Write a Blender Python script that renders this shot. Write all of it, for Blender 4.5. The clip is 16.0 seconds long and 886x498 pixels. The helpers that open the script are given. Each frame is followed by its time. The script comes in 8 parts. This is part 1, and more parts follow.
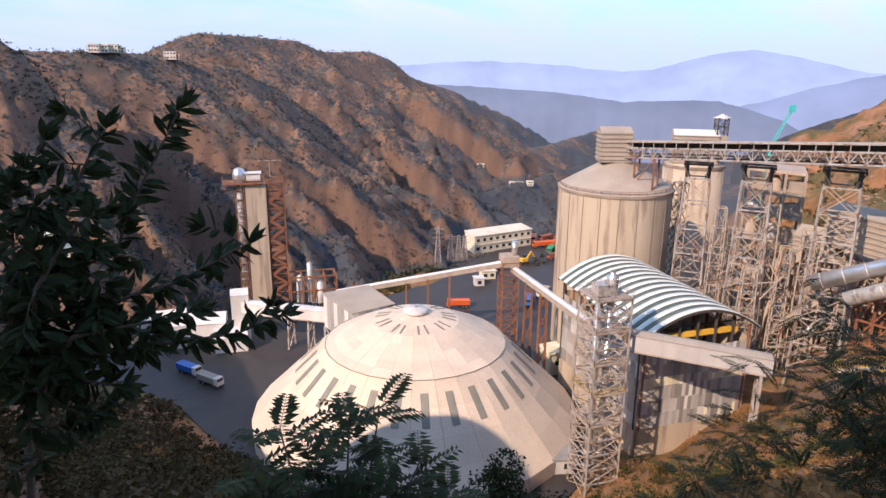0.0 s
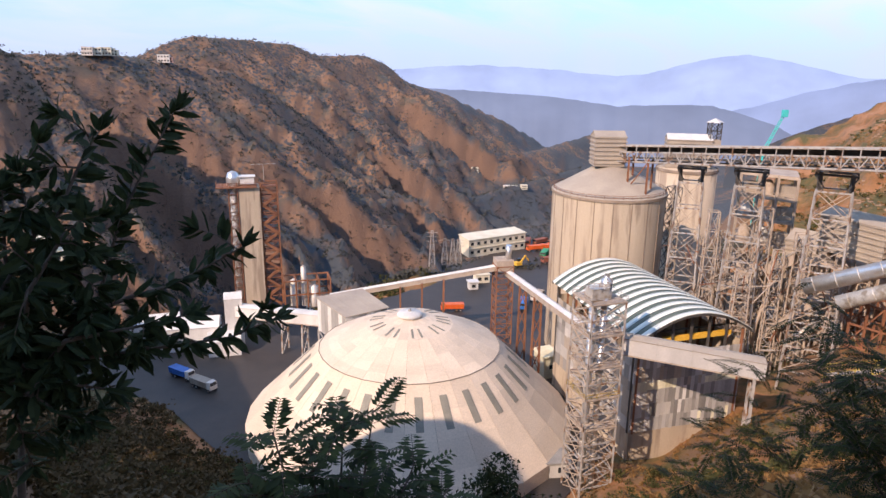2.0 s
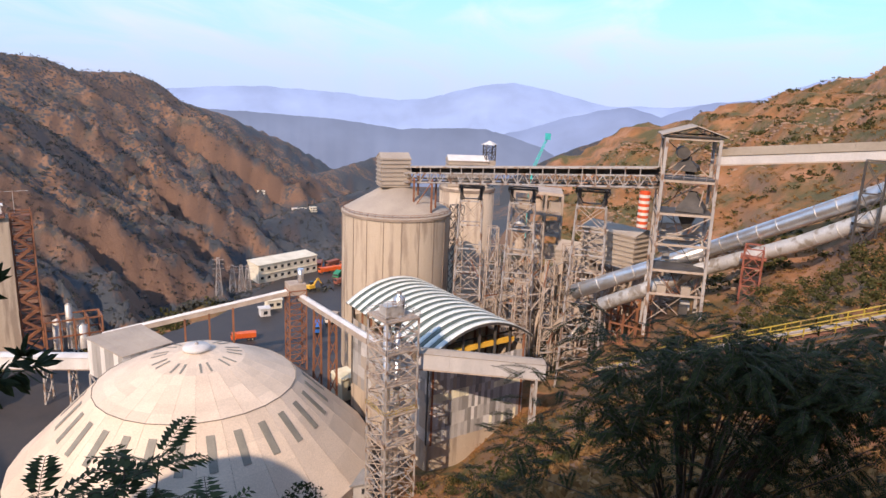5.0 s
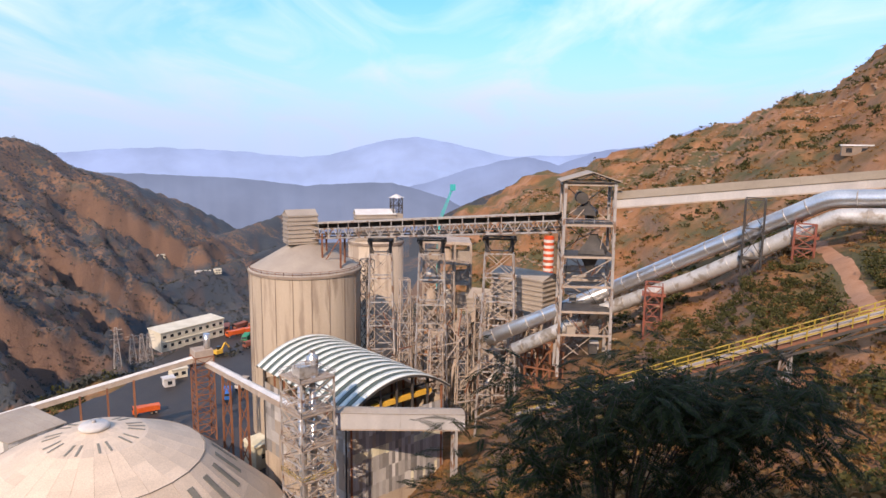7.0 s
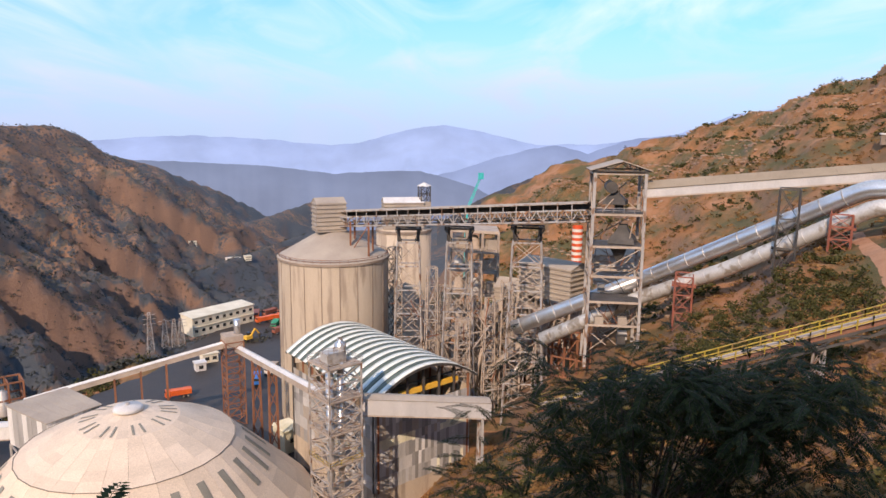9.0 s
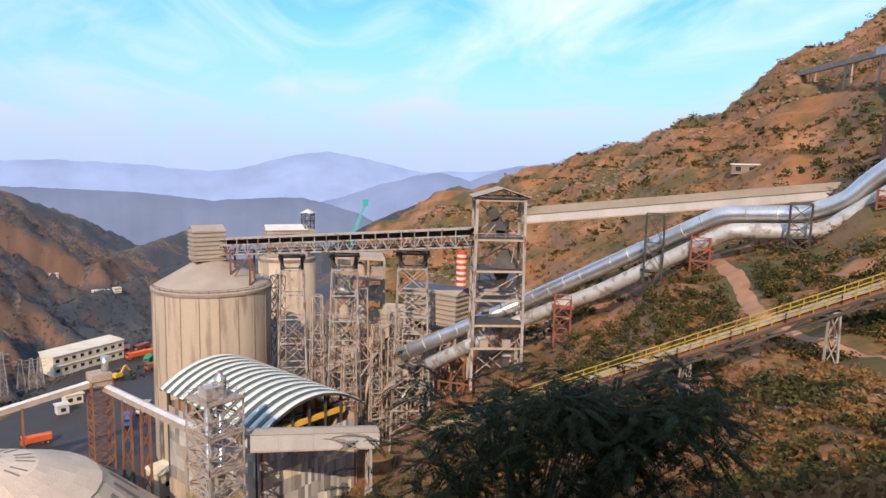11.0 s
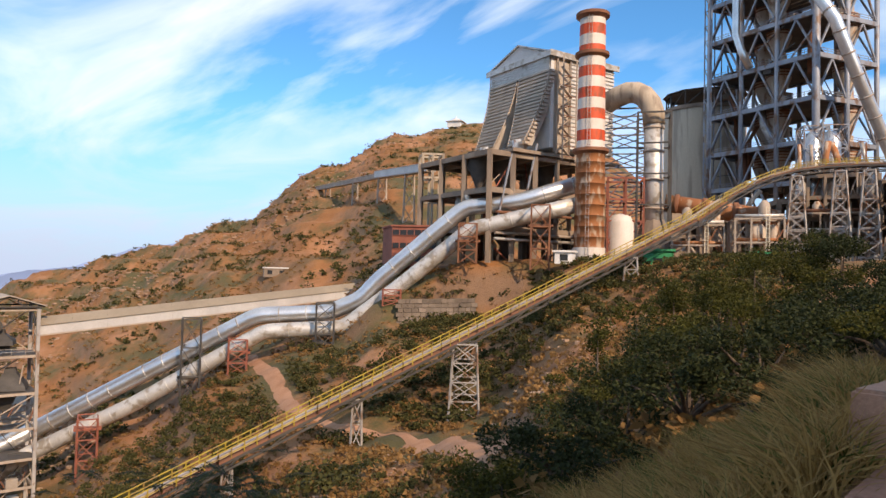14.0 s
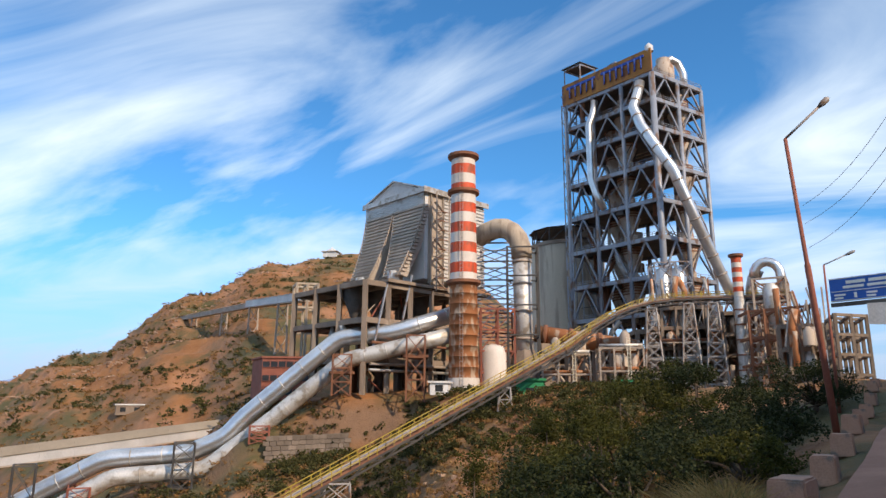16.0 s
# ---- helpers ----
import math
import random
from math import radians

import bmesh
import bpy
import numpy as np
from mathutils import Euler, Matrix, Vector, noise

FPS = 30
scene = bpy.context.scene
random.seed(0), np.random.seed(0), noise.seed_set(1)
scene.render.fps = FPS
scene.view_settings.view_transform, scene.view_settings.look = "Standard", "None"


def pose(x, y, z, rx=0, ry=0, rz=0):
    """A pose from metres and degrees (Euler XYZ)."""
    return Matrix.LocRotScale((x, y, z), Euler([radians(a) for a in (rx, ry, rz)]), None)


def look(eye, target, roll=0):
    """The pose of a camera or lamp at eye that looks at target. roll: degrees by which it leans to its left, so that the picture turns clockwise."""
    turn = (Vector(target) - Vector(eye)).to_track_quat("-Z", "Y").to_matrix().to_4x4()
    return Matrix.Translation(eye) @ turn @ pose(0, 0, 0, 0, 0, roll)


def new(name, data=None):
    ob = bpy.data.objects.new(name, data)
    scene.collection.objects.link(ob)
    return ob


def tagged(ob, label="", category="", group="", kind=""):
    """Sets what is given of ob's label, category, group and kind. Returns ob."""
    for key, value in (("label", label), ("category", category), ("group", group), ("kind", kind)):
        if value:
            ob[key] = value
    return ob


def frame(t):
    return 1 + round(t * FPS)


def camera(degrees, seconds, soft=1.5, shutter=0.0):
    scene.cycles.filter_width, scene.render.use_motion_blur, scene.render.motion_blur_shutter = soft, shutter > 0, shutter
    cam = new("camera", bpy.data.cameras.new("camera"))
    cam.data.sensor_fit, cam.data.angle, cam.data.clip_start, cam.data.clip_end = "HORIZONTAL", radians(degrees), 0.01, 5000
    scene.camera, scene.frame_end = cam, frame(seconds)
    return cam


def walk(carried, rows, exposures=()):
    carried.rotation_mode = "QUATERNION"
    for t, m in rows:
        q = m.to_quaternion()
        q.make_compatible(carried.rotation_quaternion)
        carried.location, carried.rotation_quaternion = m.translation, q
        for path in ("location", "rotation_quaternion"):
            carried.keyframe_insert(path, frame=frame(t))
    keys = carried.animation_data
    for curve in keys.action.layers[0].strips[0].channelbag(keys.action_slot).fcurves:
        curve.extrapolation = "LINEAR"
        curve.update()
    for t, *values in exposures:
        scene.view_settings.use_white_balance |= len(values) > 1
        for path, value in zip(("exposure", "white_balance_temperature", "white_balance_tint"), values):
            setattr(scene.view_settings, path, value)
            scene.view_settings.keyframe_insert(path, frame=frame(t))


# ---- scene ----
# The camera stands at the world's origin, on the outer edge of a hill road.
cam = camera(65.62, 16.0)
PATH = [
    (0.0, pose(0, 0, 0, 73.84, -0.49, 0.00)),
    (0.5, pose(0, 0, 0, 74.21, -0.38, 1.37)),
    (1.0, pose(0, 0, 0, 74.33, -0.11, 1.99)),
    (1.5, pose(0, 0, 0, 74.25, -0.39, 0.86)),
    (2.0, pose(0, 0, 0, 74.15, -0.66, -0.46)),
    (2.5, pose(0, 0, 0, 74.22, -0.75, -3.06)),
    (3.0, pose(0, 0, 0, 74.48, -1.23, -6.22)),
    (3.5, pose(0, 0, 0, 74.97, -1.30, -9.52)),
    (4.0, pose(0, 0, 0, 75.61, -1.26, -12.47)),
    (4.5, pose(0, 0, 0, 76.16, -1.48, -15.43)),
    (5.0, pose(0, 0, 0, 76.39, -2.31, -17.84)),
    (7.5, pose(0, 0, 0, 81.39, -0.32, -26.23)),
    (8.0, pose(0, 0, 0, 80.45, -0.57, -23.05)),
    (10.5, pose(0, 0, 0, 80.03, -1.06, -27.34)),
    (11.0, pose(0, 0, 0, 82.35, -1.29, -32.94)),
    (11.5, pose(0, 0, 0, 85.46, -2.86, -41.09)),
    (12.0, pose(0, 0, 0, 87.84, -4.18, -46.78)),
    (12.5, pose(0, 0, 0, 89.38, -4.75, -53.94)),
    (13.0, pose(0, 0, 0, 89.86, -3.77, -60.95)),
    (13.5, pose(0, 0, 0, 90.22, -2.59, -65.38)),
    (14.0, pose(0, 0, 0, 91.86, -1.43, -70.21)),
    (14.5, pose(0, 0, 0, 94.73, 0.08, -75.46)),
    (15.0, pose(0, 0, 0, 97.53, 0.14, -79.73)),
    (15.5, pose(0, 0, 0, 100.50, 0.16, -80.36)),
    (16.0, pose(0, 0, 0, 102.85, -0.35, -80.48)),
]
walk(cam, PATH, ((0, 0.16, 6500, 22), (5, 0.06, 6500, 20), (8, -0.06, 6500, 19), (11, -0.06, 6500, 16), (12.5, -0.33, 6700, 14), (14.2, -0.06, 7100, 16), (15.2, -0.1, 6900, 14), (16, -0.2, 6500, 12)))

# ---- light: warm sun from behind the first view, over the unseen hill added at the back ----
SUN_AZ, SUN_EL = 221.0, 34.0          # bearing clockwise from +y, elevation
sun_dir = Vector((math.sin(radians(SUN_AZ)) * math.cos(radians(SUN_EL)),
                  math.cos(radians(SUN_AZ)) * math.cos(radians(SUN_EL)), math.sin(radians(SUN_EL))))
sun_data = bpy.data.lights.new("sun", "SUN")
sun_data.energy, sun_data.angle, sun_data.color = 5.0, radians(0.6), (1.0, 0.80, 0.59)
sun = new("sun", sun_data)
sun.matrix_basis = look((0, 0, 300), Vector((0, 0, 300)) - sun_dir)

world = bpy.data.worlds.new("sky")
scene.world = world
world.use_nodes = True
wn, wl = world.node_tree.nodes, world.node_tree.links
wn.clear()
w_out = wn.new("ShaderNodeOutputWorld")
w_bg = wn.new("ShaderNodeBackground")
w_sky = wn.new("ShaderNodeTexSky")
w_sky.sky_type, w_sky.sun_disc = "NISHITA", False
w_sky.sun_elevation, w_sky.sun_rotation = radians(SUN_EL), radians(SUN_AZ)
w_sky.altitude, w_sky.air_density, w_sky.dust_density, w_sky.ozone_density = 600, 1.0, 0.25, 3.0
# thin streaked cirrus, laid out on a high level sheet so that the streaks draw together towards the horizon
w_tc = wn.new("ShaderNodeTexCoord")
w_dir = wn.new("ShaderNodeSeparateXYZ")
wl.new(w_tc.outputs["Generated"], w_dir.inputs["Vector"])
w_rise = wn.new("ShaderNodeMath")
w_rise.operation, w_rise.inputs[1].default_value = "MAXIMUM", 0.0
wl.new(w_dir.outputs["Z"], w_rise.inputs[0])
w_lift = wn.new("ShaderNodeMath")
w_lift.operation, w_lift.inputs[1].default_value = "ADD", 0.16
wl.new(w_rise.outputs["Value"], w_lift.inputs[0])
w_sheet = wn.new("ShaderNodeCombineXYZ")
for axis in ("X", "Y"):
    w_over = wn.new("ShaderNodeMath")
    w_over.operation = "DIVIDE"
    wl.new(w_dir.outputs[axis], w_over.inputs[0])
    wl.new(w_lift.outputs["Value"], w_over.inputs[1])
    wl.new(w_over.outputs["Value"], w_sheet.inputs[axis])
w_map = wn.new("ShaderNodeMapping")
w_map.vector_type = "TEXTURE"
w_map.inputs["Location"].default_value = (0.9, 1.7, 0.0)
w_map.inputs["Rotation"].default_value = (0, 0, radians(60))
w_map.inputs["Scale"].default_value = (1.9, 0.9, 1.0)
w_noise = wn.new("ShaderNodeTexNoise")
for key, value in (("Scale", 1.15), ("Detail", 9.0), ("Roughness", 0.53), ("Distortion", 1.15)):
    w_noise.inputs[key].default_value = value
w_ramp = wn.new("ShaderNodeValToRGB")
w_ramp.color_ramp.elements[0].position, w_ramp.color_ramp.elements[0].color = 0.40, (0, 0, 0, 1)
w_ramp.color_ramp.elements[1].position, w_ramp.color_ramp.elements[1].color = 0.70, (0.9, 0.9, 0.9, 1)
w_mix = wn.new("ShaderNodeMix")
w_mix.data_type = "RGBA"
w_mix.inputs["B"].default_value = (8.4, 9.5, 10.2, 1)
w_bg.inputs["Strength"].default_value = 0.14
wl.new(w_sheet.outputs["Vector"], w_map.inputs["Vector"])
wl.new(w_map.outputs["Vector"], w_noise.inputs["Vector"])
wl.new(w_noise.outputs["Fac"], w_ramp.inputs["Fac"])
wl.new(w_ramp.outputs["Color"], w_mix.inputs["Factor"])
w_tint = wn.new("ShaderNodeMix")
w_tint.data_type, w_tint.blend_type = "RGBA", "MULTIPLY"
w_tint.inputs["Factor"].default_value = 1.0
w_tint.inputs["B"].default_value = (0.60, 1.28, 1.60, 1)
wl.new(w_sky.outputs["Color"], w_tint.inputs["A"])
wl.new(w_tint.outputs["Result"], w_mix.inputs["A"])
# pale blue haze low over the horizon
w_sep = wn.new("ShaderNodeSeparateXYZ")
w_low = wn.new("ShaderNodeMapRange")
w_low.interpolation_type = "SMOOTHSTEP"
for key, value in (("From Min", -0.02), ("From Max", 0.26), ("To Min", 0.92), ("To Max", 0.0)):
    w_low.inputs[key].default_value = value
w_haze = wn.new("ShaderNodeMix")
w_haze.data_type = "RGBA"
w_haze.inputs["B"].default_value = (4.1, 5.0, 7.0, 1)
wl.new(w_tc.outputs["Generated"], w_sep.inputs["Vector"])
wl.new(w_sep.outputs["Z"], w_low.inputs["Value"])
wl.new(w_low.outputs["Result"], w_haze.inputs["Factor"])
wl.new(w_mix.outputs["Result"], w_haze.inputs["A"])
wl.new(w_haze.outputs["Result"], w_bg.inputs["Color"])
wl.new(w_bg.outputs["Background"], w_out.inputs["Surface"])


# ---- materials ----
def material(name, a, b, rough=0.8, metal=0.0, scale=1.0, fine=12.0, bump=0.2, streak=1.0, contrast=0.5, third=None, per_piece=0.0):
    """Two colours mixed by a broad noise, a fine grain over them, relief from the grain. streak below 1 draws the broad noise out upright.
    third: a colour that breaks through in patches. per_piece: how much single pieces differ."""
    m = bpy.data.materials.new(name)
    m.use_nodes = True
    n, l = m.node_tree.nodes, m.node_tree.links
    bsdf = n["Principled BSDF"]
    tc = n.new("ShaderNodeTexCoord")
    mp = n.new("ShaderNodeMapping")
    mp.inputs["Scale"].default_value = (scale, scale, scale * streak)
    l.new(tc.outputs["Object"], mp.inputs["Vector"])
    broad = n.new("ShaderNodeTexNoise")
    broad.inputs["Scale"].default_value, broad.inputs["Detail"].default_value, broad.inputs["Roughness"].default_value = 0.35, 6, 0.62
    l.new(mp.outputs["Vector"], broad.inputs["Vector"])
    ramp = n.new("ShaderNodeValToRGB")
    ramp.color_ramp.elements[0].position, ramp.color_ramp.elements[1].position = 0.5 - contrast * 0.35, 0.5 + contrast * 0.35
    ramp.color_ramp.elements[0].color, ramp.color_ramp.elements[1].color = (*a, 1), (*b, 1)
    l.new(broad.outputs["Fac"], ramp.inputs["Fac"])
    colour = ramp.outputs["Color"]
    if third:
        spots = n.new("ShaderNodeTexNoise")
        spots.inputs["Scale"].default_value, spots.inputs["Detail"].default_value = 0.9, 5
        l.new(mp.outputs["Vector"], spots.inputs["Vector"])
        gate = n.new("ShaderNodeMapRange")
        gate.inputs["From Min"].default_value, gate.inputs["From Max"].default_value = 0.52, 0.62
        l.new(spots.outputs["Fac"], gate.inputs["Value"])
        mix = n.new("ShaderNodeMix")
        mix.data_type = "RGBA"
        mix.inputs["B"].default_value = (*third, 1)
        l.new(gate.outputs["Result"], mix.inputs["Factor"])
        l.new(colour, mix.inputs["A"])
        colour = mix.outputs["Result"]
    grain = n.new("ShaderNodeTexNoise")
    grain.inputs["Scale"].default_value, grain.inputs["Detail"].default_value = fine, 3
    l.new(tc.outputs["Object"], grain.inputs["Vector"])
    tone = n.new("ShaderNodeMapRange")
    tone.inputs["To Min"].default_value, tone.inputs["To Max"].default_value = 0.72, 1.28
    l.new(grain.outputs["Fac"], tone.inputs["Value"])
    hsv = n.new("ShaderNodeHueSaturation")
    l.new(colour, hsv.inputs["Color"])
    value = tone.outputs["Result"]
    if per_piece:
        info = n.new("ShaderNodeObjectInfo")
        spread = n.new("ShaderNodeMapRange")
        spread.inputs["To Min"].default_value, spread.inputs["To Max"].default_value = 1 - per_piece, 1 + per_piece
        l.new(info.outputs["Random"], spread.inputs["Value"])
        mul = n.new("ShaderNodeMath")
        mul.operation = "MULTIPLY"
        l.new(value, mul.inputs[0])
        l.new(spread.outputs["Result"], mul.inputs[1])
        value = mul.outputs["Value"]
    l.new(value, hsv.inputs["Value"])
    l.new(hsv.outputs["Color"], bsdf.inputs["Base Color"])
    bsdf.inputs["Roughness"].default_value, bsdf.inputs["Metallic"].default_value = rough, metal
    if bump:
        bp = n.new("ShaderNodeBump")
        bp.inputs["Strength"].default_value, bp.inputs["Distance"].default_value = bump, 0.6 / fine
        l.new(grain.outputs["Fac"], bp.inputs["Height"])
        l.new(bp.outputs["Normal"], bsdf.inputs["Normal"])
    return m


def leaf_material(name, a, b, light=0.35):
    """Leaves that differ one by one and let some light through."""
    m = bpy.data.materials.new(name)
    m.use_nodes = True
    n, l = m.node_tree.nodes, m.node_tree.links
    bsdf = n["Principled BSDF"]
    geo = n.new("ShaderNodeNewGeometry")
    ramp = n.new("ShaderNodeValToRGB")
    ramp.color_ramp.elements[0].color, ramp.color_ramp.elements[1].color = (*a, 1), (*b, 1)
    l.new(geo.outputs["Random Per Island"], ramp.inputs["Fac"])
    l.new(ramp.outputs["Color"], bsdf.inputs["Base Color"])
    bsdf.inputs["Roughness"].default_value, bsdf.inputs["Specular IOR Level"].default_value = 0.7, 0.25
    tr = n.new("ShaderNodeBsdfTranslucent")
    l.new(ramp.outputs["Color"], tr.inputs["Color"])
    mix = n.new("ShaderNodeMixShader")
    mix.inputs["Fac"].default_value = light
    l.new(bsdf.outputs["BSDF"], mix.inputs[1])
    l.new(tr.outputs["BSDF"], mix.inputs[2])
    l.new(mix.outputs["Shader"], n["Material Output"].inputs["Surface"])
    return m


def ground_material(name, dry, pale, soil, green, wood, wood_at, rock_a, rock_b, coarse=1.0, crowns=0.0, valley=0.0):
    """Dry grass, bare earth and scrub by patches, rock where it is steep. crowns: how thickly single trees dot it, valley: how much more wood grows low down."""
    m = bpy.data.materials.new(name)
    m.use_nodes = True
    n, l = m.node_tree.nodes, m.node_tree.links
    bsdf = n["Principled BSDF"]
    bsdf.inputs["Roughness"].default_value = 0.95
    tc = n.new("ShaderNodeTexCoord")
    geo = n.new("ShaderNodeNewGeometry")

    def noise_node(scale, detail=6, rough=0.6):
        x = n.new("ShaderNodeTexNoise")
        x.inputs["Scale"].default_value, x.inputs["Detail"].default_value, x.inputs["Roughness"].default_value = scale, detail, rough
        l.new(tc.outputs["Object"], x.inputs["Vector"])
        return x.outputs["Fac"]

    def ranged(value, lo, hi):
        x = n.new("ShaderNodeMapRange")
        x.inputs["From Min"].default_value, x.inputs["From Max"].default_value = lo, hi
        l.new(value, x.inputs["Value"])
        return x.outputs["Result"]

    def mixed(fac, a, b):
        x = n.new("ShaderNodeMix")
        x.data_type = "RGBA"
        l.new(fac, x.inputs["Factor"])
        for key, c in (("A", a), ("B", b)):
            if isinstance(c, tuple):
                x.inputs[key].default_value = (*c, 1)
            else:
                l.new(c, x.inputs[key])
        return x.outputs["Result"]

    grass = mixed(ranged(noise_node(0.11, 8), 0.36, 0.62), dry, pale)
    earth = mixed(ranged(noise_node(0.045, 8), 0.50, 0.62), grass, soil)
    scrub = mixed(ranged(noise_node(0.03, 9, 0.7), 0.46, 0.58), earth, green)
    wooded = noise_node(0.006, 9, 0.68)
    if valley:
        place = n.new("ShaderNodeSeparateXYZ")
        l.new(geo.outputs["Position"], place.inputs["Vector"])
        low = n.new("ShaderNodeMath")
        low.operation, low.inputs[1].default_value = "MULTIPLY_ADD", valley
        l.new(ranged(place.outputs["Z"], -25, -230), low.inputs[0])
        l.new(wooded, low.inputs[2])
        wooded = low.outputs["Value"]
    far_wood = mixed(ranged(wooded, wood_at, wood_at + 0.13), scrub, wood)
    if crowns:
        cell = n.new("ShaderNodeTexVoronoi")
        cell.inputs["Scale"].default_value = 0.21
        l.new(tc.outputs["Object"], cell.inputs["Vector"])
        dots = n.new("ShaderNodeMath")
        dots.operation = "MULTIPLY"
        l.new(ranged(cell.outputs["Distance"], 0.62, 0.38), dots.inputs[0])
        l.new(ranged(noise_node(0.02, 7, 0.65), 0.60 - crowns, 0.68 - crowns), dots.inputs[1])
        far_wood = mixed(dots.outputs["Value"], far_wood, wood)
    up = n.new("ShaderNodeSeparateXYZ")
    l.new(geo.outputs["Normal"], up.inputs["Vector"])
    steep = ranged(up.outputs["Z"], 0.80, 0.62)
    rock = mixed(steep, far_wood, mixed(noise_node(0.5), rock_a, rock_b))
    l.new(rock, bsdf.inputs["Base Color"])
    bp = n.new("ShaderNodeBump")
    bp.inputs["Strength"].default_value, bp.inputs["Distance"].default_value = 0.8, 0.5 * coarse
    l.new(noise_node(1.3 / coarse, 8, 0.7), bp.inputs["Height"])
    l.new(bp.outputs["Normal"], bsdf.inputs["Normal"])
    return m


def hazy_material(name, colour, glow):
    """Far ranges that glow: their blue distance haze is put in as emission."""
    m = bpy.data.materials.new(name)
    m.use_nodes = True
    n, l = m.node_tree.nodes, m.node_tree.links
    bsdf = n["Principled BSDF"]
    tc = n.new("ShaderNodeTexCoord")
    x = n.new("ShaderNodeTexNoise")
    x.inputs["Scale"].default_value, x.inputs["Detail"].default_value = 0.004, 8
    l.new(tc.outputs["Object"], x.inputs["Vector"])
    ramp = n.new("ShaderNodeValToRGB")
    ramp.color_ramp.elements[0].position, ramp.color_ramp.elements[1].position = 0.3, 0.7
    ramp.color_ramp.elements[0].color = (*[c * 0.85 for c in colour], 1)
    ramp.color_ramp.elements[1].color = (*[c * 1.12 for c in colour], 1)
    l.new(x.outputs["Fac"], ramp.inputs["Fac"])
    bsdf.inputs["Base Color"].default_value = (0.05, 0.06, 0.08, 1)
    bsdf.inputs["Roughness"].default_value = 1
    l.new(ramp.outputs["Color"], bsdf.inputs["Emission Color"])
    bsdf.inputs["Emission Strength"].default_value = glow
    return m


HILL = ground_material("hillside", (0.25, 0.105, 0.035), (0.34, 0.15, 0.05), (0.40, 0.195, 0.095), (0.10, 0.085, 0.03), (0.085, 0.072, 0.03), 0.56, (0.16, 0.09, 0.05), (0.28, 0.165, 0.095))
# mountain wood tone leans blue-grey: distance haze put into the base colour
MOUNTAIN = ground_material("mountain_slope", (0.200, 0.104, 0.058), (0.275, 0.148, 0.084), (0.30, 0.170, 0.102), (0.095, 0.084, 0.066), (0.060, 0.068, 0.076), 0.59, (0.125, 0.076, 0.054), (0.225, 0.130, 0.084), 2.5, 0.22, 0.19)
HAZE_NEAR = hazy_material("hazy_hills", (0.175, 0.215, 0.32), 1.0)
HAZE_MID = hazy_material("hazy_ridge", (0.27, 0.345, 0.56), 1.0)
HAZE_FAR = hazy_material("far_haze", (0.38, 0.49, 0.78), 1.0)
CONCRETE = material("concrete", (0.40, 0.32, 0.235), (0.56, 0.465, 0.35), 0.9, 0, 0.5, 6, 0.15, 0.12, 0.8, (0.33, 0.26, 0.195))
CONCRETE_DARK = material("dusty_concrete", (0.19, 0.145, 0.11), (0.34, 0.265, 0.20), 0.9, 0, 0.6, 6, 0.2, 0.3)
DUST_ROOF = material("dusty_sheet_roof", (0.33, 0.28, 0.23), (0.42, 0.36, 0.29), 0.85, 0, 0.4, 5, 0.1)
DOME_SHELL = material("cream_dome_sheeting", (0.60, 0.485, 0.37), (0.74, 0.61, 0.475), 0.75, 0, 0.3, 4, 0.08, 1, 0.8, None, 0.085)
DOME_SLOT = material("grey_skylight_sheet", (0.20, 0.19, 0.155), (0.28, 0.26, 0.21), 0.6, 0, 1, 6, 0.05)
SEAM = material("weathered_seam", (0.20, 0.17, 0.135), (0.30, 0.25, 0.20), 0.9)
STEEL = material("grey_painted_steel", (0.30, 0.28, 0.265), (0.46, 0.43, 0.40), 0.6, 0.1, 1.0, 8, 0.1, 0.5, 0.6, (0.22, 0.13, 0.08))
STEEL_DUSTY = material("dust_covered_steel", (0.33, 0.265, 0.21), (0.48, 0.39, 0.31), 0.85, 0, 1.0, 8, 0.1)
STEEL_DARK = material("dark_steel", (0.045, 0.042, 0.04), (0.10, 0.09, 0.08), 0.7, 0.1, 1.0, 8, 0.1)
STEEL_BLUE = material("blue_grey_steel", (0.21, 0.235, 0.28), (0.35, 0.375, 0.42), 0.5, 0.15, 0.6, 8, 0.1, 0.5, 0.6, (0.20, 0.13, 0.09))
RUST = material("rusty_steel", (0.16, 0.065, 0.035), (0.30, 0.13, 0.065), 0.85, 0, 1.0, 9, 0.2, 0.4)
RUST_RED = material("red_oxide_steel", (0.22, 0.07, 0.045), (0.34, 0.115, 0.07), 0.8, 0, 1.0, 9, 0.15)
SILVER = material("silver_pipe_cladding", (0.62, 0.61, 0.60), (0.80, 0.79, 0.77), 0.32, 0.85, 0.6, 5, 0.12)
SILVER_DULL = material("dull_aluminium_cladding", (0.50, 0.48, 0.45), (0.68, 0.66, 0.62), 0.55, 0.5, 0.6, 5, 0.12, 1, 0.6, (0.38, 0.33, 0.27))
WHITE_SHEET = material("white_sheet", (0.55, 0.53, 0.50), (0.74, 0.72, 0.69), 0.6, 0, 0.5, 6, 0.08, 0.3)
GREY_SHEET = material("weathered_grey_sheet", (0.26, 0.25, 0.235), (0.44, 0.42, 0.395), 0.7, 0, 0.6, 6, 0.1, 0.3, 0.7, None, 0.45)
PALE_SHEET = material("pale_skylight_sheet", (0.60, 0.56, 0.38), (0.78, 0.74, 0.58), 0.6, 0, 0.6, 6, 0.05, 1, 0.5, None, 0.2)
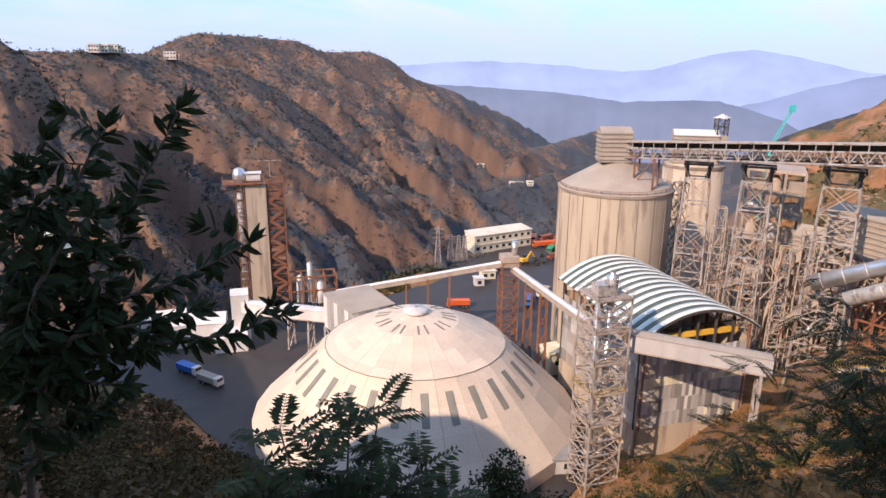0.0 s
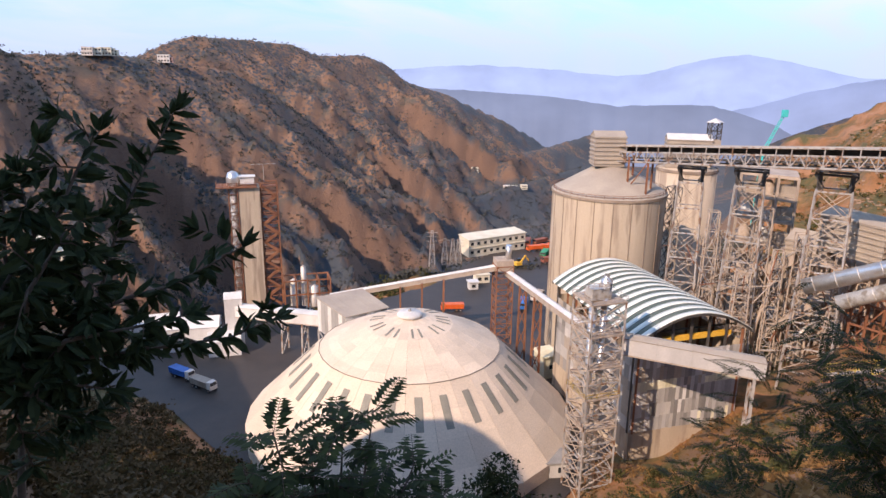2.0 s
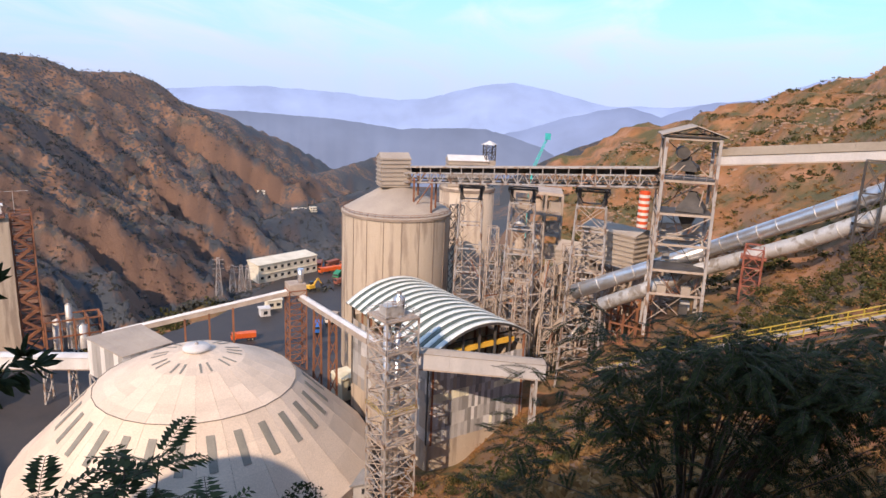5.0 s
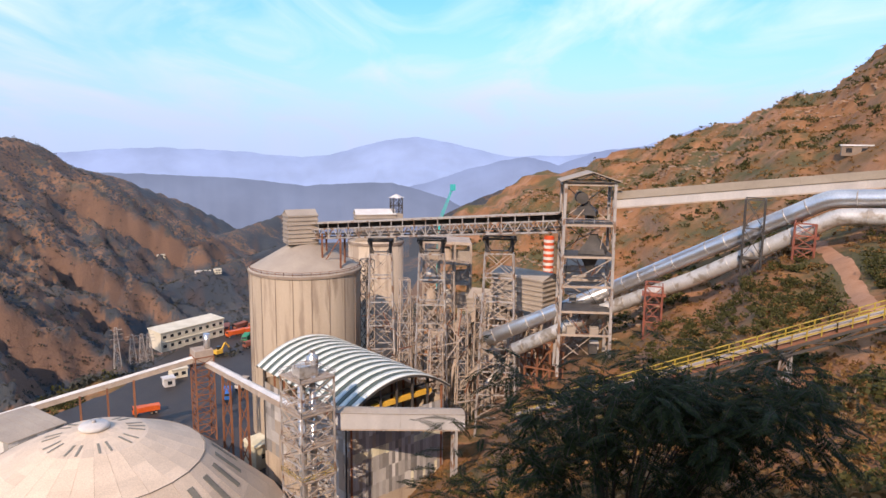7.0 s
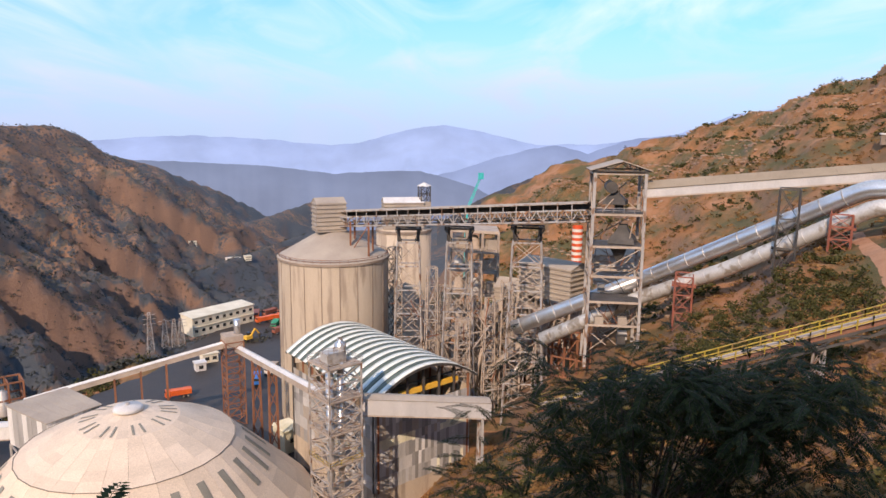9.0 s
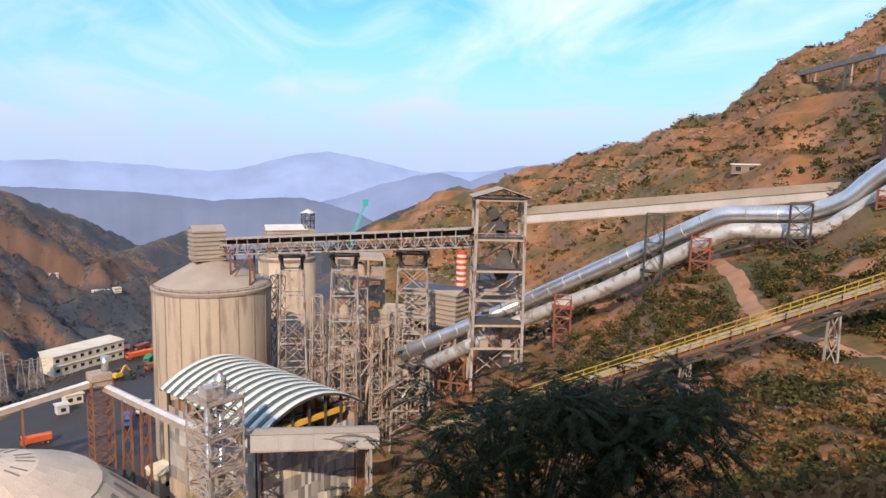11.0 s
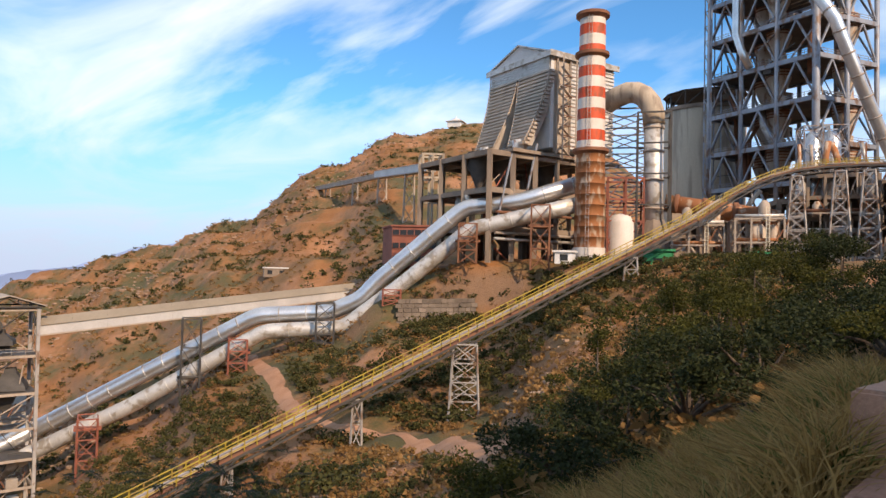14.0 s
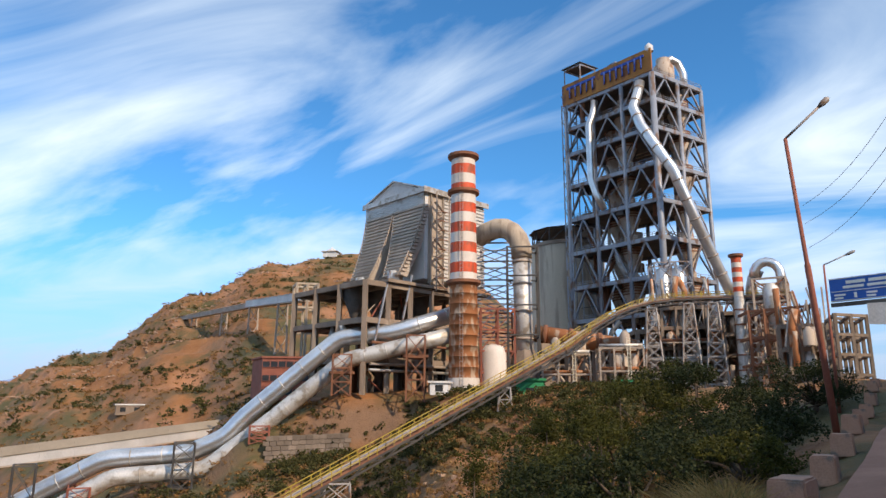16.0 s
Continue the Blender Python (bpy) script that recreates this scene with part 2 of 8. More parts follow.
GALLERY_ROOF = material("tan_sheet_roof", (0.23, 0.185, 0.13), (0.31, 0.255, 0.185), 0.8, 0, 0.4, 5, 0.1)
PALE_GREY = material("pale_grey_sheet", (0.40, 0.39, 0.38), (0.54, 0.52, 0.50), 0.65, 0, 0.5, 6, 0.08, 0.3)
GREEN_STRIPE = material("dark_green_roof_strip", (0.075, 0.10, 0.085), (0.12, 0.15, 0.125), 0.6)
WHITE_STRIPE = material("white_roof_sheet", (0.66, 0.70, 0.64), (0.80, 0.82, 0.76), 0.55)
YELLOW = material("yellow_rail_paint", (0.33, 0.235, 0.025), (0.47, 0.345, 0.05), 0.6, 0, 1, 8, 0.1, 1, 0.6, (0.28, 0.18, 0.06))
YELLOW_BRIGHT = material("bright_yellow_paint", (0.75, 0.42, 0.04), (0.85, 0.52, 0.08), 0.5)
CHIM_RED = material("orange_red_paint", (0.55, 0.055, 0.012), (0.70, 0.105, 0.025), 0.6, 0, 0.8, 7, 0.1, 0.4, 0.7, (0.36, 0.08, 0.03))
CHIM_WHITE = material("stained_white_paint", (0.58, 0.49, 0.40), (0.78, 0.73, 0.67), 0.6, 0, 0.8, 7, 0.1, 0.3, 0.8)
CHIM_RUST = material("rust_stained_shell", (0.26, 0.085, 0.03), (0.48, 0.20, 0.075), 0.75, 0, 0.9, 7, 0.15, 0.5, 1.0, (0.55, 0.40, 0.28))
LOUVRE = material("weathered_louvre_sheet", (0.34, 0.285, 0.225), (0.52, 0.44, 0.36), 0.65, 0.1, 0.8, 7, 0.1, 0.4, 0.6, None, 0.12)
ASPHALT = material("dark_yard_asphalt", (0.028, 0.026, 0.027), (0.065, 0.052, 0.044), 0.6, 0, 0.35, 3, 0.2, 1, 0.9)
ROAD = material("dusty_road", (0.27, 0.125, 0.075), (0.40, 0.205, 0.13), 0.95, 0, 1.2, 20, 0.3)
BLOCK = material("weathered_red_block", (0.36, 0.185, 0.115), (0.52, 0.30, 0.20), 0.92, 0, 2.0, 25, 0.35, 1, 0.8, (0.20, 0.15, 0.12))
BARK = material("bark", (0.06, 0.042, 0.03), (0.13, 0.095, 0.07), 0.95, 0, 6, 40, 0.5)
BLUE_PAINT = material("blue_paint", (0.02, 0.12, 0.42), (0.035, 0.18, 0.55), 0.5)
ORANGE_PAINT = material("orange_paint", (0.62, 0.10, 0.02), (0.75, 0.16, 0.03), 0.5)
GREEN_PAINT = material("green_paint", (0.02, 0.22, 0.09), (0.04, 0.32, 0.13), 0.55)
TURQUOISE = material("turquoise_paint", (0.03, 0.42, 0.42), (0.06, 0.55, 0.52), 0.5)
CREAM_WALL = material("cream_wall", (0.62, 0.56, 0.42), (0.76, 0.70, 0.56), 0.85, 0, 0.6, 6, 0.08)
PINK_WALL = material("pink_wall", (0.62, 0.33, 0.25), (0.72, 0.42, 0.32), 0.85)
TYRE = material("tyre_rubber", (0.015, 0.015, 0.015), (0.03, 0.03, 0.03), 0.9)
DARK_GLASS = material("dark_window", (0.02, 0.022, 0.025), (0.04, 0.042, 0.045), 0.2, 0, 1, 5, 0.0)
EARTH = material("bare_path_earth", (0.36, 0.175, 0.09), (0.48, 0.26, 0.15), 0.95, 0, 0.8, 6, 0.3)
STONE = material("retaining_masonry", (0.15, 0.115, 0.085), (0.27, 0.21, 0.16), 0.95, 0, 0.8, 4, 0.4, 1, 0.6, None, 0.25)
LEAF_DARK = leaf_material("dark_glossy_leaf", (0.018, 0.030, 0.012), (0.045, 0.062, 0.022), 0.25)
LEAF_FERN = leaf_material("pinnate_leaf", (0.022, 0.036, 0.012), (0.060, 0.082, 0.024), 0.3)
LEAF_FEATHER = leaf_material("feathery_leaf", (0.018, 0.028, 0.009), (0.062, 0.072, 0.018), 0.28)
LEAF_BUSH = leaf_material("scrub_leaf", (0.040, 0.044, 0.014), (0.125, 0.112, 0.034), 0.35)
LEAF_WOOD = leaf_material("dusty_woodland_leaf", (0.042, 0.048, 0.042), (0.085, 0.080, 0.060), 0.2)
LEAF_DRY = leaf_material("dry_grass_blade", (0.19, 0.098, 0.033), (0.37, 0.215, 0.08), 0.35)
LEAF_BROWN = leaf_material("brown_thicket_leaf", (0.050, 0.036, 0.014), (0.115, 0.074, 0.028), 0.2)
LEAF_TALL = leaf_material("tall_straw_blade", (0.26, 0.15, 0.045), (0.50, 0.32, 0.11), 0.4)
LEAF_GRASS = leaf_material("green_grass_blade", (0.07, 0.085, 0.017), (0.20, 0.19, 0.045), 0.35)


# ---- building kit ----
def at(az, d, z):
    """A place by bearing (degrees clockwise from +y), distance on plan and height."""
    return Vector((d * math.sin(radians(az)), d * math.cos(radians(az)), z))


class Kit:
    """Gathers corners and faces of one mesh."""

    def __init__(self):
        self.v, self.f, self.smooth = [], [], []

    def add(self, verts, faces, smooth=False):
        n = len(self.v)
        self.v += [tuple(p) for p in verts]
        self.f += [tuple(i + n for i in face) for face in faces]
        self.smooth += [smooth] * len(faces)
        return self

    def box(self, c, size, turn=0.0, m=None):
        x, y, z = (s / 2 for s in size)
        r = m if m else Matrix.Rotation(radians(turn), 3, "Z")
        c = Vector(c)
        pts = [c + r @ Vector((a * x, b * y, e * z)) for e in (-1, 1) for a, b in ((-1, -1), (1, -1), (1, 1), (-1, 1))]
        return self.add(pts, [(3, 2, 1, 0), (4, 5, 6, 7), (0, 1, 5, 4), (1, 2, 6, 5), (2, 3, 7, 6), (3, 0, 4, 7)])

    def beam(self, p, q, w, h=None):
        """A bar of section w by h from p to q."""
        p, q = Vector(p), Vector(q)
        h = h or w
        d = q - p
        if d.length < 1e-6:
            return self
        d.normalize()
        side = d.cross(Vector((0, 0, 1)))
        side = side.normalized() if side.length > 1e-3 else Vector((1, 0, 0))
        up = side.cross(d)
        pts = [e + side * a * w / 2 + up * b * h / 2 for e in (p, q) for a, b in ((-1, -1), (1, -1), (1, 1), (-1, 1))]
        return self.add(pts, [(3, 2, 1, 0), (4, 5, 6, 7), (0, 1, 5, 4), (1, 2, 6, 5), (2, 3, 7, 6), (3, 0, 4, 7)])

    def tube(self, path, radii, seg=16, caps=True, smooth=True):
        """A round tube along a path; one radius or one for each point."""
        path = [Vector(p) for p in path]
        radii = radii if isinstance(radii, (list, tuple)) else [radii] * len(path)
        n0, rings = len(self.v), len(path)
        ref = None
        pts, faces = [], []
        for i, p in enumerate(path):
            d = (path[min(i + 1, rings - 1)] - path[max(i - 1, 0)]).normalized()
            if ref is None:
                ref = d.cross(Vector((0, 0, 1)))
                ref = ref.normalized() if ref.length > 1e-3 else Vector((1, 0, 0))
            ref = (ref - d * ref.dot(d)).normalized()
            other = d.cross(ref)
            pts += [p + (ref * math.cos(a) + other * math.sin(a)) * radii[i] for a in (math.tau * k / seg for k in range(seg))]
        for i in range(rings - 1):
            faces += [(i * seg + k, i * seg + (k + 1) % seg, (i + 1) * seg + (k + 1) % seg, (i + 1) * seg + k) for k in range(seg)]
        self.add(pts, faces, smooth)
        if caps:
            self.f += [tuple(n0 + k for k in reversed(range(seg))), tuple(n0 + (rings - 1) * seg + k for k in range(seg))]
            self.smooth += [False, False]
        return self

    def turned(self, c, profile, seg=32, smooth=True, a0=0.0, a1=math.tau):
        """A body of revolution about the upright through c; profile of (radius, height)."""
        c = Vector(c)
        whole = abs(a1 - a0 - math.tau) < 1e-6
        cols = seg if whole else seg + 1
        pts = [c + Vector((r * math.cos(a), r * math.sin(a), z)) for r, z in profile for a in (a0 + (a1 - a0) * k / seg for k in range(cols))]
        faces = []
        for i in range(len(profile) - 1):
            for k in range(seg):
                j = (k + 1) % cols
                faces.append((i * cols + k, i * cols + j, (i + 1) * cols + j, (i + 1) * cols + k))
        return self.add(pts, faces, smooth)

    def slab(self, a, b, c, d, thick):
        """A plate with the corners a b c d, thickened downwards along its normal."""
        a, b, c, d = (Vector(p) for p in (a, b, c, d))
        nrm = (b - a).cross(d - a).normalized() * thick
        return self.add([a, b, c, d, a - nrm, b - nrm, c - nrm, d - nrm],
                        [(0, 1, 2, 3), (7, 6, 5, 4), (0, 4, 5, 1), (1, 5, 6, 2), (2, 6, 7, 3), (3, 7, 4, 0)])

    def mesh(self, name, mat, origin=(0, 0, 0)):
        me = bpy.data.meshes.new(name)
        o = Vector(origin)
        me.from_pydata([(p[0] - o.x, p[1] - o.y, p[2] - o.z) for p in self.v], [], self.f)
        me.polygons.foreach_set("use_smooth", self.smooth)
        me.materials.append(mat)
        me.update()
        return me


PLACE = {}


def thing(name, base, label, category, group="", kind=""):
    """An empty at the base of a thing, which its parts hang from."""
    ob = tagged(new(name), label, category, group, kind)
    ob.location = base
    PLACE[ob] = Vector(base)
    return ob


def part(name, kit, mat, parent, label="", kind=""):
    ob = new(name, kit.mesh(name, mat, PLACE[parent]))
    ob.parent = parent
    PLACE[ob] = PLACE[parent]
    return tagged(ob, label, kind=kind)


def single(name, kit, mat, base, label, category="", group="", kind=""):
    ob = new(name, kit.mesh(name, mat, base))
    ob.location = base
    PLACE[ob] = Vector(base)
    return tagged(ob, label, category, group, kind)


def lattice(owner, base, top_z, wx, wy, turn, levels, leg, brace, mat, mat_brace=None, splay=1.0, faces=4, ladder=False):
    """Four legs, a ring at each level and crossed bracing on each side, as parts of owner. splay: how much wider the foot is."""
    base = Vector(base)
    r = Matrix.Rotation(radians(turn), 3, "Z")
    corners = ((-1, -1), (1, -1), (1, 1), (-1, 1))
    height = top_z - base.z

    def corner(k, level):
        s = 1 + (splay - 1) * (1 - level / levels)
        a, b = corners[k % 4]
        return base + r @ Vector((a * wx / 2 * s, b * wy / 2 * s, 0)) + Vector((0, 0, height * level / levels))

    for k in range(4):
        part("leg", Kit().beam(corner(k, 0), corner(k, levels), leg), mat, owner)
    for i in range(1, levels + 1):
        ring = Kit()
        for k in range(4):
            ring.beam(corner(k, i), corner(k + 1, i), leg * 0.8)
        part("ring_beam", ring, mat, owner)
    for k in range(faces):
        for i in range(levels):
            part("brace", Kit().beam(corner(k, i), corner(k + 1, i + 1), brace), mat_brace or mat, owner)
            part("brace", Kit().beam(corner(k + 1, i), corner(k, i + 1), brace), mat_brace or mat, owner)
    return corner


def railing(owner, pts, mat, high=1.1, post=0.07, step=2.0, name="railing"):
    k = Kit()
    for p, q in zip(pts, pts[1:]):
        p, q = Vector(p), Vector(q)
        for h in (high, high * 0.5):
            k.beam(p + Vector((0, 0, h)), q + Vector((0, 0, h)), post)
        n = max(1, int((q - p).length / step))
        for i in range(n + 1):
            a = p.lerp(q, i / n)
            k.beam(a, a + Vector((0, 0, high)), post)
    return part(name, k, mat, owner)


# ---- the lie of the land: ground heights along bearings from the camera ----
# bearings -180 to -58, 150, 180: unseen banks raised to shade foreground and yard
PROFILES = {
    -180: ((0, -1.7), (7, -1.7), (13, 8), (22, 15), (40, 24), (60, 34), (160, 80), (500, 190), (4600, 300)),
    -145: ((0, -1.7), (5, -1.7), (9, 4), (14, 10), (30, 31), (60, 37), (160, 40), (500, 150), (4600, 300)),
    -110: ((0, -1.7), (4, -1.7), (8, 4.5), (13, 9), (30, 20), (60, 24), (160, 20), (500, 120), (4600, 300)),
    -90: ((0, -1.7), (4, -1.8), (8, 0), (30, 8), (60, 12), (100, 2), (200, 0), (500, 80), (4600, 260)),
    -70: ((0, -1.7), (6, -3), (30, -6), (60, -10), (100, -16), (160, -4), (220, 0), (500, 30), (4600, 200)),
    -58: ((0, -1.7), (4, -2.6), (10, -8), (60, -24), (100, -24), (130, -14), (160, 0), (220, 4), (300, -30), (500, -20), (4600, 100)),
    -45: ((0, -1.7), (3, -2.2), (8, -7), (40, -30), (100, -62), (160, -84), (300, -90), (600, -140), (4600, -120)),
    -28: ((0, -1.7), (3, -2.2), (8, -8), (40, -31), (80, -52), (118, -68), (150, -78), (182, -85), (205, -85), (260, -100), (420, -185), (900, -230), (4600, -520)),
    -20: ((0, -1.7), (3, -2.2), (8, -8), (40, -32), (80, -58), (118, -76), (143, -85), (215, -85), (265, -110), (420, -190), (900, -235), (4600, -520)),
    -15: ((0, -1.7), (3, -2.2), (8, -8), (40, -33), (75, -60), (108, -84), (225, -85), (300, -135), (430, -200), (900, -240), (4600, -520)),
    0: ((0, -1.7), (3, -2.2), (8, -8), (40, -34), (75, -66), (100, -85), (262, -85), (330, -140), (460, -205), (900, -250), (4600, -520)),
    12: ((0, -1.7), (3, -2.2), (8, -8), (40, -34), (80, -66), (108, -85), (330, -84.5), (410, -140), (560, -205), (1000, -250), (4600, -520)),
    20: ((0, -1.7), (3, -2.2), (8, -7), (40, -30), (90, -63), (128, -82), (140, -85), (300, -84), (400, -110), (600, -190), (1000, -250), (4600, -520)),
    28: ((0, -1.7), (3, -2.2), (8, -6), (40, -26), (100, -58), (150, -74), (190, -78), (280, -76), (360, -60), (480, -44), (700, -130), (1200, -220), (4600, -420)),
    34: ((0, -1.7), (3, -2.2), (8, -6), (40, -24), (100, -50), (150, -60), (200, -62), (280, -55), (400, -32), (500, -20), (760, -120), (1400, -200), (4600, -400)),
    40: ((0, -1.7), (3, -2.2), (8, -6), (40, -22), (90, -40), (150, -50), (200, -46), (280, -30), (430, -6.5), (760, -100), (4600, -300)),
    46: ((0, -1.7), (3, -2.2), (8, -6), (40, -20), (80, -32), (150, -38), (190, -34), (280, -14), (420, 5.5), (760, -60), (4600, -200)),
    53: ((0, -1.7), (3, -2.2), (8, -6), (40, -20), (83, -28), (120, -25), (155, -22), (190, -18), (280, 2), (400, 22.5), (760, -20), (4600, -60)),
    60: ((0, -1.7), (3, -2.2), (8, -6), (40, -18), (86, -23), (120, -19), (150, -16.5), (190, -9), (280, 20), (400, 57.0), (600, 20), (4600, 60)),
    66: ((0, -1.7), (3, -2.2), (8, -5.5), (40, -16), (92, -21), (122, -13), (138, -11), (141, -6), (150, -5), (165, 1.5), (190, 4), (280, 36), (420, 81.5), (600, 60), (4600, 60)),
    73: ((0, -1.7), (3, -2.1), (8, -5), (40, -14), (96, -19), (120, -11), (137, -9), (139, -4), (142, 1.5), (190, 3), (280, 40), (450, 98.0), (700, 60), (4600, 60)),
    82: ((0, -1.7), (4, -2.1), (8, -4.4), (40, -9), (90, -9), (120, -1.5), (130, 2), (230, 2.5), (300, 25), (470, 85), (4600, 80)),
    92: ((0, -1.7), (5, -2.0), (9, -3.6), (40, -5.5), (80, -3.5), (120, 2), (240, 2.5), (400, 20), (4600, 60)),
    102: ((0, -1.7), (10, -1.75), (14, -2.0), (20, -2.6), (40, -2.5), (80, 0.5), (130, 2.5), (300, 2.5), (4600, 40)),
    112: ((0, -1.7), (14, -1.6), (40, -0.2), (80, 2.6), (100, 2.6), (140, 1.5), (300, 0), (4600, 10)),
    125: ((0, -1.7), (22, -1.2), (60, 8), (160, 30), (500, 90), (4600, 200)),
    150: ((0, -1.7), (9, -1.6), (16, 6), (30, 16), (60, 30), (160, 60), (500, 160), (4600, 300)),
    180: ((0, -1.7), (7, -1.7), (13, 8), (22, 15), (40, 24), (60, 34), (160, 80), (500, 190), (4600, 300)),
}
BEARINGS = sorted(PROFILES)


def smooth_step(x):
    return x * x * (3 - 2 * x)


def land(az, d):
    """The plain height of the land, before relief."""
    az = (az + 180) % 360 - 180
    i = max(k for k in range(len(BEARINGS) - 1) if BEARINGS[k] <= az)
    a, b = BEARINGS[i], BEARINGS[i + 1]
    ha, hb = (float(np.interp(d, [p[0] for p in PROFILES[k]], [p[1] for p in PROFILES[k]])) for k in (a, b))
    return ha + (hb - ha) * smooth_step((az - a) / (b - a))


def ridge(start, way, side, crest, slope, rib, x, y):
    """A mountain ridge that runs from start along way and falls to both sides; crest gives its height by the length along it."""
    s = (x - start[0]) * way[0] + (y - start[1]) * way[1]
    n = (x - start[0]) * side[0] + (y - start[1]) * side[1]
    s2 = s + 90 * noise.noise(Vector((x * 0.005, y * 0.005, 3.1)))
    top = float(np.interp(s, crest[0], crest[1]))
    if n <= 0:
        return top + n * 0.5
    # spurs and gullies that run down the fall line, in ever finer steps
    cut, size, f = 0.0, 1.0, 1.0 / rib
    for o in range(6):
        warp = 0.5 * noise.noise(Vector((x * f * 0.7, y * f * 0.7, 9.3 + o)))
        cut += size * (0.42 - abs(noise.noise(Vector((s2 * f + warp, n * f * (0.30 + 0.1 * o), 1.7 + 2.9 * o)))) * 1.6)
        size *= 0.56
        f *= 2.05
    rough = 5 * noise.fractal(Vector((x * 0.03, y * 0.03, 0.5)), 0.75, 2.2, 5)
    deep = min(1.0, n / 60)
    return top - slope * n + deep * (0.46 * rib * (cut - 0.35)) * min(1.0, 0.25 + n / 240) + deep * rough


def crest_line(start, way, marks):
    """Heights along a ridge from bearings and elevations at which its crest stands against the sky."""
    rows = []
    for az, el in marks:
        e = (math.sin(radians(az)), math.cos(radians(az)))
        det = way[0] * -e[1] + way[1] * e[0]
        s = (-start[0] * -e[1] + -start[1] * e[0]) / det
        px, py = start[0] + way[0] * s, start[1] + way[1] * s
        rows.append((s, math.hypot(px, py) * math.tan(radians(el))))
    rows.sort()
    return [r[0] for r in rows], [r[1] for r in rows]


BIG = ((-407, 913), (0.494, 0.869), (0.869, -0.494))
BIG_CREST = crest_line(BIG[0], BIG[1], ((-40, 0.2), (-30, -0.2), (-22.7, -0.44), (-20.9, 0.5), (-18.8, 1.14), (-15.1, 0.94), (-11.3, 0.61), (-9.6, -0.22), (-6, -0.11),
                                        (-4.3, -0.75), (-2.9, -2.06), (0.8, -3.14), (4.9, -4.89), (7.8, -6.4), (9.5, -8.0)))
SPUR = ((-375, 650), (0.515, 0.857), (0.857, -0.515))
SPUR_CREST = crest_line(SPUR[0], SPUR[1], ((-34, -0.2), (-29.5, -0.6), (-27.3, -0.27), (-25.1, -0.18), (-22.5, -0.56), (-19.8, -0.83), (-16.1, -1.5), (-12.8, -3.4), (-9, -6.5), (-4, -11)))
NEAR = ((-330, 520), (0.60, 0.80), (0.80, -0.60))
NEAR_CREST = crest_line(NEAR[0], NEAR[1], ((-40, 1.5), (-34, 1.1), (-31.4, 0.25), (-30.5, -0.48), (-29.5, -1.82), (-28.2, -4.6), (-26.7, -7.1), (-24, -12), (-20, -17)))


# near and far edge of the levelled yard by bearing
YARD_EDGE = ((-37, 196, 212), (-28, 184, 208), (-25, 175, 209), (-22, 157, 213), (-19.5, 141, 215), (-16, 112, 218), (-8, 105, 220), (0, 104, 250), (4, 106, 285), (8, 110, 318), (12, 118, 318), (16, 140, 290), (19, 150, 280))
EDGE_AZ, EDGE_NEAR, EDGE_FAR = zip(*YARD_EDGE)


def height(az, d):
    x, y = d * math.sin(radians(az)), d * math.cos(radians(az))
    h = land(az, d)
    yard = abs(h + 85) < 1.2
    # two knolls added out of view to shade dome foot and left slope
    k2 = math.hypot(x + 62, y - 43)
    if k2 < 40:
        h = max(h, -3 - 0.05 * k2 * k2)
    k3 = math.hypot(x + 58, y - 15)
    if k3 < 40:
        h = max(h, -1 - 0.045 * k3 * k3)
    if d > 300 and -75 < az < 14:
        # soft joins, so that no crease runs along the foot
        for r, c, slope, rib in ((BIG, BIG_CREST, 0.62, 110), (SPUR, SPUR_CREST, 0.68, 80), (NEAR, NEAR_CREST, 0.72, 55)):
            h = max(h, ridge(*r, c, slope, rib, x, y))
    if not yard and d > 14:
        k = min(1.0, (d - 14) / 60)
        h += k * 1.6 * noise.fractal(Vector((x * 0.045, y * 0.045, 2.2)), 0.8, 2.1, 5)
        if 28 < az < 82 and d > 190:
            # rocky ledges across the hill
            g = min(1.0, (d - 190) / 120)
            h += g * 1.7 * noise.fractal(Vector((x * 0.03, y * 0.03, 5.5)), 0.7, 2.2, 6)
            f = h / 7 + 0.5 * noise.noise(Vector((x * 0.012, y * 0.012, 0)))
            h += g * 1.5 * math.sin(math.tau * f)
    if -37 < az < 19 and 100 < d < 325 and float(np.interp(az, EDGE_AZ, EDGE_NEAR)) - 4 < d < float(np.interp(az, EDGE_AZ, EDGE_FAR)) + 6:
        h = min(h, -85.0)
    return h


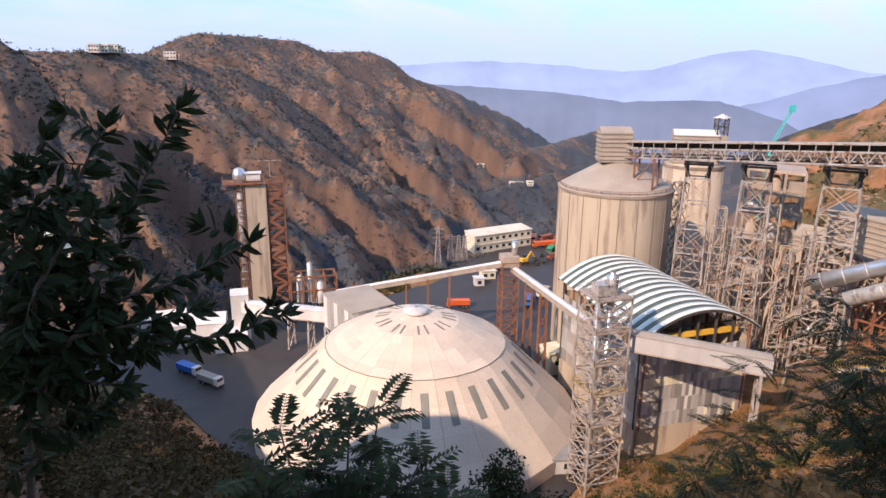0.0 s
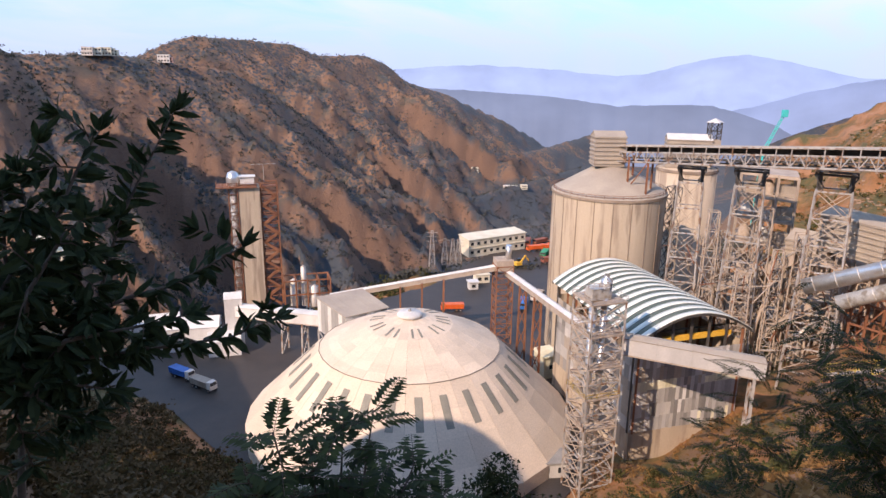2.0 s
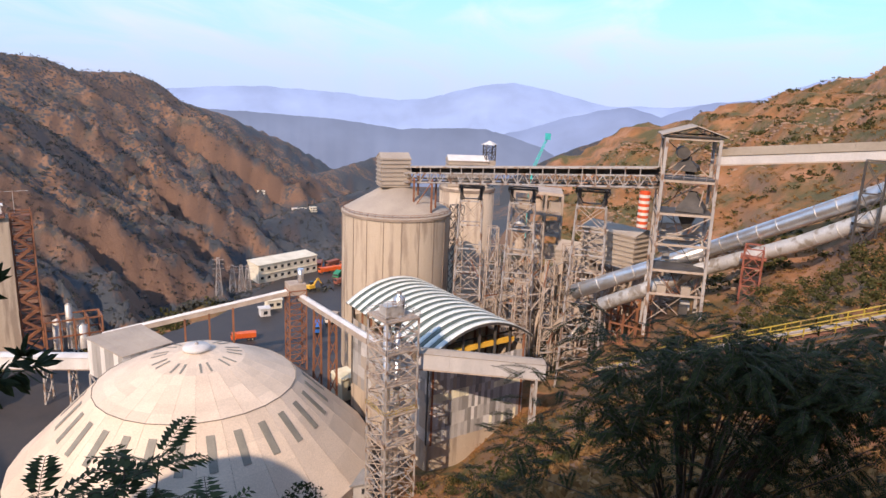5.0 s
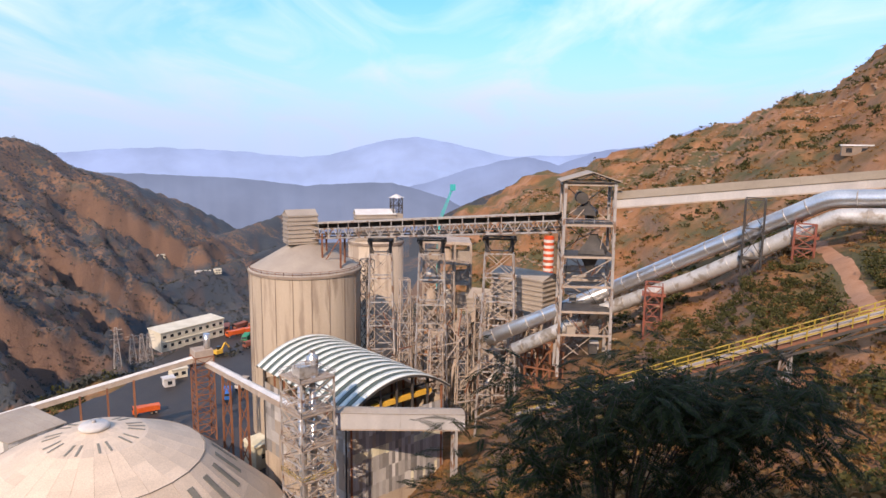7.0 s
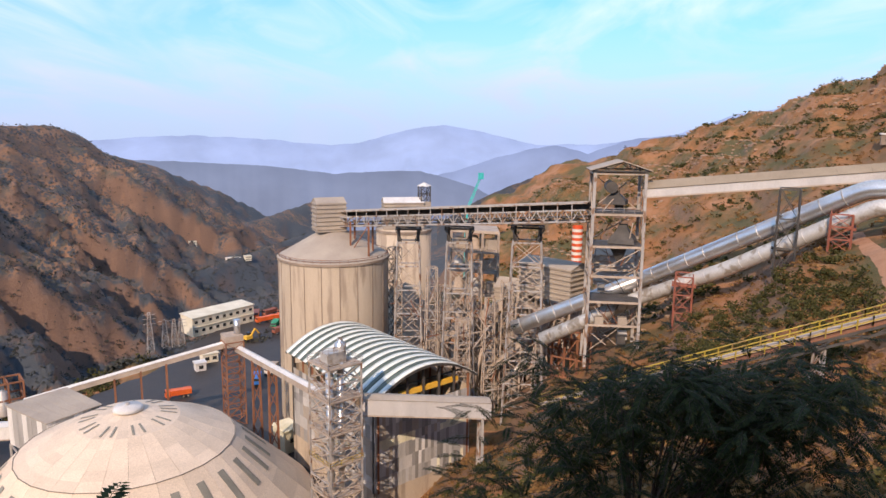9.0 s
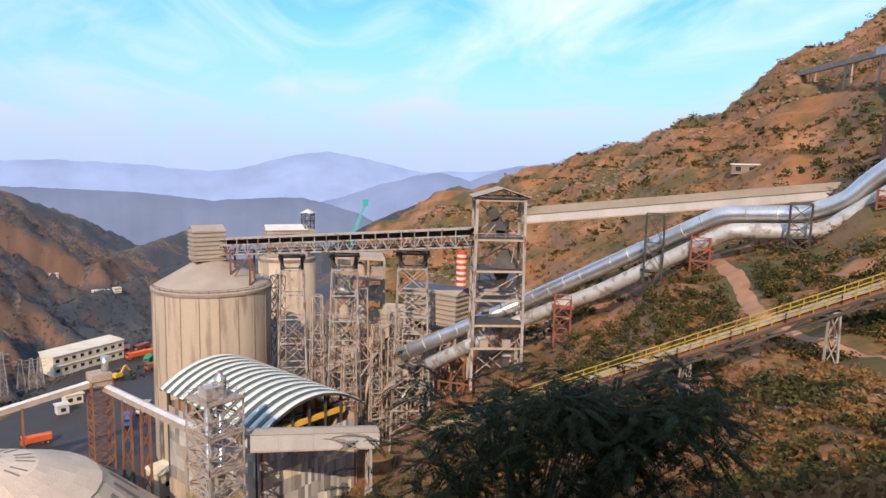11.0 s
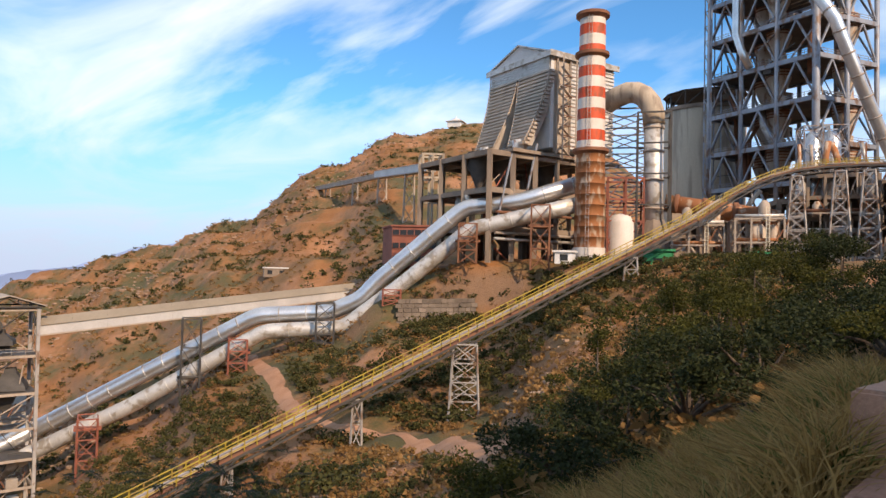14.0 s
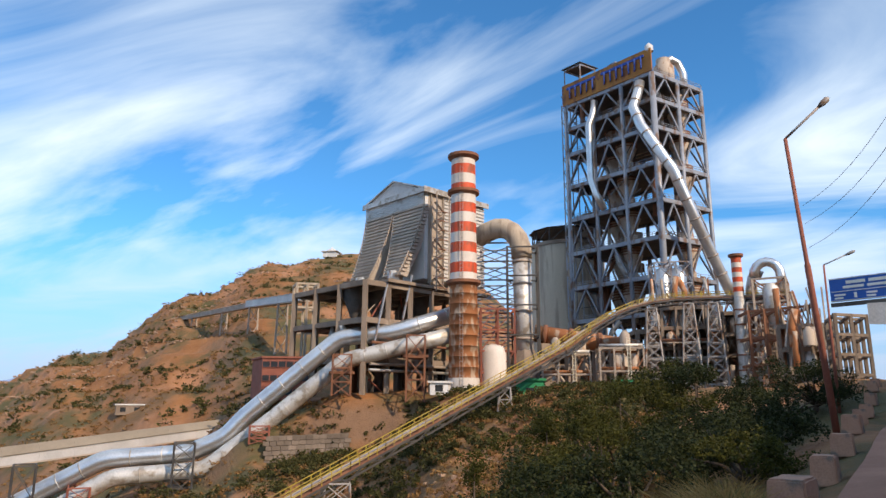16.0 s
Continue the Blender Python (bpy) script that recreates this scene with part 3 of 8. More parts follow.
def build_ground():
    azs = [-38 + a * 0.28 for a in range(0, 200)] + [18 + a * 0.42 for a in range(0, 243)] + [120 + 4 * k for k in range(0, 51)]
    azs = [a for a in azs if a < 321.9]
    rings = [0.0] + [1.2 * 1.0195 ** k for k in range(0, 294)]
    while rings[-1] < 4650:
        rings.append(rings[-1] * (1.0115 if rings[-1] < 1700 else 1.035))
    cols = len(azs)
    vs, fs = [], []
    for d in rings:
        for a in azs:
            vs.append((d * math.sin(radians(a)), d * math.cos(radians(a)), height(a, d) if d > 0 else -1.7))
    for i in range(len(rings) - 1):
        for k in range(cols):
            j = (k + 1) % cols
            fs.append((i * cols + k, (i + 1) * cols + k, (i + 1) * cols + j, i * cols + j))
    me = bpy.data.meshes.new("ground")
    me.from_pydata(vs, [], fs)
    me.polygons.foreach_set("use_smooth", [True] * len(fs))
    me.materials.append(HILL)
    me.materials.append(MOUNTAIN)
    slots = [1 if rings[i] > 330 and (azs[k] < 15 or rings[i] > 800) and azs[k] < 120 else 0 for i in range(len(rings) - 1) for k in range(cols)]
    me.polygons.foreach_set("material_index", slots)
    me.update()
    return tagged(new("ground", me), "dry brown grassy hillside with rocky mountain slopes beyond", "hillside", kind="structure")


ground = build_ground()


def ranges(name, marks, d0, mat, label, drop=900):
    """A far range against the sky: crest with many small rises, and a long foot."""
    k = Kit()
    rows = []
    n = 260
    a0, a1 = marks[0][0], marks[-1][0]
    for i in range(n + 1):
        az = a0 + (a1 - a0) * i / n
        el = float(np.interp(az, [m[0] for m in marks], [m[1] for m in marks]))
        el += 0.10 * noise.fractal(Vector((az * 0.55, d0 * 0.01, 0)), 0.8, 2.1, 5)
        top = d0 * math.tan(radians(el))
        rows += [at(az, d0, top), at(az, d0 - 160, top - 90), at(az, d0 - 420, top - 210 - 40 * noise.noise(Vector((az, 2, 0)))), at(az, d0 - drop, -400), at(az, d0 + 120, -400)]
    faces = [(i * 5 + j, i * 5 + j + 1, i * 5 + j + 6, i * 5 + j + 5) for i in range(n) for j in range(3)] + [(i * 5 + 4, i * 5, i * 5 + 5, i * 5 + 9) for i in range(n)]
    k.add(rows, faces, True)
    single(name, k, mat, (0, 0, 0), label, "mountains", kind="structure")


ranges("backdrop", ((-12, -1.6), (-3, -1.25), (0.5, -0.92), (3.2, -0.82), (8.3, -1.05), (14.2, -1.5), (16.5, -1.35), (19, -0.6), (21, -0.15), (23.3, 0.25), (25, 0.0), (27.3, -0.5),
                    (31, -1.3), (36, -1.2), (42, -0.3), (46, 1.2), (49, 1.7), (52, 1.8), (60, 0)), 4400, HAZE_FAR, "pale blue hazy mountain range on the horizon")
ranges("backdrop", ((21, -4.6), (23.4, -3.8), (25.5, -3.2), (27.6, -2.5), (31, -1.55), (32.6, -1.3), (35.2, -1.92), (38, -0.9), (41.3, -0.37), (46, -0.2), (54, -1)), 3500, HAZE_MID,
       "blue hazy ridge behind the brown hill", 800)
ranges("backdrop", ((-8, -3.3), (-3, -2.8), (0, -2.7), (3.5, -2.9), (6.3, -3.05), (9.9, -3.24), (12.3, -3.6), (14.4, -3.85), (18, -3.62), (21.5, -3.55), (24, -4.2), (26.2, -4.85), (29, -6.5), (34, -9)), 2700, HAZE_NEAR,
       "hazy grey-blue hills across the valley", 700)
ranges("backdrop", ((23, -8.0), (25.5, -6.4), (27.4, -5.4), (29.5, -4.5), (32, -3.5), (34.5, -2.85), (37, -2.4), (40, -2.6), (46, -4)), 1700, MOUNTAIN, "brown spur of hills behind the works", 500)


# ---- clinker store: dome, silo, shed ----
YARD = -85.0


def storage_dome(c, r):
    base = Vector((c[0], c[1], YARD))
    dome = thing("storage_dome", base, "large cream sheet-clad conical storage dome with grey skylight strips", "storage dome")
    n = 28
    knots = ((2.2, 27.0), (10.0, 25.2), (20.8, 20.2), (r, 3.6), (r, 0.0))
    prof = [knots[0]]
    for (ra, za), (rb, zb), m in zip(knots, knots[1:], (3, 5, 4, 1)):
        prof += [(ra + (rb - ra) * i / m, za + (zb - za) * i / m) for i in range(1, m + 1)]
    for k in range(n):
        a0, a1 = math.tau * k / n, math.tau * (k + 1) / n
        for j in range(13):
            (ra, za), (rb, zb) = prof[j], prof[j + 1]
            g = 0.0012
            pts = [base + Vector((rr * math.cos(a), rr * math.sin(a), zz)) for rr, zz, a in ((rb, zb, a0 + g), (rb, zb, a1 - g), (ra, za, a1 - g), (ra, za, a0 + g))]
            part("skirt_panel" if j == 12 else "roof_panel", Kit().slab(*pts, 0.12), DOME_SHELL, dome)
        # skylight strips, two to a panel below the seam, small ones near the crown
        for s in (0.5,):
            a = a0 + (a1 - a0) * s
            (ra, za), (rb, zb) = knots[2], knots[3]
            w = 0.8
            u = Vector((-math.sin(a), math.cos(a), 0))

            def on(f, lift):
                rr, zz = ra + (rb - ra) * f, za + (zb - za) * f
                return base + Vector((rr * math.cos(a) * 0.9937, rr * math.sin(a) * 0.9937, zz)) + Vector((math.cos(a), math.sin(a), 1.0)) * lift

            part("skylight", Kit().slab(on(0.42, 0.10) - u * w, on(0.42, 0.10) + u * w, on(0.12, 0.10) + u * w, on(0.12, 0.10) - u * w, 0.08), DOME_SLOT, dome)
        if k % 3 == 2:
            continue
        a = a0 + (a1 - a0) * 0.5
        u = Vector((-math.sin(a), math.cos(a), 0))

        def high(rr, zz):
            return base + Vector((rr * math.cos(a), rr * math.sin(a), zz))

        part("vent_strip", Kit().slab(high(9.4, 25.47) - u * 0.22, high(9.4, 25.47) + u * 0.22, high(6.2, 26.2) + u * 0.22, high(6.2, 26.2) - u * 0.22, 0.06), DOME_SLOT, dome)
    seam = Kit()
    for k in range(n):
        a0, a1 = math.tau * k / n, math.tau * (k + 1) / n
        seam.beam(base + Vector((20.9 * math.cos(a0), 20.9 * math.sin(a0), 20.2)), base + Vector((20.9 * math.cos(a1), 20.9 * math.sin(a1), 20.2)), 0.14, 0.14)
    part("seam", seam, SEAM, dome, "dark seam round the roof")
    part("inner_shell", Kit().turned(base, [(0.5, 26.5), (10, 24.7), (20.6, 19.7), (r - 0.4, 3.4), (r - 0.4, 0)], 56), SEAM, dome)
    cap = part("cap", Kit().turned(base, [(0.2, 28.2), (2.6, 27.9), (2.9, 27.5), (2.9, 27.1), (2.2, 26.9)], 32), WHITE_SHEET, dome, "round white vent cap")
    part("cap_knob", Kit().turned(base, [(0.05, 28.7), (0.4, 28.6), (0.4, 28.1)], 12), STEEL, cap)


storage_dome(at(-2.25, 148, 0), 38.0)


def clinker_silo(c, r, shoulder, peak):
    base = Vector((c[0], c[1], YARD))
    silo = thing("clinker_silo", base, "tall weathered concrete clinker silo with a conical roof", "silo")
    h, p = shoulder - YARD, peak - YARD
    part("wall", Kit().turned(base, [(r, 0), (r, h)], 72), CONCRETE, silo)
    part("cornice", Kit().turned(base, [(r, h - 0.7), (r + 0.35, h - 0.7), (r + 0.35, h), (r, h)], 72, False), CONCRETE_DARK, silo)
    part("roof", Kit().turned(base, [(r + 0.2, h), (2.0, p), (0.1, p + 0.1)], 48), DUST_ROOF, silo, "dusty grey conical roof")
    for k in range(20):
        a = math.tau * (k + 0.5) / 20
        e = Vector((math.cos(a), math.sin(a), 0))
        part("pilaster", Kit().beam(base + e * r, base + e * r + Vector((0, 0, h - 0.7)), 0.16, 0.3), CONCRETE_DARK, silo)
    for k in range(1, 9):
        part("pour_joint", Kit().turned(base, [(r, h * k / 9), (r + 0.035, h * k / 9), (r + 0.035, h * k / 9 + 0.22), (r, h * k / 9 + 0.22)], 72, False), CONCRETE, silo)
    rim = [base + Vector(((r - 0.2) * math.cos(a), (r - 0.2) * math.sin(a), h)) for a in (math.tau * k / 40 for k in range(41))]
    railing(silo, rim, RUST, 1.1, 0.09, 2.6)
    # rusty legs on the roof under the conveyor bridge
    for az, d in ((15.75, 192), (17.25, 190), (16.1, 196), (17.6, 194)):
        foot = at(az, d, 0)
        away = math.hypot(foot.x - base.x, foot.y - base.y)
        foot.z = base.z + h + (p - h) * max(0.0, 1 - away / r) - 0.3
        part("bridge_leg", Kit().beam(foot, (foot.x, foot.y, -26.2), 0.45), RUST, silo, "rusty steel leg")
    part("bridge_brace", Kit().beam(at(15.75, 192, -35), at(17.25, 190, -27), 0.25), RUST, silo)
    # stair tower against the side
    s = base + Vector((r + 1.9, -3.0, 0))
    lattice(silo, s, shoulder + 1.5, 3.0, 3.0, 20, 14, 0.22, 0.12, STEEL_DUSTY, STEEL_DARK)
    for i in range(14):
        z = YARD + (h + 1.5) * i / 14
        part("stair_flight", Kit().beam((s.x - 1.2, s.y - (0.8 if i % 2 else -0.8), z), (s.x + 1.2, s.y - (0.8 if i % 2 else -0.8), z + (h + 1.5) / 14), 0.9, 0.15), STEEL_DUSTY, silo)
    return silo


SILO = at(14.35, 200, 0)
clinker_silo(SILO, 15.9, -36.8, -28.6)


def shed(name, c, length, width, high, roof_rise, turn, wall, roof, label, owner=None, louvred=True):
    """A small gabled sheet-clad house with ribbed walls, set at height."""
    c = Vector(c)
    hut = thing(name, c, label, "plant building")
    r = Matrix.Rotation(radians(turn), 3, "Z")

    def q(x, y, z):
        return c + r @ Vector((x * length / 2, y * width / 2, 0)) + Vector((0, 0, z))

    wall_part = part("wall", Kit().add([q(-1, -1, 0), q(1, -1, 0), q(1, 1, 0), q(-1, 1, 0), q(-1, -1, high), q(1, -1, high), q(1, 1, high), q(-1, 1, high), q(-1, 0, high + roof_rise), q(1, 0, high + roof_rise)],
                           [(0, 1, 5, 4), (2, 3, 7, 6), (1, 2, 6, 9, 5), (3, 0, 4, 8, 7), (3, 2, 1, 0)]), wall, hut)
    for y in (-1, 1):
        e = 1.06
        pts = [q(-1.03, y * e, high - 0.12), q(1.03, y * e, high - 0.12), q(1.03, 0, high + roof_rise + 0.1), q(-1.03, 0, high + roof_rise + 0.1)]
        part("roof_slope", Kit().slab(*(pts if y < 0 else pts[::-1]), 0.15), roof, hut)
    if louvred:
        n = max(2, int(high / 1.15))
        for i in range(n):
            z = high * (i + 0.7) / n
            lv = Kit()
            for a, b in ((q(-1.02, -1.03, z), q(1.02, -1.03, z)), (q(1.02, -1.03, z), q(1.02, 1.03, z)), (q(-1.02, -1.03, z), q(-1.02, 1.03, z)), (q(-1.02, 1.03, z), q(1.02, 1.03, z))):
                lv.beam(a, b, 0.45, 0.3)
            part("louvre", lv, DUST_ROOF, wall_part)
    return hut


shed("silo_head_house", SILO + Vector((-1.5, -1, -29.6)), 8.5, 6.0, 8.3, 1.2, 0, DUST_ROOF, DUST_ROOF, "ribbed beige sheet house on top of the silo")


def stock_shed():
    nl = Vector((41.7, 130.5, YARD))
    u, v = Vector((-0.27, 0.963, 0)), Vector((0.963, 0.27, 0))
    w, length, eave, rise = 26.5, 38.0, 28.8, 5.2
    hall = thing("stock_shed", nl, "tall patched stockpile shed under a striped green and white arched roof", "shed")
    up = Vector((0, 0, 1))

    def q(a, b, z):
        return nl + v * a + u * b + up * z

    # lower concrete wall and pale band, then sheets one by one
    part("plinth_wall", Kit().slab(q(0, 0, 0), q(w, 0, 0), q(w, 0, 7.5), q(0, 0, 7.5), 0.8), CONCRETE, hall, "pinkish bare concrete wall")
    part("plinth_wall", Kit().slab(q(0, length, 0), q(0, 0, 0), q(0, 0, 7.5), q(0, length, 7.5), 0.8), CONCRETE, hall)
    part("back_wall", Kit().slab(q(w, 0, 0), q(w, length, 0), q(w, length, eave - 3), q(w, 0, eave - 3), 0.5), CONCRETE, hall)
    part("end_wall", Kit().slab(q(w, length, 0), q(0, length, 0), q(0, length, eave - 3), q(w, length, eave - 3), 0.5), CONCRETE, hall)
    rng = random.Random(4)
    cols = 30
    for row, (z0, z1) in enumerate(((7.4, 10.6), (10.4, 13.8), (13.6, 17.0), (16.8, 19.0), (18.8, 22.3), (22.1, 25.2))):
        for k in range(cols):
            a0, a1 = w * k / cols, w * (k + 1) / cols
            mat = PALE_SHEET if (row == 3 and (k < 12 or k > 19)) or rng.random() < 0.05 else GREY_SHEET if rng.random() < 0.78 else rng.choice((DUST_ROOF, WHITE_SHEET, PALE_GREY))
            o = rng.uniform(0, 0.07)
            zz = z0 - rng.uniform(0, 0.25)
            part("sheet", Kit().slab(q(a0, -o, zz), q(a1 - 0.03, -o, zz), q(a1 - 0.03, -o - 0.02, z1), q(a0, -o - 0.02, z1), 0.06), mat, hall)
        for k in range(20):
            b0, b1 = length * k / 20, length * (k + 1) / 20
            o = rng.uniform(0, 0.07)
            mat = GREY_SHEET if rng.random() < 0.75 else DUST_ROOF
            part("sheet", Kit().slab(q(-o, b1 - 0.03, z0), q(-o, b0, z0), q(-o, b0, z1), q(-o, b1 - 0.03, z1), 0.06), mat, hall)
    # posts under the open gable and along the open eaves
    for k in range(7):
        for b in (0.7, length - 0.7):
            a = w * k / 6
            z = eave + rise * (1 - (2 * k / 6 - 1) ** 2)
            part("post", Kit().beam(q(a, b, 7), q(a, b, z - 0.3), 0.5), STEEL_DARK, hall)
    for k in range(9):
        for a in (0.7, w - 0.7):
            part("post", Kit().beam(q(a, length * k / 8, 7), q(a, length * k / 8, eave), 0.45), RUST, hall)
    # arched roof in bands
    bands, seg = 27, 22
    for j in range(bands):
        b0, b1 = -1.5 + (length + 3) * j / bands, -1.5 + (length + 3) * (j + 1) / bands
        lift = 0.0 if j % 2 else 0.06
        k = Kit()
        prof = [(w * i / seg * 1.06 - 0.03 * w, eave + rise * (1 - (2 * i / seg - 1) ** 2)) for i in range(seg + 1)]
        pts = [q(a, b, z + lift - t) for t in (0, 0.15) for b in (b0, b1) for a, z in prof]
        m = seg + 1
        faces = [(i, i + 1, m + i + 1, m + i) for i in range(seg)] + [(2 * m + i + 1, 2 * m + i, 3 * m + i, 3 * m + i + 1) for i in range(seg)]
        faces += [(i + 1, i, 2 * m + i, 2 * m + i + 1) for i in range(seg)] + [(m + i, m + i + 1, 3 * m + i + 1, 3 * m + i) for i in range(seg)]
        k.add(pts, faces, True)
        part("roof_band", k, GREEN_STRIPE if j % 2 else WHITE_STRIPE, hall)
    for b in (-1.4, length + 1.4):
        rim = Kit()
        pr = [(w * i / seg * 1.06 - 0.03 * w, eave + rise * (1 - (2 * i / seg - 1) ** 2) - 0.35) for i in range(seg + 1)]
        for (a0, z0), (a1, z1) in zip(pr, pr[1:]):
            rim.beam(q(a0, b, z0), q(a1, b, z1), 0.5, 0.5)
        part("arch_rim", rim, STEEL_DARK, hall)
    for b in (4, 12, 20, 28, 35):
        t = Kit()
        for i in range(seg):
            t.beam(q(prof[i][0], b, prof[i][1] - 0.4), q(prof[i + 1][0], b, prof[i + 1][1] - 0.4), 0.25)
        t.beam(q(0, b, eave - 0.5), q(w, b, eave - 0.5), 0.3)
        part("roof_truss", t, STEEL_DARK, hall)
    part("crane_beam", Kit().beam(q(7, 1.2, eave - 1.2), q(w - 3, 1.2, eave - 1.0), 0.9, 1.0), YELLOW_BRIGHT, hall, "yellow crane girder under the roof")
    part("stock_floor", Kit().slab(q(0.6, 0.6, 17), q(w - 0.6, 0.6, 17), q(w - 0.6, length - 0.6, 17), q(0.6, length - 0.6, 17), 0.4), CONCRETE_DARK, hall)
    return q


shed_place = stock_shed()


# ---- elevator tower by the shed and the gallery that leaves it ----
def elevator_tower():
    base = at(14.3, 124.5, YARD)
    tower = thing("elevator_tower", base, "steel lattice elevator tower with silver ducts inside", "elevator tower")
    lattice(tower, base, -43.5, 7.0, 7.0, 18, 13, 0.34, 0.14, STEEL, STEEL_DUSTY)
    for i in (5, 7, 9, 11, 13):
        z = YARD + 41.5 * i / 13
        part("platform", Kit().box((base.x, base.y, z + 0.1), (7.4, 7.4, 0.2), 18), STEEL_DUSTY, tower)
        r = Matrix.Rotation(radians(18), 3, "Z")
        ring = [base + r @ Vector((a * 3.7, b * 3.7, 0)) + Vector((0, 0, z - base.z + 0.2)) for a, b in ((-1, -1), (1, -1), (1, 1), (-1, 1), (-1, -1))]
        railing(tower, ring, YELLOW if i == 7 else STEEL, 1.1, 0.08)
    for dx, dy, rr in ((-1.4, -1.2, 0.75), (0.6, -1.4, 0.6)):
        p = base + Vector((dx, dy, 0))
        ec = part("elevator_casing", Kit().tube([p, p + Vector((0, 0, 42))], rr, 16), SILVER, tower)
        for z in range(3, 42, 3):
            part("flange", Kit().tube([p + Vector((0, 0, z)), p + Vector((0, 0, z + 0.25))], rr + 0.13, 16), SILVER_DULL, ec)
    part("head_box", Kit().box(base + Vector((-0.6, -1, 43)), (4, 2.6, 2.2), 18), SILVER_DULL, tower)
    part("cyclone", Kit().turned(base + Vector((1.2, 0.6, 0)), [(0.3, 41.6), (1.1, 43.2), (1.1, 45), (0.5, 45.3), (0.5, 46)], 20), SILVER, tower)
    railing(tower, [base + Vector((-3, -3, 44.2)), base + Vector((1, -3.4, 44.2)), base + Vector((1, 2, 44.2))], STEEL, 1.2, 0.1, 1.0)
    return base


ELEVATOR = elevator_tower()


def gallery(name, p, q, wide, high, label, wall, roof, legs=(), leg_mat=None, truss=False, ground_z=YARD, panels=0, pitched=0.35):
    """An enclosed conveyor gallery from p to q: floor, two side walls, a low roof; p and q lie on its floor line."""
    p, q = Vector(p), Vector(q)
    g = thing(name, p, label, "conveyor gallery")
    d = (q - p)
    side = d.cross(Vector((0, 0, 1))).normalized() * wide / 2
    up = Vector((0, 0, 1))
    n = max(2, int(d.length / 6)) if not panels else panels
    part("floor", Kit().slab(p - side, p + side, q + side, q - side, 0.3), STEEL_DUSTY, g)
    for i in range(n):
        a, b = p.lerp(q, i / n), p.lerp(q, (i + 1) / n - 0.025 / d.length)
        for s in (-1, 1):
            o = side * s
            if not truss:
                c = [a + o, b + o, b + o + up * high, a + o + up * high]
                part("side_panel", Kit().slab(*(c if s > 0 else c[::-1]), 0.12), wall, g)
        ridge_up = up * (high + pitched)
        for s in (-1, 1):
            o = side * s * 1.12
            c = [a + o + up * (high - 0.05), b + o + up * (high - 0.05), b + ridge_up, a + ridge_up]
            part("roof_panel", Kit().slab(*(c if s > 0 else c[::-1]), 0.1), roof, g)
    if truss:
        m = int(d.length / 3.4)
        for s in (-1, 1):
            k = Kit()
            o = side * s
            for z in (0, high * 0.62, high):
                k.beam(p + o + up * z, q + o + up * z, 0.34)
            part("chord", k, STEEL, g)
            for i in range(m):
                w = Kit()
                a, b = p.lerp(q, i / m) + o, p.lerp(q, (i + 1) / m) + o
                w.beam(a, a + up * high, 0.2)
                mid = (a + b) / 2
                w.beam(a, mid + up * high * 0.62, 0.2)
                w.beam(b, mid + up * high * 0.62, 0.2)
                part("web_panel", w, STEEL, g)
        part("belt", Kit().slab(p - side * 0.6 + up * 1.1, p + side * 0.6 + up * 1.1, q + side * 0.6 + up * 1.1, q - side * 0.6 + up * 1.1, 0.3), STEEL_DARK, g)
        # dark sheet along the upper part of the truss
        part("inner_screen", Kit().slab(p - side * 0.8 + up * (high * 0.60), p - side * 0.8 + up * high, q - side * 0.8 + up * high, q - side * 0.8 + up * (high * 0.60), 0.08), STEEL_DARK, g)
    for t in legs:
        a = p.lerp(q, t)
        for s in (-1, 1):
            o = side * s
            part("leg", Kit().beam(Vector((a.x + o.x * 1.3, a.y + o.y * 1.3, ground_z)), a + o, 0.5), leg_mat or RUST, g)
        k = Kit()
        nn = max(2, int((a.z - ground_z) / 5))
        for i in range(nn):
            z0, z1 = ground_z + (a.z - ground_z) * i / nn, ground_z + (a.z - ground_z) * (i + 1) / nn
            part("brace", Kit().beam((a.x - side.x * 1.2, a.y - side.y * 1.2, z0), (a.x + side.x * 1.2, a.y + side.y * 1.2, z1), 0.22), leg_mat or RUST, g)
            part("brace", Kit().beam((a.x + side.x * 1.2, a.y + side.y * 1.2, z0), (a.x - side.x * 1.2, a.y - side.y * 1.2, z1), 0.22), leg_mat or RUST, g)
    return g


# gallery from the elevator tower past the shed front
gallery("conveyor_gallery", at(16.4, 127, -54.6), at(27.8, 131, -57.0), 3.2, 3.3, "pale grey sheet-clad conveyor gallery on lattice legs", PALE_GREY, DUST_ROOF, (0.93,), STEEL, ground_z=-70)
# tube-like belt cover from the dome house up to the junction tower and down to the elevator
gallery("conveyor_gallery", at(-9.2, 196, -70.5), at(5.4, 196, -61.4), 1.8, 1.2, "long covered belt conveyor rising over the yard", STEEL_DUSTY, WHITE_SHEET, (0.42, 0.55, 0.68), RUST)
gallery("conveyor_gallery", at(6.3, 196, -63.0), at(14.0, 132, -54.6), 1.8, 1.2, "long covered belt conveyor descending to the elevator tower", STEEL_DUSTY, WHITE_SHEET, (0.25, 0.45), RUST)
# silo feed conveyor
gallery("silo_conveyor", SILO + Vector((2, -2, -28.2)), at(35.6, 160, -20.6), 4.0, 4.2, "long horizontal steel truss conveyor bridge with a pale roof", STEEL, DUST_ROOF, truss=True)


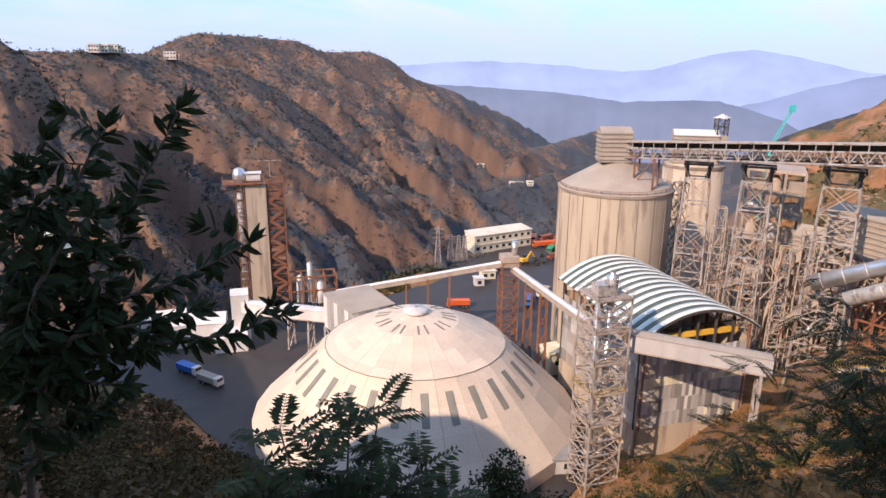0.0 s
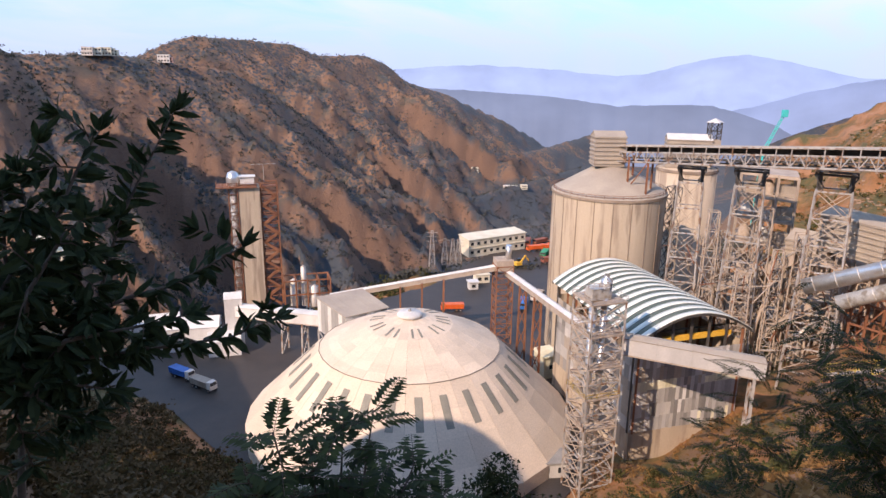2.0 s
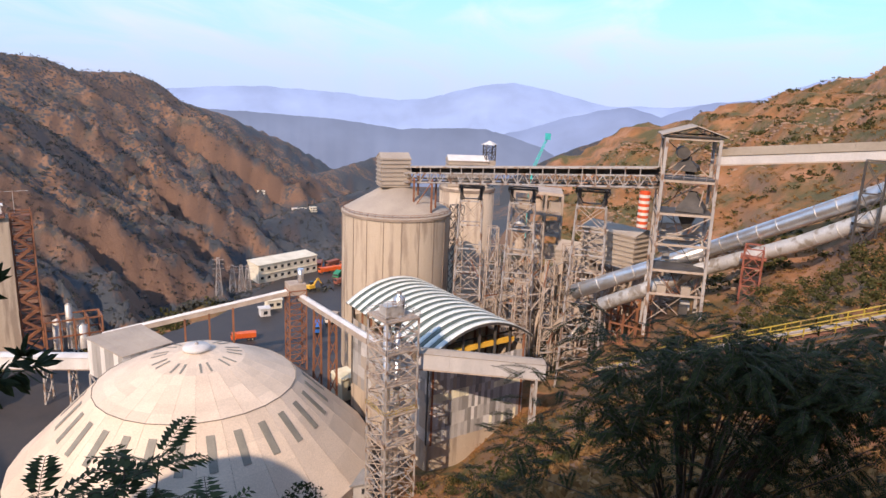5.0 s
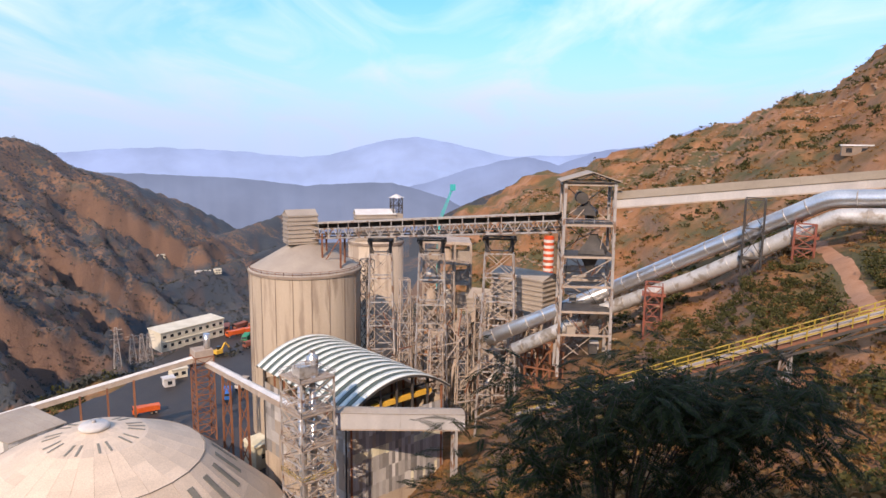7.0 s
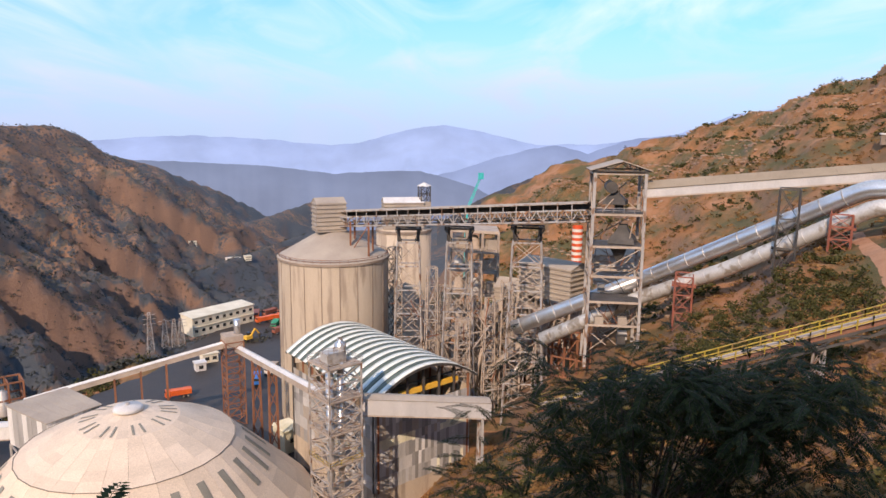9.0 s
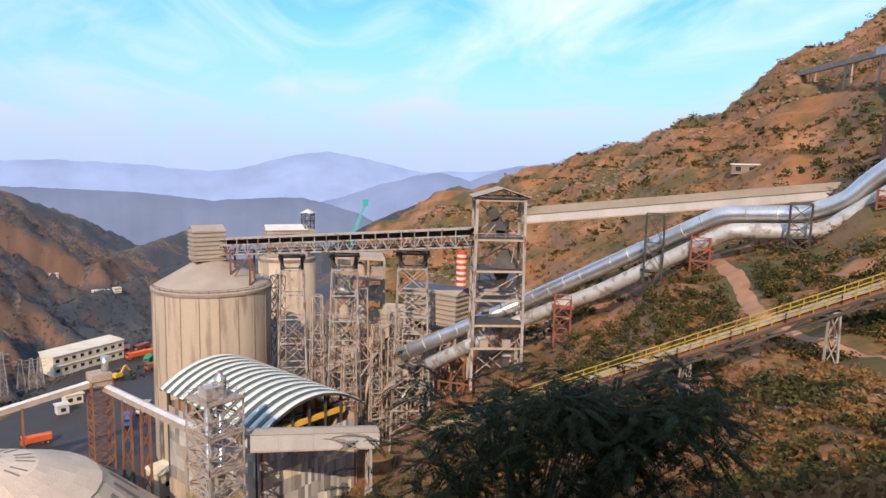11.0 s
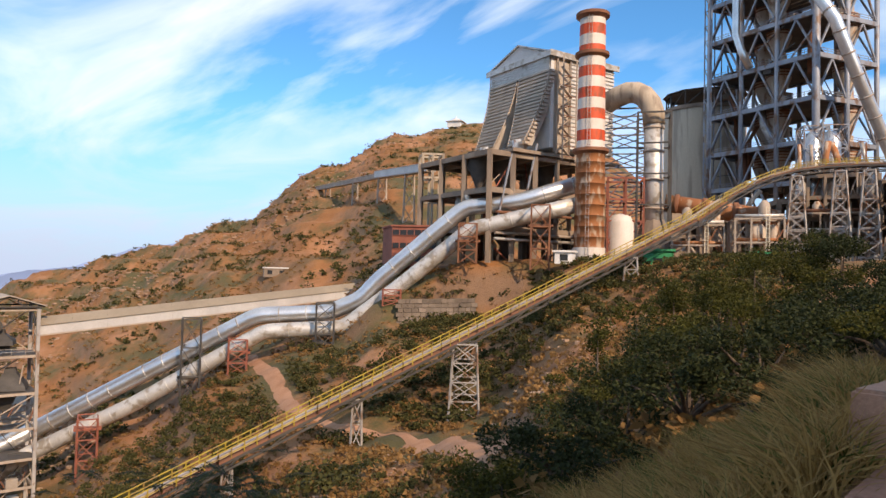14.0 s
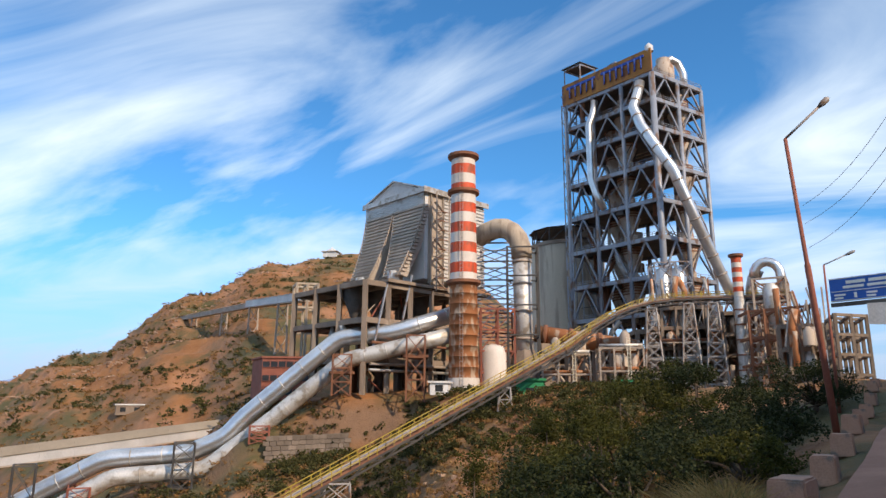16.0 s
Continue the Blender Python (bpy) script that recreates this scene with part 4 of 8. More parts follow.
def junction_tower():
    base = at(5.9, 196, YARD)
    tower = thing("junction_tower", base, "rusty lattice transfer tower carrying the yard conveyors", "transfer tower")
    lattice(tower, base, -60, 5, 5, 10, 7, 0.32, 0.14, RUST)
    part("transfer_box", Kit().box(base + Vector((0, 0, 25.3)), (5, 5, 3.2), 10), STEEL_DUSTY, tower)
    part("vent_pipe", Kit().tube([base + Vector((1.5, 0, 26.5)), base + Vector((1.5, 0, 31))], 0.9, 16), SILVER, tower)


junction_tower()


def bent(name, az, d, z0, z1, w, label, mat=STEEL):
    base = at(az, d, z0)
    t = thing(name, base, label, "support tower", "supports of the silo conveyor")
    lattice(t, base, z1 - 4.0, w, w * 0.8, -az, 8, 0.40, 0.15, mat, STEEL_DUSTY, 1.5)
    c = []
    r = Matrix.Rotation(radians(-az), 3, "Z")
    for sx in (-1, 1):
        part("bearing_post", Kit().beam(base + r @ Vector((sx * w * 0.45, 0, 0)) + Vector((0, 0, z1 - 4 - z0)), base + r @ Vector((sx * w * 0.45, 0, 0)) + Vector((0, 0, z1 - z0)), 0.7), STEEL_DARK, t)
    for sy in (-1, 1):
        part("bearing_beam", Kit().beam(base + r @ Vector((-w * 0.6, sy * w * 0.33, 0)) + Vector((0, 0, z1 - z0 - 0.3)), base + r @ Vector((w * 0.6, sy * w * 0.33, 0)) + Vector((0, 0, z1 - z0 - 0.3)), 0.35, 0.5), STEEL_DARK, t)
        for sx in (-1, 1):
            part("bearing_brace", Kit().beam(base + r @ Vector((sx * w * 0.6, sy * w * 0.33, 0)) + Vector((0, 0, z1 - z0 - 0.4)), base + r @ Vector((sx * w * 0.3, sy * w * 0.33, 0)) + Vector((0, 0, z1 - z0 - 4)), 0.25), STEEL_DARK, t)


for az, d, z0, z1, w in ((20.6, 190, -85, -27.5, 6.0), (24.9, 181, -84, -25.9, 6.5), (30.6, 171, -76, -23.8, 7.0)):
    bent("bridge_support", az, d, z0, z1, w, "grey lattice steel tower under the conveyor bridge")


def transfer_tower():
    base = at(37.7, 160, -54)
    tower = thing("transfer_tower", base, "open grey steel transfer tower with a pitched sheet roof", "transfer tower")
    top = -8.6
    turn = -37.7 + 8
    w, dpt = 11.6, 8.0
    r = Matrix.Rotation(radians(turn), 3, "Z")

    def q(x, y, z):
        return base + r @ Vector((x * w / 2, y * dpt / 2, 0)) + Vector((0, 0, z))

    h = top - base.z
    for x, y in ((-1, -1), (1, -1), (1, 1), (-1, 1)):
        part("column", Kit().beam(q(x * 1.02, y, 0), q(x * 0.94, y, h), 0.62), STEEL, tower)
    floors = (0.22, 0.34, 0.47, 0.62, 0.78, 0.98)
    for i, f in enumerate(floors):
        cs = [q(x, y, h * f) for x, y in ((-1, -1), (1, -1), (1, 1), (-1, 1))]
        for a, b in zip(cs, cs[1:] + cs[:1]):
            part("floor_beam", Kit().beam(a, b, 0.35, 0.5), STEEL_DUSTY, tower)
        if i in (1, 3, 4):
            part("floor_deck", Kit().slab(q(-1, -1, h * f + 0.4), q(1, -1, h * f + 0.4), q(1, 1, h * f + 0.4), q(-1, 1, h * f + 0.4), 0.2), STEEL_DARK, tower)
    marks = (0.0,) + floors
    for f0, f1 in zip(marks, marks[1:]):
        for a, b in (((-1, 1), (1, 1)), ((1, -1), (1, 1)), ((-1, -1), (-1, 1))):
            part("brace", Kit().beam(q(*a, h * f0), q(*b, h * f1), 0.2), STEEL_DUSTY, tower)
            part("brace", Kit().beam(q(*b, h * f0), q(*a, h * f1), 0.2), STEEL_DUSTY, tower)
    part("brace", Kit().beam(q(-1, -1, h * 0.47), q(1, -1, h * 0.62), 0.2), STEEL_DUSTY, tower)
    for x in (-1, 1):
        pts = [q(x * 1.16, 1.2, h - 0.1), q(x * 1.16, -1.3, h - 0.1), q(0.05, -1.3, h + 2.0), q(0.05, 1.2, h + 2.0)]
        part("roof_slope", Kit().slab(*(pts if x < 0 else pts[::-1]), 0.2), DUST_ROOF, tower)
    for y in (-1.15, 1.05):
        truss = Kit()
        truss.beam(q(-1.1, y, h - 0.3), q(1.1, y, h - 0.3), 0.3)
        for x in (-1.1, 1.1):
            truss.beam(q(x, y, h - 0.3), q(0.05, y, h + 1.7), 0.3)
            truss.beam(q(x * 0.5, y, h - 0.3), q(x * 0.5, y, h + 0.75), 0.2)
            truss.beam(q(x * 0.5, y, h - 0.3), q(0.05, y, h + 1.6), 0.2)
        part("gable_truss", truss, STEEL_DARK, tower)
    for x, f, ww, hh in ((-0.05, 0.84, 3.6, 2.2), (0.3, 0.645, 4.2, 3.4)):
        part("chute", Kit().turned(q(x, 0, h * f - 0.6), [(ww, 0), (ww * 0.95, 0.8), (ww * 0.35, hh), (ww * 0.3, hh + 0.8)], 4, False), STEEL_DARK, tower, "black belt drive housing")
    part("drive_drum", Kit().tube([q(-0.25, -0.5, h * 0.91), q(-0.25, 0.5, h * 0.91)], 1.3, 18), STEEL_DARK, tower)
    part("hopper", Kit().turned(q(0.2, 0, h * 0.63), [(0.6, -4.5), (3.2, 0), (3.2, 0.4)], 4, False), STEEL_DARK, tower)
    mess = random.Random(29)
    for k in range(46):
        x, y, f = mess.uniform(-0.9, 0.9), mess.uniform(-0.7, 0.9), mess.choice((0.1, 0.2, 0.35, 0.48, 0.5, 0.63, 0.79))
        o = q(x, y, h * f + 0.5)
        if k % 6 == 0:
            part("machine_box", Kit().box(o + Vector((0, 0, 0.9)), (mess.uniform(1, 2.4), mess.uniform(1, 2), 1.8), turn), mess.choice((GREY_SHEET, STEEL_DARK, DUST_ROOF)), tower)
        else:
            part("strut", Kit().beam(o, q(max(-1, min(1, x + mess.uniform(-0.7, 0.7))), y, h * f + mess.choice((0.6, 3, 5))), mess.uniform(0.12, 0.24)), mess.choice((STEEL_DARK, STEEL_DUSTY, RUST)), tower)
    railing(tower, [q(-1, -1, h * 0.78 + 0.4), q(1, -1, h * 0.78 + 0.4), q(1, 1, h * 0.78 + 0.4)], STEEL, 1.1, 0.08)


transfer_tower()
gallery("uphill_gallery", at(39.7, 160, -14.6), at(64.8, 181, -6.2), 4.4, 1.9, "long pale sheet-clad conveyor gallery running up the hillside", PALE_GREY, GALLERY_ROOF, pitched=1.5)

# ---- hot gas pipes up the slope ----
def pipe_run(name, pts, r, mat, label, bend=1.9):
    """A clad pipe through pts with rounded bends and flange bands."""
    pts = [Vector(p) for p in pts]
    path = [pts[0]]
    for a, b, c in zip(pts, pts[1:], pts[2:]):
        p0, p1 = b + (a - b).normalized() * bend, b + (c - b).normalized() * bend
        path += [p0 * (1 - t) ** 2 + b * 2 * t * (1 - t) + p1 * t * t for t in (0, 0.25, 0.5, 0.75, 1)]
    path.append(pts[-1])
    ob = thing(name, pts[0], label, "pipe", "hot gas pipes")
    clad = part("cladding", Kit().tube(path, r, 28), mat, ob)
    for p, q in zip(path, path[1:]):
        n = int((q - p).length / 4.2)
        for i in range(n):
            c = p.lerp(q, (i + 0.5) / n)
            e = (q - p).normalized() * 0.11
            part("joint_band", Kit().tube([c - e, c + e], r + 0.05, 28), SILVER_DULL, clad)
    return ob


UPPER = [at(29.6, 164, -48.4), at(39.9, 166, -34.9), at(46, 159, -24.6), at(55.2, 151, -10.35), at(60.9, 149, -9.4), at(63.5, 147.8, -6.3), at(64.8, 147.5, -2.4), at(71.9, 145.5, 13.6), at(76.5, 144, 15.0), at(82, 144, 19.3)]
LOWER = [at(32, 161, -50.0), at(40, 163, -38.5), at(46.2, 156, -29.2), at(55.8, 148, -13.4), at(62.1, 145.9, -12.3), at(66.7, 144.4, -3.2), at(72.4, 142, 8.8), at(77.4, 141, 11.9), at(82, 141, 14.6)]
pipe_run("gas_pipe", UPPER, 1.75, SILVER, "shiny silver-clad gas pipe climbing the hillside")
pipe_run("gas_pipe", LOWER, 1.6, SILVER_DULL, "dull aluminium-clad gas pipe climbing the hillside")


def pipe_support(az, d, z, mat, high, w=3.6):
    g = min(height(az, d) , z - 2) - 0.3
    base = at(az, d - 2.0, g)
    s = thing("pipe_support", base, "steel trestle with clamp rings holding the gas pipes", "pipe support", "pipe trestles")
    lattice(s, base, z + high, w, 5.6, -az, max(3, int((z - g) / 3.5)), 0.3, 0.14, mat)
    part("saddle", Kit().box(at(az, d, z - 1.9), (w * 1.4, 5.5, 0.5), -az), mat, s)


for az, d, z, mat, high in ((43.3, 158, -31.5, RUST_RED, 0.5), (50.3, 153, -21.0, STEEL_DARK, 10.0), (53.8, 151.5, -16.0, RUST_RED, 1.0), (60.6, 147, -13.6, STEEL_DARK, 6.4), (66, 144.5, -5.0, RUST_RED, 1.0), (72.2, 142, 8.2, RUST, 1.5), (78.2, 140.5, 11.5, RUST, 2.0)):
    pipe_support(az, d, z, mat, high)


# ---- kiln line: chimney, filter house, preheater tower ----
PLANT = 2.0


def chimney(c, r0, r1, z1, zsplit, label):
    base = Vector(c)
    ch = thing("chimney", base, label, "chimney")
    h = z1 - base.z
    s = zsplit - base.z
    rad = lambda z: r0 + (r1 - r0) * min(1, z / h)
    part("foot", Kit().turned(base, [(r0 * 1.05, 0), (r0 * 1.05, 3.4)], 36), CHIM_WHITE, ch)
    n = 9
    for i in range(n):
        a, b = 3.4 + (s - 3.4) * i / n, 3.4 + (s - 3.4) * (i + 1) / n
        part("shell_ring", Kit().turned(base, [(rad(a), a), (rad(b), b - 0.08), (rad(b) + 0.06, b - 0.08), (rad(b) + 0.06, b)], 36), CHIM_RUST, ch)
    m = 13
    for i in range(m):
        a, b = s + (h - s) * i / m, s + (h - s) * (i + 1) / m
        part("painted_band", Kit().turned(base, [(rad(a), a), (rad(b), b)], 36), CHIM_WHITE if i % 2 == 0 else CHIM_RED, ch)
    for z in (s, s + (h - s) * 0.70):
        part("gallery_ring", Kit().turned(base, [(rad(z), z - 0.5), (rad(z) + 0.75, z), (rad(z) + 0.75, z + 0.6), (rad(z), z + 0.6)], 36, False), RUST, ch)
    part("rim", Kit().turned(base, [(rad(h), h - 0.9), (rad(h) + 0.8, h - 0.3), (rad(h) + 0.8, h + 0.3), (rad(h) - 0.3, h + 0.3), (rad(h) - 0.3, h - 1.5)], 36, False), RUST, ch)
    k = Kit()
    for z in np.arange(2, h, 0.9):
        k.beam(base + Vector((-rad(z) - 0.25, -0.3, z)), base + Vector((-rad(z) - 0.25, 0.3, z)), 0.07)
    for y in (-0.3, 0.3):
        k.beam(base + Vector((-r0 - 0.25, y, 1)), base + Vector((-r1 - 0.25, y, h)), 0.08)
    part("ladder", k, STEEL, ch)


chimney(at(82.15, 140, PLANT), 3.05, 2.55, 52.2, 24.5, "tall chimney with red and white bands above a rusty lower shell")


def frame_building(name, p, ux, uy, nx, ny, floors, col, mat, label, slab=True):
    """An open frame of columns, beams and floor slabs. ux, uy: whole side vectors."""
    p, ux, uy = Vector(p), Vector(ux), Vector(uy)
    b = thing(name, p, label, "frame building")
    top = floors[-1]
    for i in range(nx + 1):
        for j in range(ny + 1):
            o = p + ux * i / nx + uy * j / ny
            part("column", Kit().beam(o, o + Vector((0, 0, top)), col), mat, b)
    for z in floors:
        for i in range(nx + 1):
            o = p + ux * i / nx + Vector((0, 0, z - col / 2))
            part("floor_beam", Kit().beam(o, o + uy, col * 0.8, col), mat, b)
        for j in range(ny + 1):
            o = p + uy * j / ny + Vector((0, 0, z - col / 2))
            part("floor_beam", Kit().beam(o, o + ux, col * 0.76, col * 0.96), mat, b)
        if slab:
            zz = Vector((0, 0, z + 0.25))
            part("floor_slab", Kit().slab(p + zz, p + ux + zz, p + ux + uy + zz, p + uy + zz, 0.25), mat, b)
    return b


def filter_house():
    # open concrete frame below
    a = at(73.9, 141, PLANT)
    u, v = Vector((0.80, -0.60, 0)) * 31, Vector((0.60, 0.80, 0)) * 27
    fb = frame_building("filter_base_building", a, u, v, 5, 3, (7.5, 15.5, 23.3), 0.95, CONCRETE_DARK, "open dusty concrete frame under the filter house")
    un, vn = u.normalized(), v.normalized()
    up = Vector((0, 0, 1))
    for f, zz in ((0.1, 17), (0.3, 17), (0.3, 9), (0.52, 9), (0.7, 17)):
        c = a + u * f + vn * 8 + up * (zz - 1)
        part("hopper", Kit().turned(c, [(0.5, 0), (2.6, 5), (2.6, 8)], 12), STEEL_DARK, fb)
    for f in (0.06, 0.26):
        part("brace", Kit().beam(a + u * f - vn * 0.3 + up * 8, a + u * (f + 0.14) - vn * 0.3 + up * 26, 0.35), STEEL_BLUE, fb)
    house = thing("filter_house", a + up * 23.6, "tall ribbed sheet-metal filter house with a flared louvred side", "filter house")
    # main box: right part plain ribbed, left part flaring out
    p = a + un * 16.4 + vn * 0.2 + up * 25.8
    wdt, dep, hgt = 19.6, 21.5, 20.9

    def q(x, y, z):
        return p + un * x + vn * y + up * z

    wl_part = part("wall", Kit().add([q(0, 0, 0), q(wdt, 0, 0), q(wdt, dep, 0), q(0, dep, 0), q(0, 0, hgt), q(wdt, 0, hgt), q(wdt, dep, hgt), q(0, dep, hgt)],
                           [(0, 1, 5, 4), (1, 2, 6, 5), (2, 3, 7, 6), (3, 0, 4, 7), (0, 3, 2, 1)]), WHITE_SHEET, house)
    def flare(z):
        return max(0.0, 1 - z / (hgt * 0.86)) ** 1.5 * 6.4

    def tongues(z):
        """How far the two flared hoppers reach along the side at this height."""
        t = max(0.0, 1 - z / (hgt * 0.78)) ** 1.2
        return ((0.0 + 1.2 * t, dep * (0.49 - 0.20 * t)), (dep * (0.51 + 0.05 * t), dep * (1.0 - 0.12 * t)))

    n = 24
    for i in range(n):
        z = hgt * (i + 0.5) / n
        part("rib", Kit().beam(q(wdt * 0.28, -0.15, z), q(wdt, -0.15, z), 0.3, hgt / n * 0.55), WHITE_SHEET, wl_part)
        if i < 20:
            # left face: sloping courses that flare and narrow towards the two spouts
            fl = flare(z)
            for y0, y1 in tongues(z):
                part("louvre", Kit().beam(q(-fl - 0.25, y0, z), q(-fl - 0.25, y1, z), 0.6, hgt / n * 0.6), LOUVRE, house)
            part("louvre", Kit().beam(q(-fl - 0.2, tongues(z)[0][0] - 0.25, z), q(max(wdt * 0.05 - fl, -fl + 0.4), tongues(z)[0][0] - 0.25, z), 0.6, hgt / n * 0.6), LOUVRE, house)
    for i in range(10):
        z0, z1 = hgt * 0.8 * i / 10, hgt * 0.8 * (i + 1) / 10
        f0, f1 = flare(z0), flare(z1)
        for (a0, b0), (a1, b1) in zip(tongues(z0), tongues(z1)):
            sk = Kit()
            sk.add([q(-f0, a0, z0), q(-f0 + 2.4, a0, z0), q(-f1 + 2.4, a1, z1), q(-f1, a1, z1), q(-f0, b0, z0), q(-f0 + 2.4, b0, z0), q(-f1 + 2.4, b1, z1), q(-f1, b1, z1)],
                   [(0, 1, 2, 3), (7, 6, 5, 4), (0, 3, 7, 4), (1, 5, 6, 2)])
            part("flare_panel", sk, LOUVRE, house)
    for k, (a0, b0) in enumerate(tongues(0)):
        m = (a0 + b0) / 2
        part("outlet_spout", Kit().tube([q(-5.2, m, 1.2), q(-5.3, m, -0.4), q(-5.2, m, -2.2)], [1.9, 1.6, 1.2], 16), SILVER_DULL, house)
        for y in (a0, b0):
            part("edge_strip", Kit().tube([q(-flare(z) - 0.4, tongues(z)[k][0 if y == a0 else 1], z) for z in (hgt * 0.8 * t / 8 for t in range(9))], 0.16, 6), STEEL_DUSTY, house)
    # roof
    e = 0.9
    mid = dep / 2
    for s in (0, 1):
        y0 = -e if s == 0 else dep + e
        c = [q(-e, y0, hgt + 0.2), q(wdt + e, y0, hgt + 0.2), q(wdt + e, mid, hgt + 4.4), q(-e, mid, hgt + 4.4)]
        part("roof_slope", Kit().slab(*(c if s == 0 else c[::-1]), 0.3), SILVER_DULL, house)
    part("gable", Kit().add([q(-0.4, 0, hgt), q(-0.4, dep, hgt), q(-0.4, mid, hgt + 4.2), q(-0.1, 0, hgt), q(-0.1, dep, hgt), q(-0.1, mid, hgt + 4.2)], [(0, 2, 1), (3, 4, 5), (0, 1, 4, 3)]), WHITE_SHEET, house)
    for i in range(7):
        z = hgt - 3.6 + 0.5 * i
        part("siding_course", Kit().beam(q(-0.5, -0.1, z), q(-0.5, dep + 0.1, z), 0.12, 0.4), SILVER_DULL, house)
    part("fascia", Kit().beam(q(-e, -e, hgt - 0.2), q(wdt + e, -e, hgt - 0.2), 0.3, 1.3).beam(q(-e, -e, hgt - 0.2), q(-e, dep + e, hgt - 0.2), 0.3, 1.3), SILVER_DULL, house)
    # stair shaft on the front
    # flat panel toned to stand for a shaded recess behind the stair
    part("stair_recess", Kit().slab(q(wdt * 0.05, -0.12, -1), q(wdt * 0.29, -0.12, -1), q(wdt * 0.29, -0.12, hgt - 0.4), q(wdt * 0.05, -0.12, hgt - 0.4), 0.1), LOUVRE, house, "flat brownish panel standing for the shaded stair recess")
    for i in range(9):
        z = -2 + 20 * i / 9
        x0, x1 = (0.10, 0.26) if i % 2 else (0.26, 0.10)
        part("stair_flight", Kit().beam(q(wdt * x0, -1.3, z), q(wdt * x1, -1.3, z + 20 / 9), 0.7, 0.14), STEEL_DUSTY, house)
    for x in (0.08, 0.28):
        for y in (-0.5, -2.4):
            part("stair_post", Kit().beam(q(wdt * x, y, -3), q(wdt * x, y, hgt - 0.6), 0.28), STEEL_DUSTY, house)
    for i in range(9):
        part("landing", Kit().box(q(wdt * 0.18, -1.5, -2 + 20 * i / 9), (0.2, 2.0, 0.12), math.degrees(math.atan2(un.y, un.x))).beam(q(wdt * 0.07, -2.3, -2 + 20 * i / 9), q(wdt * 0.29, -2.3, -2 + 20 * i / 9), 0.12), RUST, house)
    # low sheds and pipes in the frame's foot
    part("deck", Kit().slab(q(-11.3, -1.4, -1.6), q(wdt + 1.5, -1.4, -1.6), q(wdt + 1.5, dep, -1.6), q(-11.3, dep, -1.6), 0.7), CONCRETE_DARK, house)
    return a, u, v


FA, FU, FV = filter_house()


